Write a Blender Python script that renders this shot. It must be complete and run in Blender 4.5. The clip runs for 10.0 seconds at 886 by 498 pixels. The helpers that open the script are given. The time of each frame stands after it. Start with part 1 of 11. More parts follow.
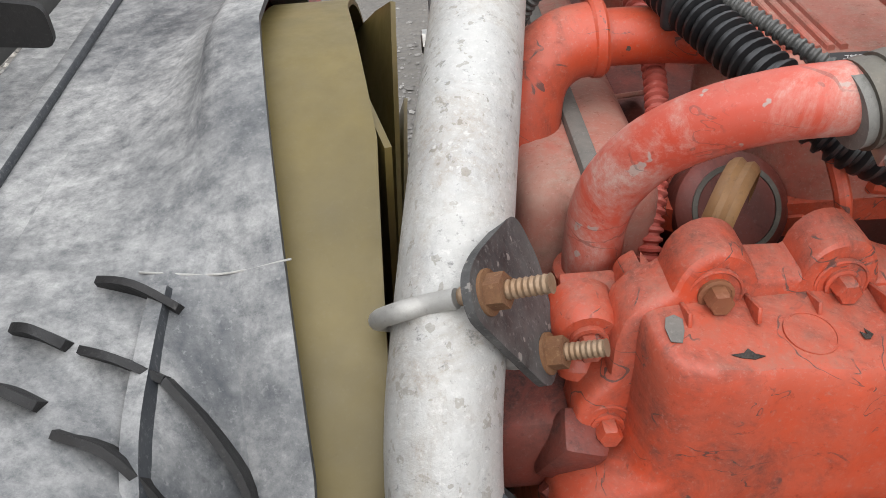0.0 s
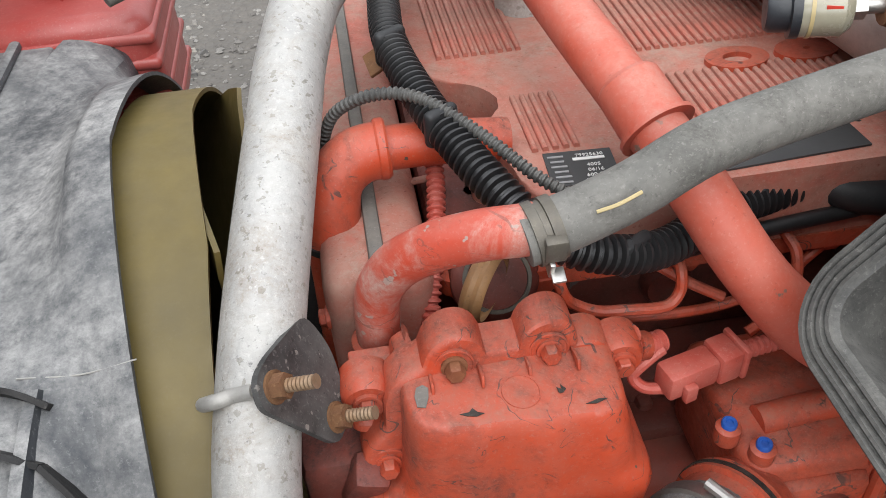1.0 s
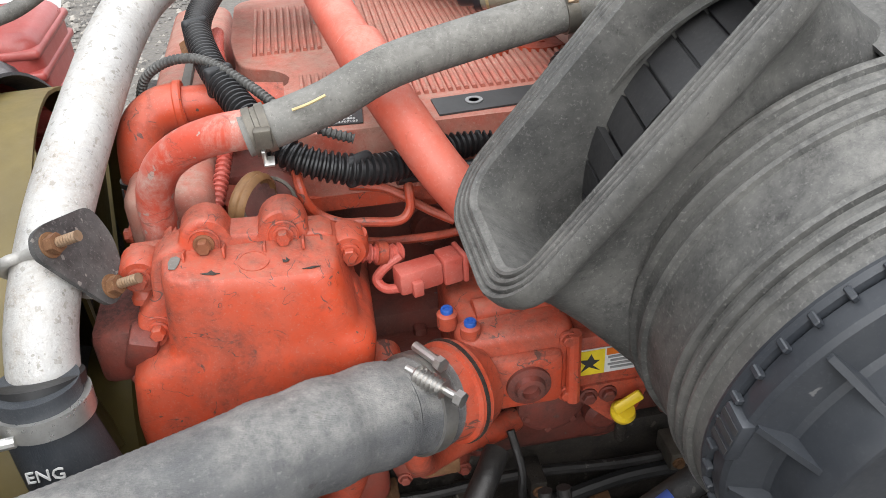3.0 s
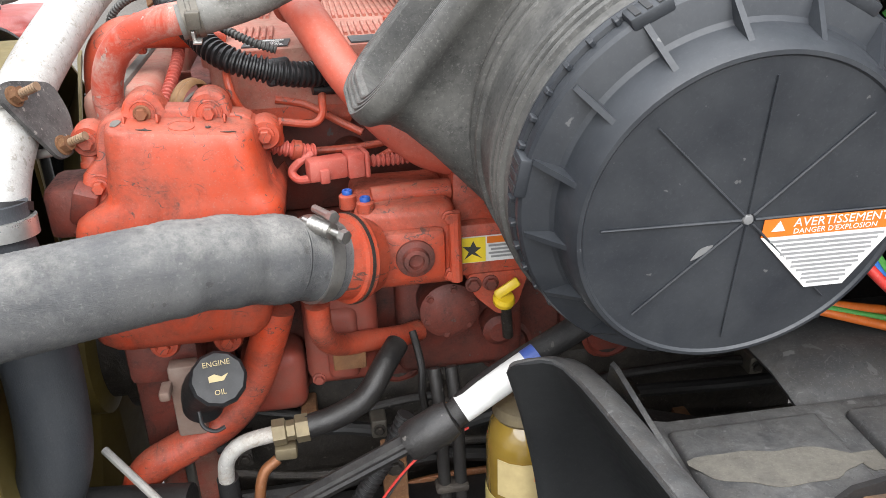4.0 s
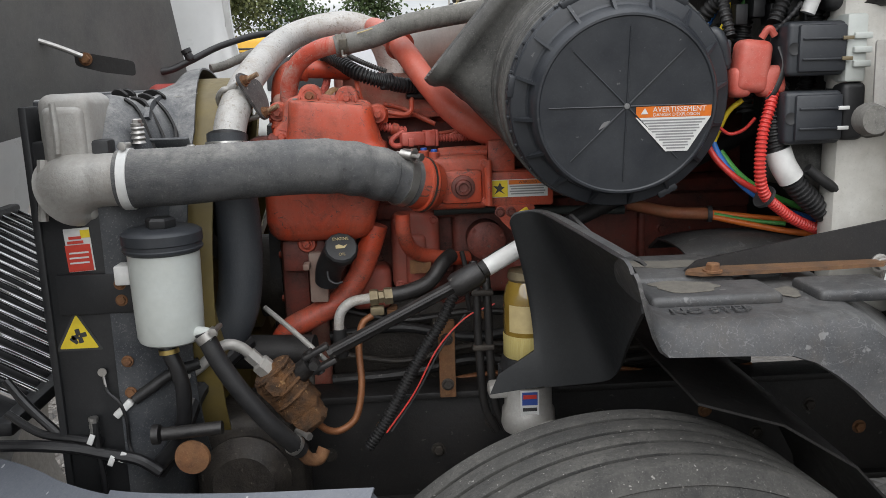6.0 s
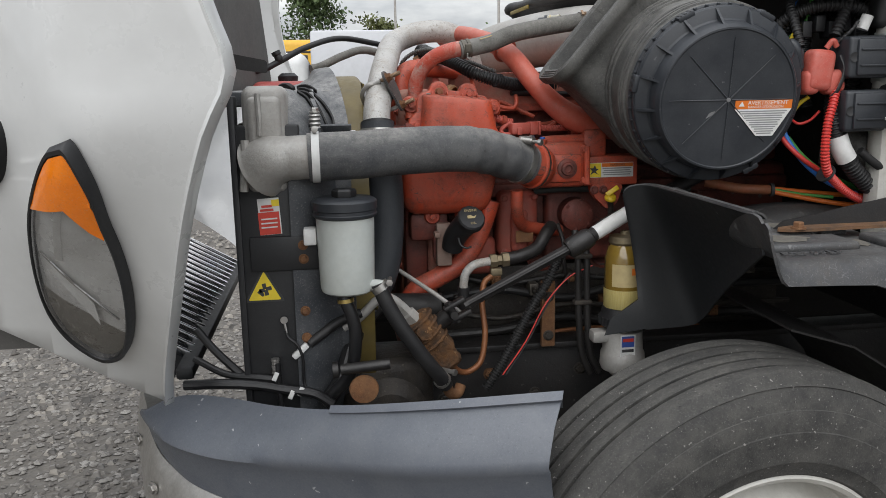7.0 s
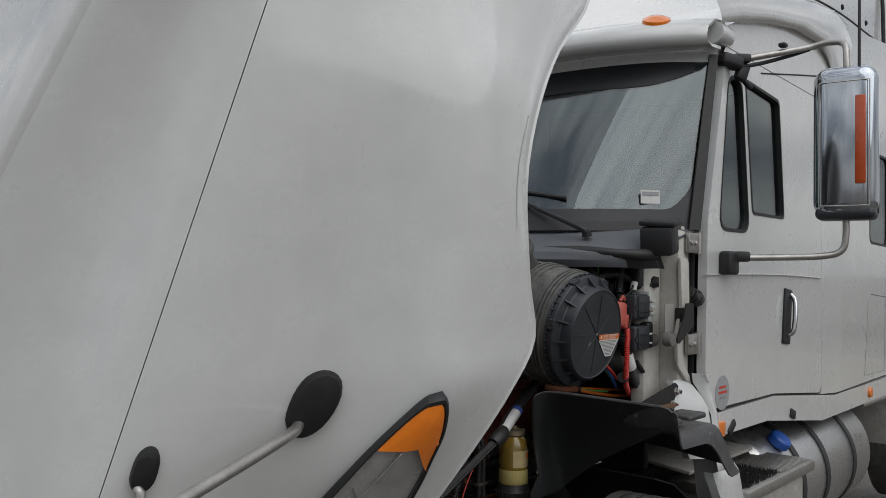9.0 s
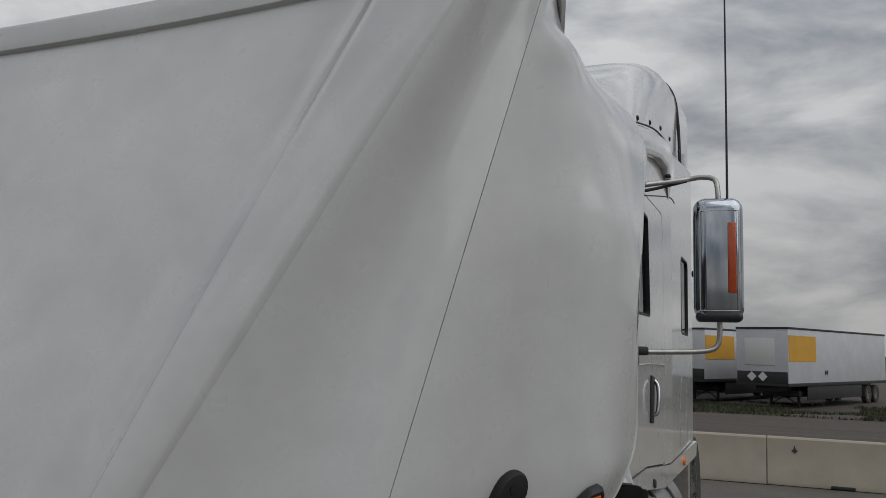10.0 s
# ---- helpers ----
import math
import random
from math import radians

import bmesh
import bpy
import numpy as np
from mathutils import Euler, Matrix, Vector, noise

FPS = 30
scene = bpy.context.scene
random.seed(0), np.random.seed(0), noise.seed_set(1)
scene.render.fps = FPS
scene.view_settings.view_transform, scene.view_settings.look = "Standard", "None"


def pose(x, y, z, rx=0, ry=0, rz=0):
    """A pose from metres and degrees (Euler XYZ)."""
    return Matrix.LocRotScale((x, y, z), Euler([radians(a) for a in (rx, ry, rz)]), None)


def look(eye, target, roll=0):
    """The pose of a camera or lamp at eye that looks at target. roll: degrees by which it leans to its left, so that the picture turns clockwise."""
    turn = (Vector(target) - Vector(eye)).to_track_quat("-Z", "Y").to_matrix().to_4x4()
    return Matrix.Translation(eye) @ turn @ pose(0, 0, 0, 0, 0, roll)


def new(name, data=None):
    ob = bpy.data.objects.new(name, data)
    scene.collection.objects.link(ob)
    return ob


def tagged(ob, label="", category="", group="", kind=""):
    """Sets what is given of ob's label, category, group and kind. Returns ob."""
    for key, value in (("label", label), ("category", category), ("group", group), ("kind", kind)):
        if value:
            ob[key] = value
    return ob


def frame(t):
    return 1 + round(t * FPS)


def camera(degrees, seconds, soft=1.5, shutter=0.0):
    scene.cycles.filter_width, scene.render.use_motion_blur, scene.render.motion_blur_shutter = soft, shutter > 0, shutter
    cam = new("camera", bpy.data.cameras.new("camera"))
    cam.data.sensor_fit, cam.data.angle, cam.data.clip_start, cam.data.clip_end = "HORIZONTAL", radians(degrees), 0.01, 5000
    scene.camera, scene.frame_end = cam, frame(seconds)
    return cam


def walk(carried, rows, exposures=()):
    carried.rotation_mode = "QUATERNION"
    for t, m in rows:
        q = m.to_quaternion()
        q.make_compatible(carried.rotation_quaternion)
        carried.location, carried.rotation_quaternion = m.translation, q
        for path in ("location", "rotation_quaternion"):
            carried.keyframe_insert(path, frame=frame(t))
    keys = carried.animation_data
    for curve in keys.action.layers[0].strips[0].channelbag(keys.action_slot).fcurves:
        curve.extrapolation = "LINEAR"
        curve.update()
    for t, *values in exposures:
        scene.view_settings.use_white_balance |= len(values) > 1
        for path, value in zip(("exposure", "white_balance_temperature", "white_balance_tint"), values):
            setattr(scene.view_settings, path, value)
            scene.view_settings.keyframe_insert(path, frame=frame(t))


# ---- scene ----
cam = camera(56.0, 10.0, 0.8)
PATH = [
    (0, (0.092, 0.017, 1.802), (0.119, 1.597, 0.577), -4.0),
    (0.5, (0.144, -0.012, 1.893), (0.254, 1.513, 0.603), -3.9),
    (1, (0.195, -0.055, 1.965), (0.366, 1.448, 0.658), -4.1),
    (1.5, (0.226, -0.077, 2.015), (0.435, 1.42, 0.706), -4.3),
    (2, (0.279, -0.12, 2.029), (0.494, 1.372, 0.714), -4.7),
    (2.5, (0.331, -0.21, 1.986), (0.561, 1.329, 0.73), -4.0),
    (2.7, (0.349, -0.266, 1.961), (0.582, 1.321, 0.767), -4.0),
    (3.8, (0.419, -0.57, 1.779), (0.693, 1.206, 0.901), -1.9),
    (4, (0.44, -0.637, 1.743), (0.712, 1.163, 0.917), -2.0),
    (4.5, (0.487, -0.795, 1.66), (0.705, 1.075, 0.985), -2.1),
    (5, (0.474, -0.995, 1.618), (0.643, 0.932, 1.11), -2.0),
    (5.5, (0.455, -1.21, 1.567), (0.584, 0.741, 1.147), -1.9),
    (6, (0.412, -1.377, 1.527), (0.516, 0.579, 1.125), -1.8),
    (6.2, (0.356, -1.432, 1.51), (0.459, 0.526, 1.116), -1.7),
    (7.3, (-0.2, -1.75, 1.523), (0.262, 0.159, 1.146), -0.8),
    (7.5, (-0.331, -1.778, 1.532), (0.33, 0.078, 1.189), -0.7),
    (8, (-0.73, -1.699, 1.595), (0.387, -0.059, 1.343), 0.2),
    (8.5, (-1.175, -1.611, 1.648), (0.174, -0.136, 1.584), 0.9),
    (9, (-1.542, -1.436, 1.672), (-0.04, -0.116, 1.723), 0.8),
    (9.2, (-1.688, -1.33, 1.696), (-0.117, -0.097, 1.793), 1.0),
    (9.5, (-1.893, -1.162, 1.73), (-0.211, -0.092, 1.893), 1.1),
    (10, (-2.253, -0.829, 1.744), (-0.423, -0.057, 1.973), 1.4),
]
walk(cam, [(t, look(eye, target, roll)) for t, eye, target, roll in PATH],
     exposures=[(0, 1.22), (1.5, 1.17), (2.5, 1.30), (3.2, 1.68), (4, 1.92), (4.5, 2.2), (5, 1.95), (5.5, 1.22), (6.2, 0.85), (7.5, 0.55), (8.2, 0.29), (9, -0.13), (10, -0.55)])
# ---- light: an overcast day with broken cloud ----
SUN_UP, SUN_TURN = 47.5, 194.0
world = bpy.data.worlds.new("overcast")
scene.world = world
world.use_nodes = True
wn, wl = world.node_tree.nodes, world.node_tree.links
wn.clear()
sky = wn.new("ShaderNodeTexSky")
sky.sky_type, sky.sun_disc = "NISHITA", False
sky.sun_elevation, sky.sun_rotation = radians(SUN_UP), radians(SUN_TURN)
sky.dust_density, sky.air_density = 3.0, 1.2
wtc = wn.new("ShaderNodeTexCoord")
wmap = wn.new("ShaderNodeMapping")
wmap.inputs["Scale"].default_value = (1.3, 1.3, 3.6)
cloud = wn.new("ShaderNodeTexNoise")
cloud.inputs["Scale"].default_value, cloud.inputs["Detail"].default_value = 2.7, 10.0
cloud.inputs["Roughness"].default_value, cloud.inputs["Distortion"].default_value = 0.55, 0.2
cramp = wn.new("ShaderNodeValToRGB")
cramp.color_ramp.elements[0].position, cramp.color_ramp.elements[0].color = 0.37, (2.9, 3.15, 3.65, 1)
cramp.color_ramp.elements[1].position, cramp.color_ramp.elements[1].color = 0.64, (9.6, 9.65, 9.6, 1)
mixsky = wn.new("ShaderNodeMix")
mixsky.data_type = "RGBA"
mixsky.inputs["Factor"].default_value = 0.86
wbg, wout = wn.new("ShaderNodeBackground"), wn.new("ShaderNodeOutputWorld")
wbg.inputs["Strength"].default_value = 0.12
wl.new(wtc.outputs["Generated"], wmap.inputs["Vector"])
wl.new(wmap.outputs["Vector"], cloud.inputs["Vector"])
wl.new(cloud.outputs["Fac"], cramp.inputs["Fac"])
wl.new(sky.outputs["Color"], mixsky.inputs["A"])
wl.new(cramp.outputs["Color"], mixsky.inputs["B"])
# an overcast dome is darker towards the horizon
wsep, wfall, wmul = wn.new("ShaderNodeSeparateXYZ"), wn.new("ShaderNodeMapRange"), wn.new("ShaderNodeVectorMath")
wfall.inputs["From Min"].default_value, wfall.inputs["From Max"].default_value = 0.0, 0.9
wfall.inputs["To Min"].default_value, wfall.inputs["To Max"].default_value = 0.56, 1.34
wmul.operation = "MULTIPLY"
wl.new(wtc.outputs["Generated"], wsep.inputs[0])
wl.new(wsep.outputs["Z"], wfall.inputs["Value"])
wl.new(mixsky.outputs["Result"], wmul.inputs[0])
wl.new(wfall.outputs["Result"], wmul.inputs[1])
wl.new(wmul.outputs[0], wbg.inputs["Color"])
wl.new(wbg.outputs["Background"], wout.inputs["Surface"])
sun_data = bpy.data.lights.new("sun", "SUN")
sun_data.energy, sun_data.angle, sun_data.color = 1.3, radians(80), (0.97, 0.985, 1.0)
sun = new("sun", sun_data)
sun.matrix_world = look((-2, -8, 9), (0, 0, 0))

# ---- materials ----
def node_mat(name):
    m = bpy.data.materials.new(name)
    m.use_nodes = True
    nt = m.node_tree
    bs = nt.nodes["Principled BSDF"]
    return m, nt, bs


def mixc(nt, fac, a, b):
    n = nt.nodes.new("ShaderNodeMix")
    n.data_type = "RGBA"
    for key, v in (("Factor", fac), ("A", a), ("B", b)):
        s = n.inputs[key]
        if isinstance(v, (tuple, list)):
            s.default_value = (*v[:3], 1)
        elif isinstance(v, (int, float)):
            s.default_value = v
        else:
            nt.links.new(v, s)
    return n.outputs["Result"]


def mathn(nt, op, a, b=0.0, clamp=False):
    n = nt.nodes.new("ShaderNodeMath")
    n.operation, n.use_clamp = op, clamp
    for i, v in enumerate((a, b)):
        if isinstance(v, (int, float)):
            n.inputs[i].default_value = v
        else:
            nt.links.new(v, n.inputs[i])
    return n.outputs[0]


def noisen(nt, scale, detail=6.0, rough=0.6, lo=0.35, hi=0.65, stretch=(1, 1, 1), dist=0.0):
    tc, mp = nt.nodes.new("ShaderNodeTexCoord"), nt.nodes.new("ShaderNodeMapping")
    mp.inputs["Scale"].default_value = stretch
    n, r = nt.nodes.new("ShaderNodeTexNoise"), nt.nodes.new("ShaderNodeMapRange")
    n.inputs["Scale"].default_value, n.inputs["Detail"].default_value = scale, detail
    n.inputs["Roughness"].default_value, n.inputs["Distortion"].default_value = rough, dist
    r.inputs["From Min"].default_value, r.inputs["From Max"].default_value = lo, hi
    nt.links.new(tc.outputs["Object"], mp.inputs["Vector"])
    nt.links.new(mp.outputs["Vector"], n.inputs["Vector"])
    nt.links.new(n.outputs["Fac"], r.inputs["Value"])
    return r.outputs["Result"]


def upness(nt, lo=0.2, hi=0.9):
    g, s = nt.nodes.new("ShaderNodeNewGeometry"), nt.nodes.new("ShaderNodeSeparateXYZ")
    r = nt.nodes.new("ShaderNodeMapRange")
    r.inputs["From Min"].default_value, r.inputs["From Max"].default_value = lo, hi
    nt.links.new(g.outputs["Normal"], s.inputs[0])
    nt.links.new(s.outputs["Z"], r.inputs["Value"])
    return r.outputs["Result"]


def surface(name, col, col2=None, rough=0.5, metal=0.0, grain=60.0, blotch=9.0, bump=0.15, depth=0.002,
            dust=0.0, dust_col=(0.30, 0.25, 0.20), chips=0.0, chip_col=(0.12, 0.11, 0.10), chip_scale=45.0,
            rough_var=0.15, coat=0.0, stretch=(1, 1, 1), top_dust=0.0, speck=0.5, speck_scale=330.0, gate=(0.24, 0.60),
            grime=0.0, grime_col=(0.030, 0.022, 0.018), scratch=0.0, scratch_col=(0.05, 0.04, 0.035)):
    """A worn surface: two scales of colour, fine relief, dust lying on it and chips."""
    m, nt, bs = node_mat(name)
    col2 = col2 or tuple(c * 0.72 for c in col)
    big = noisen(nt, blotch, 5, 0.6, 0.3, 0.7, stretch)
    fine = noisen(nt, grain, 8, 0.65, 0.25, 0.75, stretch)
    c = mixc(nt, big, col, col2)
    c = mixc(nt, mathn(nt, "MULTIPLY", fine, 0.35), c, tuple(v * 0.6 for v in col))
    r = mathn(nt, "ADD", rough - rough_var / 2, mathn(nt, "MULTIPLY", fine, rough_var))
    met = metal
    if chips:
        ch = noisen(nt, chip_scale, 3, 0.5, 0.735 - 0.09 * chips, 0.755 - 0.09 * chips)
        c = mixc(nt, ch, c, chip_col)
    if dust or top_dust:
        d = noisen(nt, blotch * 1.7, 9, 0.7, 0.32, 0.72)
        d = mathn(nt, "MULTIPLY", d, dust, True) if dust else d
        if top_dust:
            d2 = mathn(nt, "MULTIPLY", mathn(nt, "MULTIPLY", upness(nt), mathn(nt, "MULTIPLY", noisen(nt, blotch * 9, 10, 0.8, 0.25, 0.68), noisen(nt, blotch * 0.8, 6, 0.65, *gate, dist=0.6))), top_dust, True)
            d = mathn(nt, "MAXIMUM", d, d2) if dust else d2
        c = mixc(nt, d, c, dust_col)
        r = mathn(nt, "ADD", r, mathn(nt, "MULTIPLY", d, 0.35), True)
    if grime:
        g = mathn(nt, "MULTIPLY", noisen(nt, blotch * 1.3, 12, 0.78, 0.46, 0.62, dist=0.8), noisen(nt, blotch * 14, 8, 0.8, 0.30, 0.62))
        c = mixc(nt, mathn(nt, "MULTIPLY", g, grime, True), c, grime_col)
        r = mathn(nt, "ADD", r, mathn(nt, "MULTIPLY", g, 0.25), True)
    if scratch:
        line = mathn(nt, "ABSOLUTE", mathn(nt, "SUBTRACT", noisen(nt, 19, 3, 0.45, 0.0, 1.0, (1.0, 0.55, 1.6), 1.2), 0.5))
        line = mathn(nt, "MULTIPLY", mathn(nt, "LESS_THAN", line, 0.0085), noisen(nt, 31, 4, 0.6, 0.50, 0.57))
        c = mixc(nt, mathn(nt, "MULTIPLY", line, scratch), c, scratch_col)
    if speck and bump:
        sp = noisen(nt, speck_scale, 4, 0.7, 0.56, 0.72)
        c = mixc(nt, mathn(nt, "MULTIPLY", sp, speck), c, tuple(min(0.9, 0.35 * v + 0.65 * w + 0.03) for v, w in zip(col, dust_col)))
        dk = noisen(nt, speck_scale * 0.55, 4, 0.75, 0.60, 0.74, (1.0, 1.3, 0.8))
        c = mixc(nt, mathn(nt, "MULTIPLY", dk, speck), c, tuple(0.35 * v for v in col))
    nt.links.new(c, bs.inputs["Base Color"])
    nt.links.new(r, bs.inputs["Roughness"])
    bs.inputs["Metallic"].default_value = met
    bs.inputs["Coat Weight"].default_value = coat
    bs.inputs["Coat Roughness"].default_value = 0.08
    if bump:
        b = nt.nodes.new("ShaderNodeBump")
        b.inputs["Strength"].default_value, b.inputs["Distance"].default_value = bump, depth
        nt.links.new(fine, b.inputs["Height"])
        nt.links.new(b.outputs["Normal"], bs.inputs["Normal"])
    return m


RED = surface("engine_red_paint", (0.54, 0.058, 0.016), (0.41, 0.044, 0.014), 0.40, 0.0, 90, 9, 0.18, 0.001, 0.40, (0.23, 0.13, 0.095), 0.10, (0.055, 0.040, 0.034), 75, 0.2, top_dust=0.8, speck=0.7, grime=0.75, grime_col=(0.060, 0.036, 0.028), scratch=0.8)
RUSTY_RED = surface("rusted_red_paint", (0.26, 0.06, 0.025), (0.12, 0.05, 0.022), 0.6, 0.1, 90, 24, 0.2, 0.001, 0.4, (0.28, 0.14, 0.06))
LABEL_CREAM = surface("label_cream", (0.50, 0.40, 0.20), (0.42, 0.33, 0.16), 0.5, 0.0, 60, 30, 0.0)
RED_FADED = surface("faded_red_paint", (0.54, 0.072, 0.032), (0.46, 0.075, 0.045), 0.45, 0.0, 90, 9, 0.16, 0.001, 0.35, (0.46, 0.24, 0.19), 0.4, (0.14, 0.09, 0.07), 60, 0.2, top_dust=1.0)
RED_DUSTY = surface("dusty_red_paint", (0.50, 0.075, 0.040), (0.37, 0.10, 0.065), 0.6, 0.0, 110, 9, 0.25, 0.001, 0.7, (0.34, 0.28, 0.225), 0.0, top_dust=0.9, speck=0.7, grime=0.5, grime_col=(0.14, 0.09, 0.065))
# grimy red, darkened further to stand in for shade between engine parts
RED_DARK = surface("grimy_shaded_red", (0.25, 0.036, 0.020), (0.085, 0.024, 0.017), 0.5, 0.0, 70, 11, 0.25, 0.0015, 0.55, (0.075, 0.050, 0.040), 0.4, grime=0.9, grime_col=(0.028, 0.021, 0.018), speck=0.7)
RED_PLASTIC = surface("faded_red_plastic", (0.50, 0.07, 0.045), (0.42, 0.06, 0.04), 0.5, 0.0, 80, 20, 0.08, 0.0006, 0.3, (0.5, 0.3, 0.25))
RED_TANK = surface("red_polished_tank", (0.42, 0.05, 0.04), (0.36, 0.045, 0.04), 0.3, 0.0, 30, 5, 0.05, 0.001, 0.25, (0.4, 0.25, 0.22))
ALU = surface("pitted_aluminium_tube", (0.50, 0.49, 0.47), (0.38, 0.37, 0.355), 0.48, 0.35, 170, 13, 0.5, 0.0012, 0.6, (0.56, 0.545, 0.51), 1.2, (0.25, 0.235, 0.205), 120, 0.3, speck=0.9, speck_scale=260, grime=0.55, grime_col=(0.30, 0.23, 0.16))
ALU_CAST = surface("dull_cast_aluminium", (0.50, 0.49, 0.465), (0.38, 0.37, 0.35), 0.55, 0.55, 120, 12, 0.35, 0.0015, 0.5, (0.34, 0.31, 0.27))
STEEL = surface("zinc_plated_steel", (0.55, 0.54, 0.52), (0.40, 0.39, 0.37), 0.35, 0.9, 120, 30, 0.1, 0.0005, 0.25, (0.30, 0.25, 0.20))
RUST = surface("rusty_steel", (0.21, 0.088, 0.036), (0.10, 0.048, 0.028), 0.8, 0.2, 160, 40, 0.5, 0.001, 0.35, (0.34, 0.20, 0.09))
RUST_EDGE = surface("rust_blotched_black_steel", (0.030, 0.027, 0.025), (0.16, 0.075, 0.032), 0.7, 0.1, 160, 18, 0.4, 0.001, 0.5, (0.26, 0.135, 0.055))
CHROME = surface("chrome", (0.75, 0.75, 0.76), (0.70, 0.70, 0.71), 0.08, 1.0, 30, 6, 0.0, 0.001, rough_var=0.05)
BLACK_PLASTIC = surface("dusty_black_plastic", (0.008, 0.0085, 0.010), (0.012, 0.0125, 0.014), 0.48, 0.0, 120, 10, 0.12, 0.0006, 0.28, (0.036, 0.035, 0.034), speck=0.25)
BLACK_LID = surface("black_lid_plastic", (0.013, 0.0155, 0.020), (0.020, 0.023, 0.029), 0.40, 0.0, 150, 7, 0.08, 0.0004, 0.42, (0.058, 0.062, 0.066), 0.12, (0.10, 0.10, 0.10), 60, speck=0.25, top_dust=0.5)
SHROUD = surface("dirty_shroud_plastic", (0.022, 0.026, 0.033), (0.040, 0.045, 0.053), 0.5, 0.0, 140, 7, 0.25, 0.0008, 0.12, (0.46, 0.45, 0.43), top_dust=1.0, speck=0.4, speck_scale=260, gate=(0.35, 0.62))
SPLASH = surface("scuffed_splash_plastic", (0.018, 0.019, 0.022), (0.030, 0.031, 0.034), 0.40, 0.0, 90, 6, 0.2, 0.0008, 0.28, (0.17, 0.167, 0.16), 0.5, (0.12, 0.12, 0.12), 30, top_dust=0.65, speck=0.6, grime=0.6, grime_col=(0.07, 0.06, 0.05), scratch=0.35, scratch_col=(0.16, 0.16, 0.16))
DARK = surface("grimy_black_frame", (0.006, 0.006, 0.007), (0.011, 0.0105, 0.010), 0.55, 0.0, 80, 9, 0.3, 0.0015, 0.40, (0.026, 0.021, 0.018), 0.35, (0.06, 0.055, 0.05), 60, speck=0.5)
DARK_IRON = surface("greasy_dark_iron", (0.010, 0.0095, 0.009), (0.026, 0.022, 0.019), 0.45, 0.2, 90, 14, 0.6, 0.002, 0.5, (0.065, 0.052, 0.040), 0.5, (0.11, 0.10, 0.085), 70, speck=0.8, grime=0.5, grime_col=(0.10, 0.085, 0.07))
RUBBER = surface("black_rubber_hose", (0.009, 0.009, 0.010), (0.014, 0.014, 0.015), 0.48, 0.0, 130, 14, 0.12, 0.0006, 0.30, (0.050, 0.047, 0.043), speck=0.3)
GREY_HOSE = surface("dusty_grey_hose", (0.105, 0.102, 0.092), (0.165, 0.16, 0.145), 0.72, 0.0, 160, 16, 0.3, 0.0008, 0.45, (0.27, 0.255, 0.23), speck=0.7, grime=0.6, grime_col=(0.045, 0.042, 0.036))
BIG_HOSE = surface("grey_silicone_hose", (0.046, 0.049, 0.055), (0.095, 0.098, 0.102), 0.5, 0.0, 230, 8, 0.6, 0.0016, 0.22, (0.36, 0.345, 0.315), 0.5, (0.03, 0.03, 0.033), 45, stretch=(0.5, 5, 5), top_dust=1.0, speck=0.35, speck_scale=200, grime=0.4, grime_col=(0.03, 0.031, 0.034))
DUCT = surface("grey_black_duct_plastic", (0.032, 0.032, 0.031), (0.052, 0.052, 0.049), 0.46, 0.0, 130, 7, 0.2, 0.0008, 0.55, (0.20, 0.192, 0.175), top_dust=0.9, speck=0.7, grime=0.75, grime_col=(0.014, 0.014, 0.014))
FAN_Y = surface("yellowed_nylon", (0.165, 0.118, 0.025), (0.105, 0.076, 0.018), 0.45, 0.0, 60, 12, 0.05, 0.0006, 0.35, (0.12, 0.10, 0.06), speck=0.2)
WHITE_PAINT = surface("white_gelcoat_paint", (0.64, 0.645, 0.635), (0.59, 0.595, 0.585), 0.26, 0.0, 9, 1.6, 0.0, 0.001, 0.18, (0.50, 0.49, 0.46), rough_var=0.08, coat=1.0)
WHITE_DIRTY = surface("dirty_white_sheet", (0.62, 0.61, 0.57), (0.52, 0.505, 0.46), 0.45, 0.0, 60, 9, 0.1, 0.0006, 0.4, (0.22, 0.19, 0.15), 0.3)
WHITE_PLASTIC = surface("translucent_white_plastic", (0.52, 0.55, 0.53), (0.45, 0.475, 0.45), 0.35, 0.0, 60, 12, 0.05, 0.0005, 0.2, (0.46, 0.45, 0.38), speck=0.1)
TYRE = surface("worn_tyre_rubber", (0.014, 0.014, 0.014), (0.025, 0.025, 0.024), 0.75, 0.0, 160, 12, 0.5, 0.0015, 0.6, (0.105, 0.10, 0.09), 0.55, (0.26, 0.25, 0.23), 150, top_dust=1.0, speck=1.0)
RIM = surface("painted_wheel", (0.55, 0.54, 0.50), (0.45, 0.44, 0.41), 0.4, 0.1, 80, 9, 0.1, 0.0006, 0.3, (0.30, 0.27, 0.22))
BUMPER = surface("blue_grey_bumper_plastic", (0.075, 0.085, 0.105), (0.10, 0.11, 0.13), 0.42, 0.0, 200, 8, 0.12, 0.0005, 0.35, (0.17, 0.175, 0.18), 0.12, (0.4, 0.4, 0.4), 40, top_dust=0.4)
YELLOW = surface("yellow_plastic", (0.75, 0.52, 0.02), (0.62, 0.42, 0.02), 0.4, 0.0, 80, 30, 0.05)
ORANGE_LENS = surface("amber_lens", (0.86, 0.22, 0.005), (0.76, 0.17, 0.004), 0.15, 0.0, 200, 14, 0.15, 0.0008, coat=0.6)
LABEL_WHITE = surface("label_white", (0.70, 0.70, 0.68), (0.62, 0.62, 0.60), 0.45, 0.0, 60, 30, 0.0)
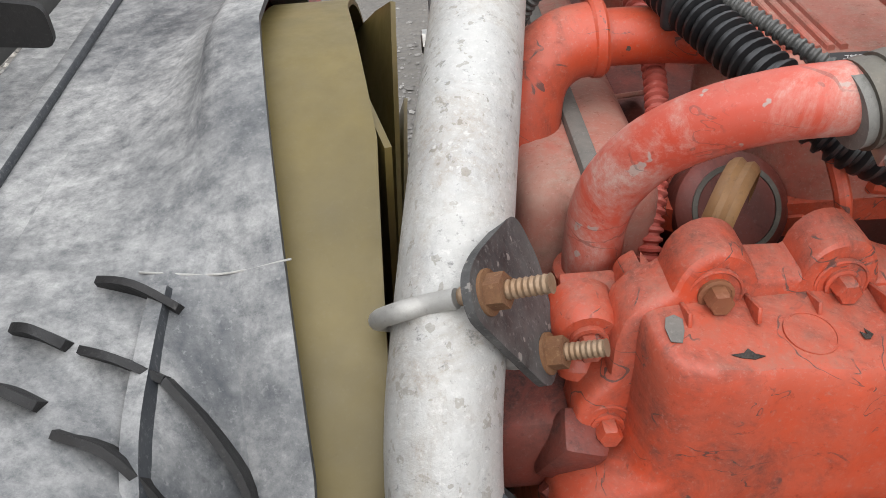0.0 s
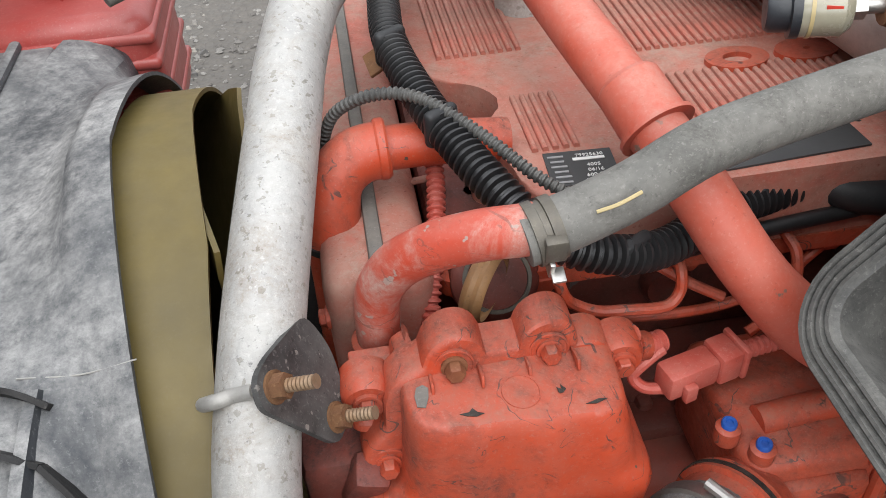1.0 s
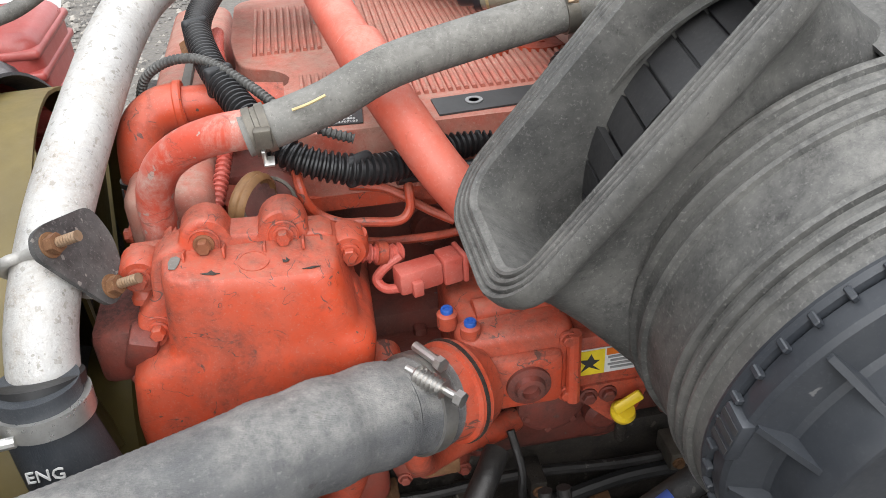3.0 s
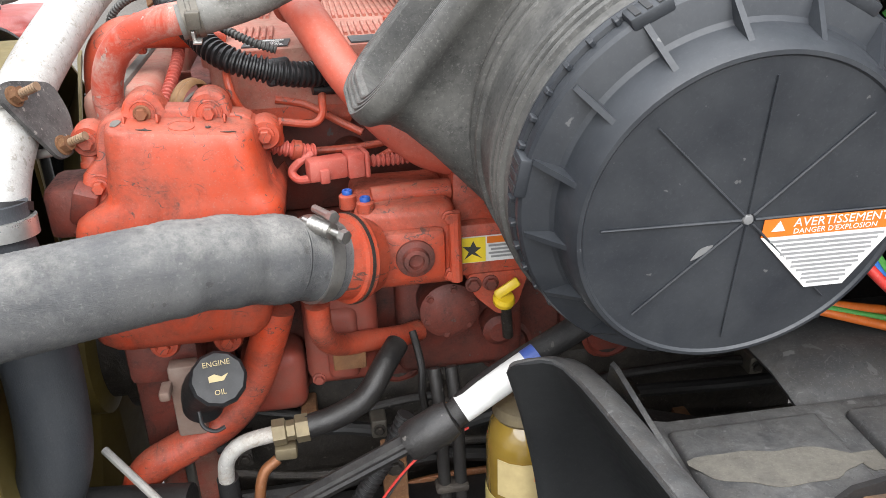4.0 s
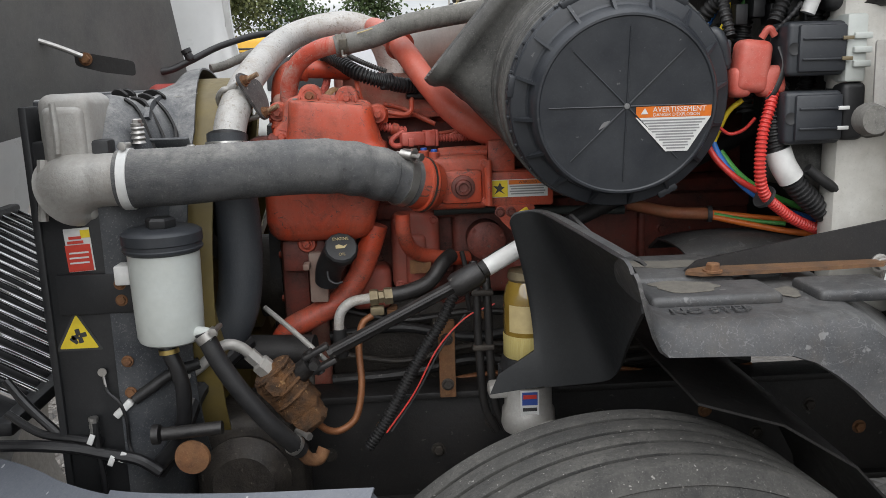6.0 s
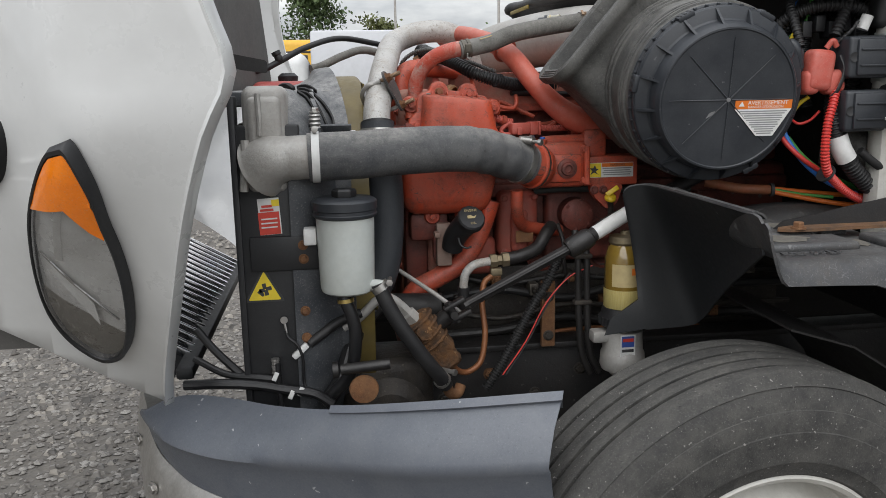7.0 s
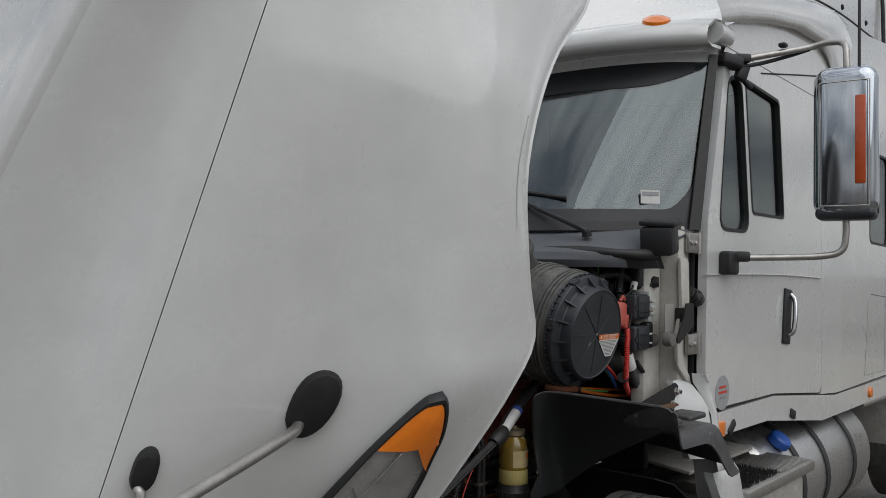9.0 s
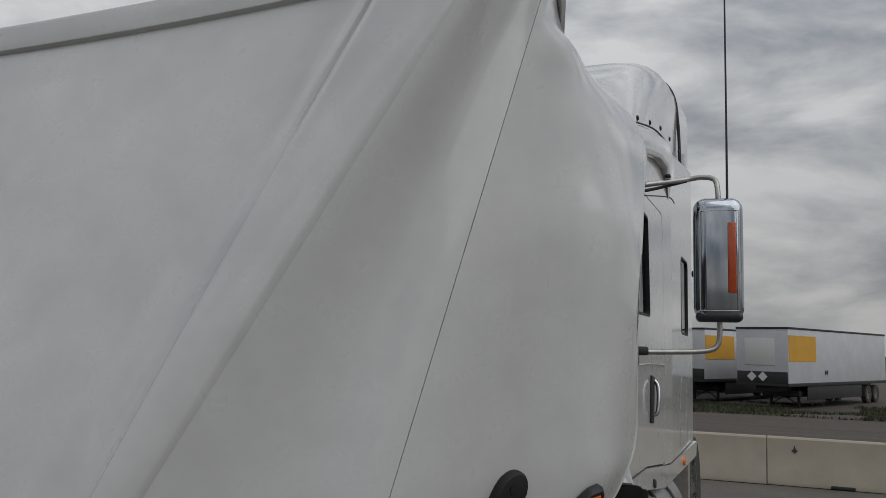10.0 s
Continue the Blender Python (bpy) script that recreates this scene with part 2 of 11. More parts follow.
LABEL_ORANGE = surface("label_orange", (0.70, 0.17, 0.015), (0.62, 0.15, 0.015), 0.45, 0.0, 60, 30, 0.0)
LABEL_YELLOW = surface("label_yellow", (0.80, 0.60, 0.03), (0.72, 0.54, 0.03), 0.45, 0.0, 60, 30, 0.0)
LABEL_RED = surface("label_red", (0.60, 0.05, 0.03), (0.52, 0.05, 0.03), 0.45, 0.0, 60, 30, 0.0)
LABEL_BLUE = surface("label_blue", (0.04, 0.09, 0.35), (0.04, 0.08, 0.30), 0.45, 0.0, 60, 30, 0.0)
INK = surface("label_ink", (0.03, 0.03, 0.03), (0.05, 0.05, 0.05), 0.6, 0.0, 60, 30, 0.0)
INK_GREY = surface("label_small_print", (0.28, 0.28, 0.28), (0.22, 0.22, 0.22), 0.6, 0.0, 60, 30, 0.0)
BLUE_CAP = surface("blue_plastic", (0.02, 0.10, 0.42), (0.02, 0.08, 0.33), 0.4, 0.0, 60, 30, 0.0)
WIRE_RED = surface("red_cable", (0.62, 0.04, 0.03), (0.50, 0.035, 0.03), 0.4, 0.0, 60, 30, 0.05)
WIRE_ORANGE = surface("orange_cable", (0.75, 0.17, 0.02), (0.62, 0.14, 0.02), 0.4, 0.0, 60, 30, 0.05)
WIRE_BLUE = surface("blue_cable", (0.03, 0.17, 0.55), (0.03, 0.14, 0.45), 0.4, 0.0, 60, 30, 0.05)
WIRE_GREEN = surface("green_cable", (0.10, 0.40, 0.08), (0.08, 0.32, 0.07), 0.4, 0.0, 60, 30, 0.05)
WIRE_BROWN = surface("copper_brown_line", (0.26, 0.10, 0.035), (0.18, 0.07, 0.03), 0.5, 0.3, 60, 30, 0.1)
AMBER_FUEL = surface("amber_fuel", (0.26, 0.17, 0.030), (0.17, 0.105, 0.02), 0.12, 0.0, 60, 20, 0.0, coat=0.8)
FILTER_MESH = surface("galvanised_mesh", (0.55, 0.54, 0.50), (0.38, 0.37, 0.34), 0.42, 0.65, 60, 30, 0.0)
SILVER_TANK = surface("brushed_aluminium_tank", (0.58, 0.58, 0.58), (0.52, 0.52, 0.52), 0.28, 0.9, 40, 5, 0.05, 0.0004, 0.2, (0.36, 0.34, 0.31))
CONCRETE = surface("weathered_concrete", (0.40, 0.36, 0.285), (0.32, 0.285, 0.225), 0.85, 0.0, 60, 2.2, 0.3, 0.004, 0.3, (0.30, 0.27, 0.22))
TRAILER_WHITE = surface("trailer_white_panel", (0.62, 0.63, 0.65), (0.52, 0.53, 0.55), 0.45, 0.0, 8, 0.7, 0.0, 0.001, 0.35, (0.40, 0.40, 0.40))
TRAILER_YELLOW = surface("trailer_yellow_panel", (0.72, 0.38, 0.03), (0.62, 0.32, 0.03), 0.45, 0.0, 8, 0.7, 0.0)
BUS_YELLOW = surface("bus_yellow", (0.72, 0.40, 0.02), (0.62, 0.34, 0.02), 0.4, 0.0, 8, 0.7, 0.0)
FAR_DARK = surface("far_dark", (0.02, 0.02, 0.022), (0.03, 0.03, 0.03), 0.6, 0.0, 8, 0.7, 0.0)
LEAF = surface("foliage", (0.075, 0.115, 0.035), (0.045, 0.075, 0.022), 0.7, 0.0, 3, 0.8, 0.0)
GRASS = surface("rough_grass", (0.040, 0.055, 0.020), (0.055, 0.052, 0.026), 0.8, 0.0, 3, 0.8, 0.0)
LEAF2 = surface("yellowing_foliage", (0.13, 0.14, 0.045), (0.08, 0.10, 0.03), 0.7, 0.0, 3, 0.8, 0.0)
BARK = surface("bark", (0.10, 0.075, 0.05), (0.07, 0.05, 0.035), 0.9, 0.0, 20, 4, 0.4)


def pane(name, tint):
    """Window glass: clear and tinted, with a mirror gloss that grows at a slant."""
    m, nt, bs = node_mat(name)
    nt.nodes.remove(bs)
    tr, gl, lw, mx = (nt.nodes.new("ShaderNode" + k) for k in ("BsdfTransparent", "BsdfGlossy", "LayerWeight", "MixShader"))
    tr.inputs["Color"].default_value = (*tint, 1)
    gl.inputs["Roughness"].default_value = 0.03
    gloss = mathn(nt, "ADD", mathn(nt, "MULTIPLY", mathn(nt, "POWER", lw.outputs["Facing"], 4.0), 0.60), 0.125)
    nt.links.new(gloss, mx.inputs[0])
    nt.links.new(tr.outputs[0], mx.inputs[1])
    nt.links.new(gl.outputs[0], mx.inputs[2])
    nt.links.new(mx.outputs[0], nt.nodes["Material Output"].inputs["Surface"])
    return m


GLASS = pane("cab_glass", (0.50, 0.64, 0.65))
LENS = pane("headlamp_lens", (0.86, 0.86, 0.86))


# ---- building tools ----
def thing(name, label, category, at=(0, 0, 0), group="", kind=""):
    """An empty at the base of a thing, which its parts hang under."""
    ob = new(name)
    ob.location = at
    ob.empty_display_size = 0.05
    return tagged(ob, label, category, group, kind)


def finish(bm, name, mat, angle=35):
    bmesh.ops.recalc_face_normals(bm, faces=bm.faces)
    for f in bm.faces:
        f.smooth = True
    me = bpy.data.meshes.new(name)
    bm.to_mesh(me)
    bm.free()
    me.set_sharp_from_angle(angle=radians(angle))
    me.materials.append(mat)
    return me


def part(name, bm, mat, parent=None, label="", angle=35):
    """Links a bmesh, made in world metres, as one mesh object under a thing or a part."""
    ob = new(name, finish(bm, name, mat, angle))
    if parent is not None:
        ob.parent = parent
        if parent.data is None:
            ob.matrix_parent_inverse = Matrix.Translation(parent.location).inverted()
    if label:
        ob["label"] = label
    return ob


def spline(pts, n=6):
    """A smooth line through points, n steps from each to the next."""
    p = [Vector(q) for q in pts]
    if len(p) < 3:
        return [p[0].lerp(p[-1], i / n) for i in range(n + 1)]
    p = [2 * p[0] - p[1], *p, 2 * p[-1] - p[-2]]
    out = []
    for i in range(1, len(p) - 2):
        a, b, c, d = p[i - 1:i + 3]
        for k in range(n):
            t = k / n
            out.append(0.5 * (2 * b + (c - a) * t + (2 * a - 5 * b + 4 * c - d) * t * t + (3 * b - a - 3 * c + d) * t ** 3))
    out.append(p[-2])
    return out


def resample(line, step):
    out, left = [line[0]], step
    for a, b in zip(line, line[1:]):
        d, pos = (b - a).length, 0.0
        while d - pos >= left:
            pos += left
            out.append(a.lerp(b, pos / d))
            left = step
        left -= d - pos
    return out


def sweep(pts, r, seg=16, n=6, caps=True, flat=1.0, step=0.0):
    """A tube along a smooth line. r: a radius, or a function of (share of length, index). flat: height over width."""
    line = spline(pts, n)
    if step:
        line = resample(line, step)
    bm = bmesh.new()
    tan = [(line[min(i + 1, len(line) - 1)] - line[max(i - 1, 0)]).normalized() for i in range(len(line))]
    up = Vector((0, 0, 1)) if abs(tan[0].z) < 0.9 else Vector((0, 1, 0))
    side = tan[0].cross(up).normalized()
    rings = []
    for i, (c, t) in enumerate(zip(line, tan)):
        side = (side - t * side.dot(t)).normalized()
        other = t.cross(side)
        rad = r(i / max(1, len(line) - 1), i) if callable(r) else r
        rings.append([bm.verts.new(c + rad * (math.cos(a) * side + flat * math.sin(a) * other)) for a in (2 * math.pi * k / seg for k in range(seg))])
    for a, b in zip(rings, rings[1:]):
        for k in range(seg):
            bm.faces.new((a[k], a[(k + 1) % seg], b[(k + 1) % seg], b[k]))
    if caps:
        bm.faces.new(rings[0][::-1])
        bm.faces.new(rings[-1])
    return bm


def axis_matrix(at, direction):
    """A frame at a place whose z runs along direction."""
    q = Vector(direction).to_track_quat("Z", "Y")
    return Matrix.Translation(at) @ q.to_matrix().to_4x4()


def lathe(profile, at=(0, 0, 0), direction=(0, 0, 1), seg=32, cap=True):
    """A profile of (radius, height) turned round an axis."""
    bm = bmesh.new()
    m = axis_matrix(at, direction)
    rings = []
    for rad, h in profile:
        if rad < 1e-6:
            rings.append([bm.verts.new(m @ Vector((0, 0, h)))] * seg)
        else:
            rings.append([bm.verts.new(m @ Vector((rad * math.cos(2 * math.pi * k / seg), rad * math.sin(2 * math.pi * k / seg), h))) for k in range(seg)])
    for a, b in zip(rings, rings[1:]):
        for k in range(seg):
            q = [a[k], a[(k + 1) % seg], b[(k + 1) % seg], b[k]]
            u = [v for i, v in enumerate(q) if v not in q[:i]]
            if len(u) > 2:
                bm.faces.new(u)
    for ring in (rings[0], rings[-1]) if cap else ():
        if len(set(ring)) == seg:
            bm.faces.new(ring)
    return bm


def block(size, m=None, bevel=0.003, seg=2):
    """A box of that size round its middle, with rounded edges, at a pose."""
    bm = bmesh.new()
    bmesh.ops.create_cube(bm, size=1.0)
    for v in bm.verts:
        v.co = Vector((v.co.x * size[0], v.co.y * size[1], v.co.z * size[2]))
    if bevel:
        bmesh.ops.bevel(bm, geom=list(bm.edges), offset=min(bevel, min(size) * 0.45), segments=seg, profile=0.5, affect="EDGES")
    if m is not None:
        bm.transform(m)
    return bm


def span(x0, x1, y0, y1, z0, z1, bevel=0.003, seg=2):
    return block((x1 - x0, y1 - y0, z1 - z0), Matrix.Translation(((x0 + x1) / 2, (y0 + y1) / 2, (z0 + z1) / 2)), bevel, seg)


def plate(outline, thick, m=None, bevel=0.0):
    """A flat outline in (x, y), thickened along z and set at a pose."""
    bm = bmesh.new()
    low = [bm.verts.new((x, y, 0)) for x, y in outline]
    top = [bm.verts.new((x, y, thick)) for x, y in outline]
    bm.faces.new(low[::-1])
    bm.faces.new(top)
    n = len(low)
    for i in range(n):
        bm.faces.new((low[i], low[(i + 1) % n], top[(i + 1) % n], top[i]))
    if bevel:
        bmesh.ops.bevel(bm, geom=[e for e in bm.edges if abs(e.verts[0].co.z - e.verts[1].co.z) < 1e-6], offset=bevel, segments=2, profile=0.5, affect="EDGES")
    if m is not None:
        bm.transform(m)
    return bm


def sheet(rows, thick=0.0, close=False):
    """A skin through rows of points; thick gives it a second side."""
    bm = bmesh.new()
    g = [[bm.verts.new(p) for p in row] for row in rows]
    n = len(g[0])
    for a, b in zip(g, g[1:]):
        for k in range(n if close else n - 1):
            bm.faces.new((a[k], a[(k + 1) % n], b[(k + 1) % n], b[k]))
    if thick:
        bmesh.ops.recalc_face_normals(bm, faces=bm.faces)
        bmesh.ops.solidify(bm, geom=list(bm.faces), thickness=thick)
    return bm


def shell(rows, thick, inward):
    """A skin through rows of points, with an even second side towards inward."""
    bm = sheet(rows)
    bmesh.ops.recalc_face_normals(bm, faces=bm.faces)
    bm.normal_update()
    inward = Vector(inward)
    if sum(f.normal.dot(inward) for f in bm.faces) < 0:
        bmesh.ops.reverse_faces(bm, faces=bm.faces)
        bm.normal_update()
    n, m = len(rows), len(rows[0])
    bm.verts.ensure_lookup_table()
    outer = list(bm.verts)
    inner = [bm.verts.new(v.co + v.normal * thick) for v in outer]
    for i in range(n - 1):
        for j in range(m - 1):
            bm.faces.new([inner[k] for k in (i * m + j, i * m + j + 1, (i + 1) * m + j + 1, (i + 1) * m + j)])
    rim = [j for j in range(m)] + [i * m + m - 1 for i in range(1, n)] + [(n - 1) * m + j for j in range(m - 2, -1, -1)] + [i * m for i in range(n - 2, 0, -1)]
    for a, b in zip(rim, rim[1:] + rim[:1]):
        bm.faces.new((outer[a], outer[b], inner[b], inner[a]))
    return bm


def join(*bms):
    out = bmesh.new()
    for b in bms:
        me = bpy.data.meshes.new("tmp")
        b.to_mesh(me)
        b.free()
        out.from_mesh(me)
        bpy.data.meshes.remove(me)
    return out


def hexbolt(at, direction, r=0.008, h=0.006, washer=True):
    """A bolt head with its flange."""
    prof = [(0, -0.002), (r * 1.35, -0.002), (r * 1.35, 0.0015), (r * 1.1, 0.002)] if washer else [(0, -0.002)]
    a = lathe(prof + [(r * 1.1, 0.0016), (0, 0.0016)], at, direction, 16)
    b = lathe([(0, 0.001), (r, 0.001), (r, h * 0.85), (r * 0.85, h), (0, h)], at, direction, 6)
    return join(a, b)


def add_bolt(parent, at, direction, r=0.008, h=0.007, mat=None, name="bolt"):
    return part(name, hexbolt(at, direction, r, h), mat or RED, parent, angle=20)


def corrugated(r, depth):
    return lambda s, i: r if i % 4 < 2 else r - 1.4 * depth


def text_mesh(name, words, size, m, mat, parent, thick=0.0006, align="CENTER"):
    cu = bpy.data.curves.new(name, "FONT")
    cu.body, cu.size, cu.extrude, cu.resolution_u = words, size, thick, 2
    cu.align_x, cu.align_y = align, "CENTER"
    tmp = new("lettering_source", cu)
    me = bpy.data.meshes.new_from_object(tmp)
    bpy.data.objects.remove(tmp)
    bpy.data.curves.remove(cu)
    me.transform(m)
    me.materials.clear()
    me.materials.append(mat)
    ob = new(name, me)
    ob.parent = parent
    if parent.data is None:
        ob.matrix_parent_inverse = Matrix.Translation(parent.location).inverted()
    return ob


def side_pose(x, y, z, turn=0.0, tip=0.0):
    """A pose for something lettered on a face that looks to -y: its x runs to +x, its y up, its z to -y."""
    return pose(x, y, z) @ pose(0, 0, 0, 0, 0, turn) @ pose(0, 0, 0, 90 + tip, 0, 0)

# ---- the yard ----
def gravel_material():
    m, nt, bs = node_mat("wet_gravel")
    big = noisen(nt, 0.5, 6, 0.6, 0.35, 0.65)
    mid = noisen(nt, 9, 8, 0.7, 0.3, 0.7)
    tc, vo = nt.nodes.new("ShaderNodeTexCoord"), nt.nodes.new("ShaderNodeTexVoronoi")
    vo.inputs["Scale"].default_value = 26
    nt.links.new(tc.outputs["Object"], vo.inputs["Vector"])
    c = mixc(nt, big, (0.12, 0.108, 0.094), (0.062, 0.055, 0.047))
    c = mixc(nt, mathn(nt, "MULTIPLY", mid, 0.5), c, (0.20, 0.18, 0.155))
    c = mixc(nt, mathn(nt, "MULTIPLY", vo.outputs["Distance"], 0.6, True), c, (0.085, 0.077, 0.068))
    far, sep = nt.nodes.new("ShaderNodeMapRange"), nt.nodes.new("ShaderNodeSeparateXYZ")
    far.inputs["From Min"].default_value, far.inputs["From Max"].default_value = 13.0, 14.5
    nt.links.new(tc.outputs["Object"], sep.inputs[0])
    nt.links.new(sep.outputs["X"], far.inputs["Value"])
    ruts = noisen(nt, 0.35, 6, 0.65, 0.35, 0.65, (3.0, 0.35, 1.0))
    c = mixc(nt, far.outputs["Result"], c, mixc(nt, ruts, (0.040, 0.029, 0.022), (0.075, 0.060, 0.048)))
    nt.links.new(c, bs.inputs["Base Color"])
    nt.links.new(mathn(nt, "ADD", 0.62, mathn(nt, "MULTIPLY", mid, 0.36)), bs.inputs["Roughness"])
    b = nt.nodes.new("ShaderNodeBump")
    b.inputs["Strength"].default_value, b.inputs["Distance"].default_value = 0.7, 0.02
    nt.links.new(vo.outputs["Distance"], b.inputs["Height"])
    nt.links.new(b.outputs["Normal"], bs.inputs["Normal"])
    return m


GRAVEL = gravel_material()


def build_ground():
    """One sheet from the truck out to the horizon, finer near it."""
    ticks = [0, 2, 4, 5, 6, 7, 8, 9, 10, 11.5, 13, 18, 25, 40, 42, 70, 120, 250, 600, 1500, 3000]
    ticks = [-t for t in ticks[:0:-1]] + ticks
    rows = []
    for a in ticks:
        s = max(0.0, min(1.0, (a - 3.0) / 9.8))
        drop = -0.37 * s * s * (3 - 2 * s) - 0.58 * max(0.0, min(1.0, (a - 12.8) / 29.2))
        rows.append([(a, b, drop + (0.0 if max(abs(a), abs(b)) < 5 else 0.05 * (noise.noise((a * 0.13, b * 0.13, 3)) - 0.2))) for b in ticks])
    ob = part("ground", sheet(rows), GRAVEL)
    tagged(ob, "dark wet gravel yard with lighter stones", "ground", kind="structure")


build_ground()



def build_stones():
    """Loose stones lying on the yard in front of the truck, about one to four centimetres across."""
    rng = random.Random(11)
    verts, faces = [], []
    shape = [(0, 0, 1), (1, 0, 0.1), (0.31, 0.95, 0.1), (-0.81, 0.59, 0.1), (-0.81, -0.59, 0.1), (0.31, -0.95, 0.1), (0, 0, -0.6)]
    for _ in range(14000):
        x, y = rng.gauss(-0.9, 1.3), rng.gauss(2.2, 1.5)
        r = 0.0065 + 0.016 * rng.random() ** 3.5
        sx, sy, sz = r * rng.uniform(0.7, 1.3), r * rng.uniform(0.7, 1.3), r * rng.uniform(0.4, 0.8)
        a, k = rng.uniform(0, 6.3), len(verts)
        for px, py, pz in shape:
            j = rng.uniform(0.8, 1.2)
            qx, qy = px * sx * j, py * sy * j
            verts.append((x + qx * math.cos(a) - qy * math.sin(a), y + qx * math.sin(a) + qy * math.cos(a), pz * sz * j + 0.3 * sz))
        for i in range(5):
            n = (i + 1) % 5
            faces += [(k, k + 1 + i, k + 1 + n), (k + 6, k + 1 + n, k + 1 + i)]
    me = bpy.data.meshes.new("gravel_stones")
    me.from_pydata(verts, [], faces)
    m, nt, bs = node_mat("loose_stone")
    geo = nt.nodes.new("ShaderNodeNewGeometry")
    c = mixc(nt, geo.outputs["Random Per Island"], (0.09, 0.080, 0.070), (0.30, 0.285, 0.26))
    c = mixc(nt, mathn(nt, "MULTIPLY", noisen(nt, 180, 5, 0.6, 0.3, 0.7), 0.5), c, (0.07, 0.06, 0.052))
    nt.links.new(c, bs.inputs["Base Color"])
    bs.inputs["Roughness"].default_value = 0.7
    me.materials.append(m)
    tagged(new("gravel_stones", me), "loose grey and tan stones scattered over the yard", "gravel", kind="stuff")


build_stones()
# ---- the hood, tipped forward ----
HOOD_Z = [0.84, 0.97, 1.15, 1.32, 1.45, 1.54, 1.64, 1.75, 1.88, 2.02, 2.14, 2.25, 2.34, 2.42, 2.49, 2.58, 2.70]
# rear edge of the side: nose corner, straight lower edge, wheel arch, narrow neck
EDGE_X = [-0.395, -0.360, -0.302, -0.252, -0.205, -0.164, -0.190, -0.208, -0.212, -0.165, -0.085, 0.030, 0.100, 0.130, 0.03, -0.28, -0.46]
EDGE_Y = [0.060, -0.090, -0.270, -0.385, -0.450, -0.470, -0.482, -0.492, -0.498, -0.495, -0.486, -0.474, -0.450, -0.418, -0.385, -0.312, -0.355]
EDGE_Z = HOOD_Z[:13] + [2.405, 2.428, 2.445, 2.53]
HOOD_YC = 0.80


def lerp_table(z, zs, vs):
    return float(np.interp(z, zs, vs))


def hood_guides(z, k):
    """The seven guide lines of one side at height z: rear edge, lamp line, mid side, seam, valley, two creases."""
    fwd = (lerp_table(z, (0.84, 1.0, 1.35, 1.446, 2.0, 2.4, 2.49, 2.58, 2.7), (-0.52, -0.50, -0.43, -0.381, -0.34, -0.26, -0.24, -0.36, -0.515)),
           lerp_table(z, (0.84, 1.0, 1.2, 1.35, 1.446, 2.0, 2.3, 2.42, 2.49, 2.58, 2.7), (0.045, -0.065, -0.225, -0.355, -0.420, -0.478, -0.445, -0.378, -0.345, -0.322, -0.350)), z - max(0.0, z - 2.42) * 0.43)
    mid = (lerp_table(z, (0.84, 1.0, 1.33, 1.467, 2.0, 2.5, 2.7), (-0.66, -0.65, -0.585, -0.547, -0.50, -0.47, -0.53)),
           lerp_table(z, (0.84, 1.0, 1.2, 1.33, 1.467, 2.0, 2.5, 2.7), (0.03, -0.035, -0.14, -0.215, -0.279, -0.375, -0.385, -0.372)), z - max(0.0, z - 2.42) * 0.18)
    seam = (-0.937 + 0.2264 * (z - 1), -0.0405 - 0.2059 * (z - 1), z)
    if z > 2.42:
        mid = tuple(0.45 * a + 0.55 * b for a, b in zip(fwd, seam))
    crb = (-1.2043 + 0.271 * (z - 1), 0.4541 - 0.4949 * (z - 1), z)
    # a shallow valley runs between the seam and the first crease
    val = (0.58 * seam[0] + 0.42 * crb[0] + 0.014, 0.58 * seam[1] + 0.42 * crb[1] + 0.007, z)
    cra = (-1.2434 + 0.2862 * (z - 1), 0.4716 - 0.3585 * (z - 1), z)
    return [(EDGE_X[k], EDGE_Y[k], EDGE_Z[k]), fwd, mid, seam, val, crb, cra]


def hood_rows(first, last, steps):
    rows = []
    for k, z in enumerate(HOOD_Z):
        line = spline(hood_guides(z, k), steps)
        rows.append(line[first * steps:last * steps + 1])
    return refine(rows)


def refine(rows):
    cols = [spline([r[i] for r in rows], 3) for i in range(len(rows[0]))]
    return [[c[j] for c in cols] for j in range(len(cols[0]))]


def hood_point(u, z, out=0.0):
    """A place on the near side's skin: u counts guide lines from the rear edge; out lifts it off the skin."""
    def raw(uu, zz):
        kf = float(np.interp(zz, HOOD_Z, range(len(HOOD_Z))))
        k0 = min(int(kf), len(HOOD_Z) - 2)
        pts = []
        for k in range(max(0, k0 - 1), min(len(HOOD_Z), k0 + 3)):
            line = spline(hood_guides(HOOD_Z[k], k), 20)
            i = max(0.0, min(uu * 20, len(line) - 1.001))
            pts.append((HOOD_Z[k], line[int(i)].lerp(line[int(i) + 1], i - int(i))))
        ks = [k0 - max(0, k0 - 1), kf - k0]
        line = spline([p for _, p in pts], 20)
        i = max(0.0, min((ks[0] + ks[1]) * 20, len(line) - 1.001))
        return line[int(i)].lerp(line[int(i) + 1], i - int(i))
    p = raw(u, z)
    if not out:
        return p
    n = (raw(u + 0.04, z) - raw(u - 0.04, z)).cross(raw(u, z + 0.01) - raw(u, z - 0.01)).normalized()
    if n.y > 0:
        n = -n
    return p + n * out


def mirror_y(p):
    return Vector((p[0], 2 * HOOD_YC - p[1], p[2]))


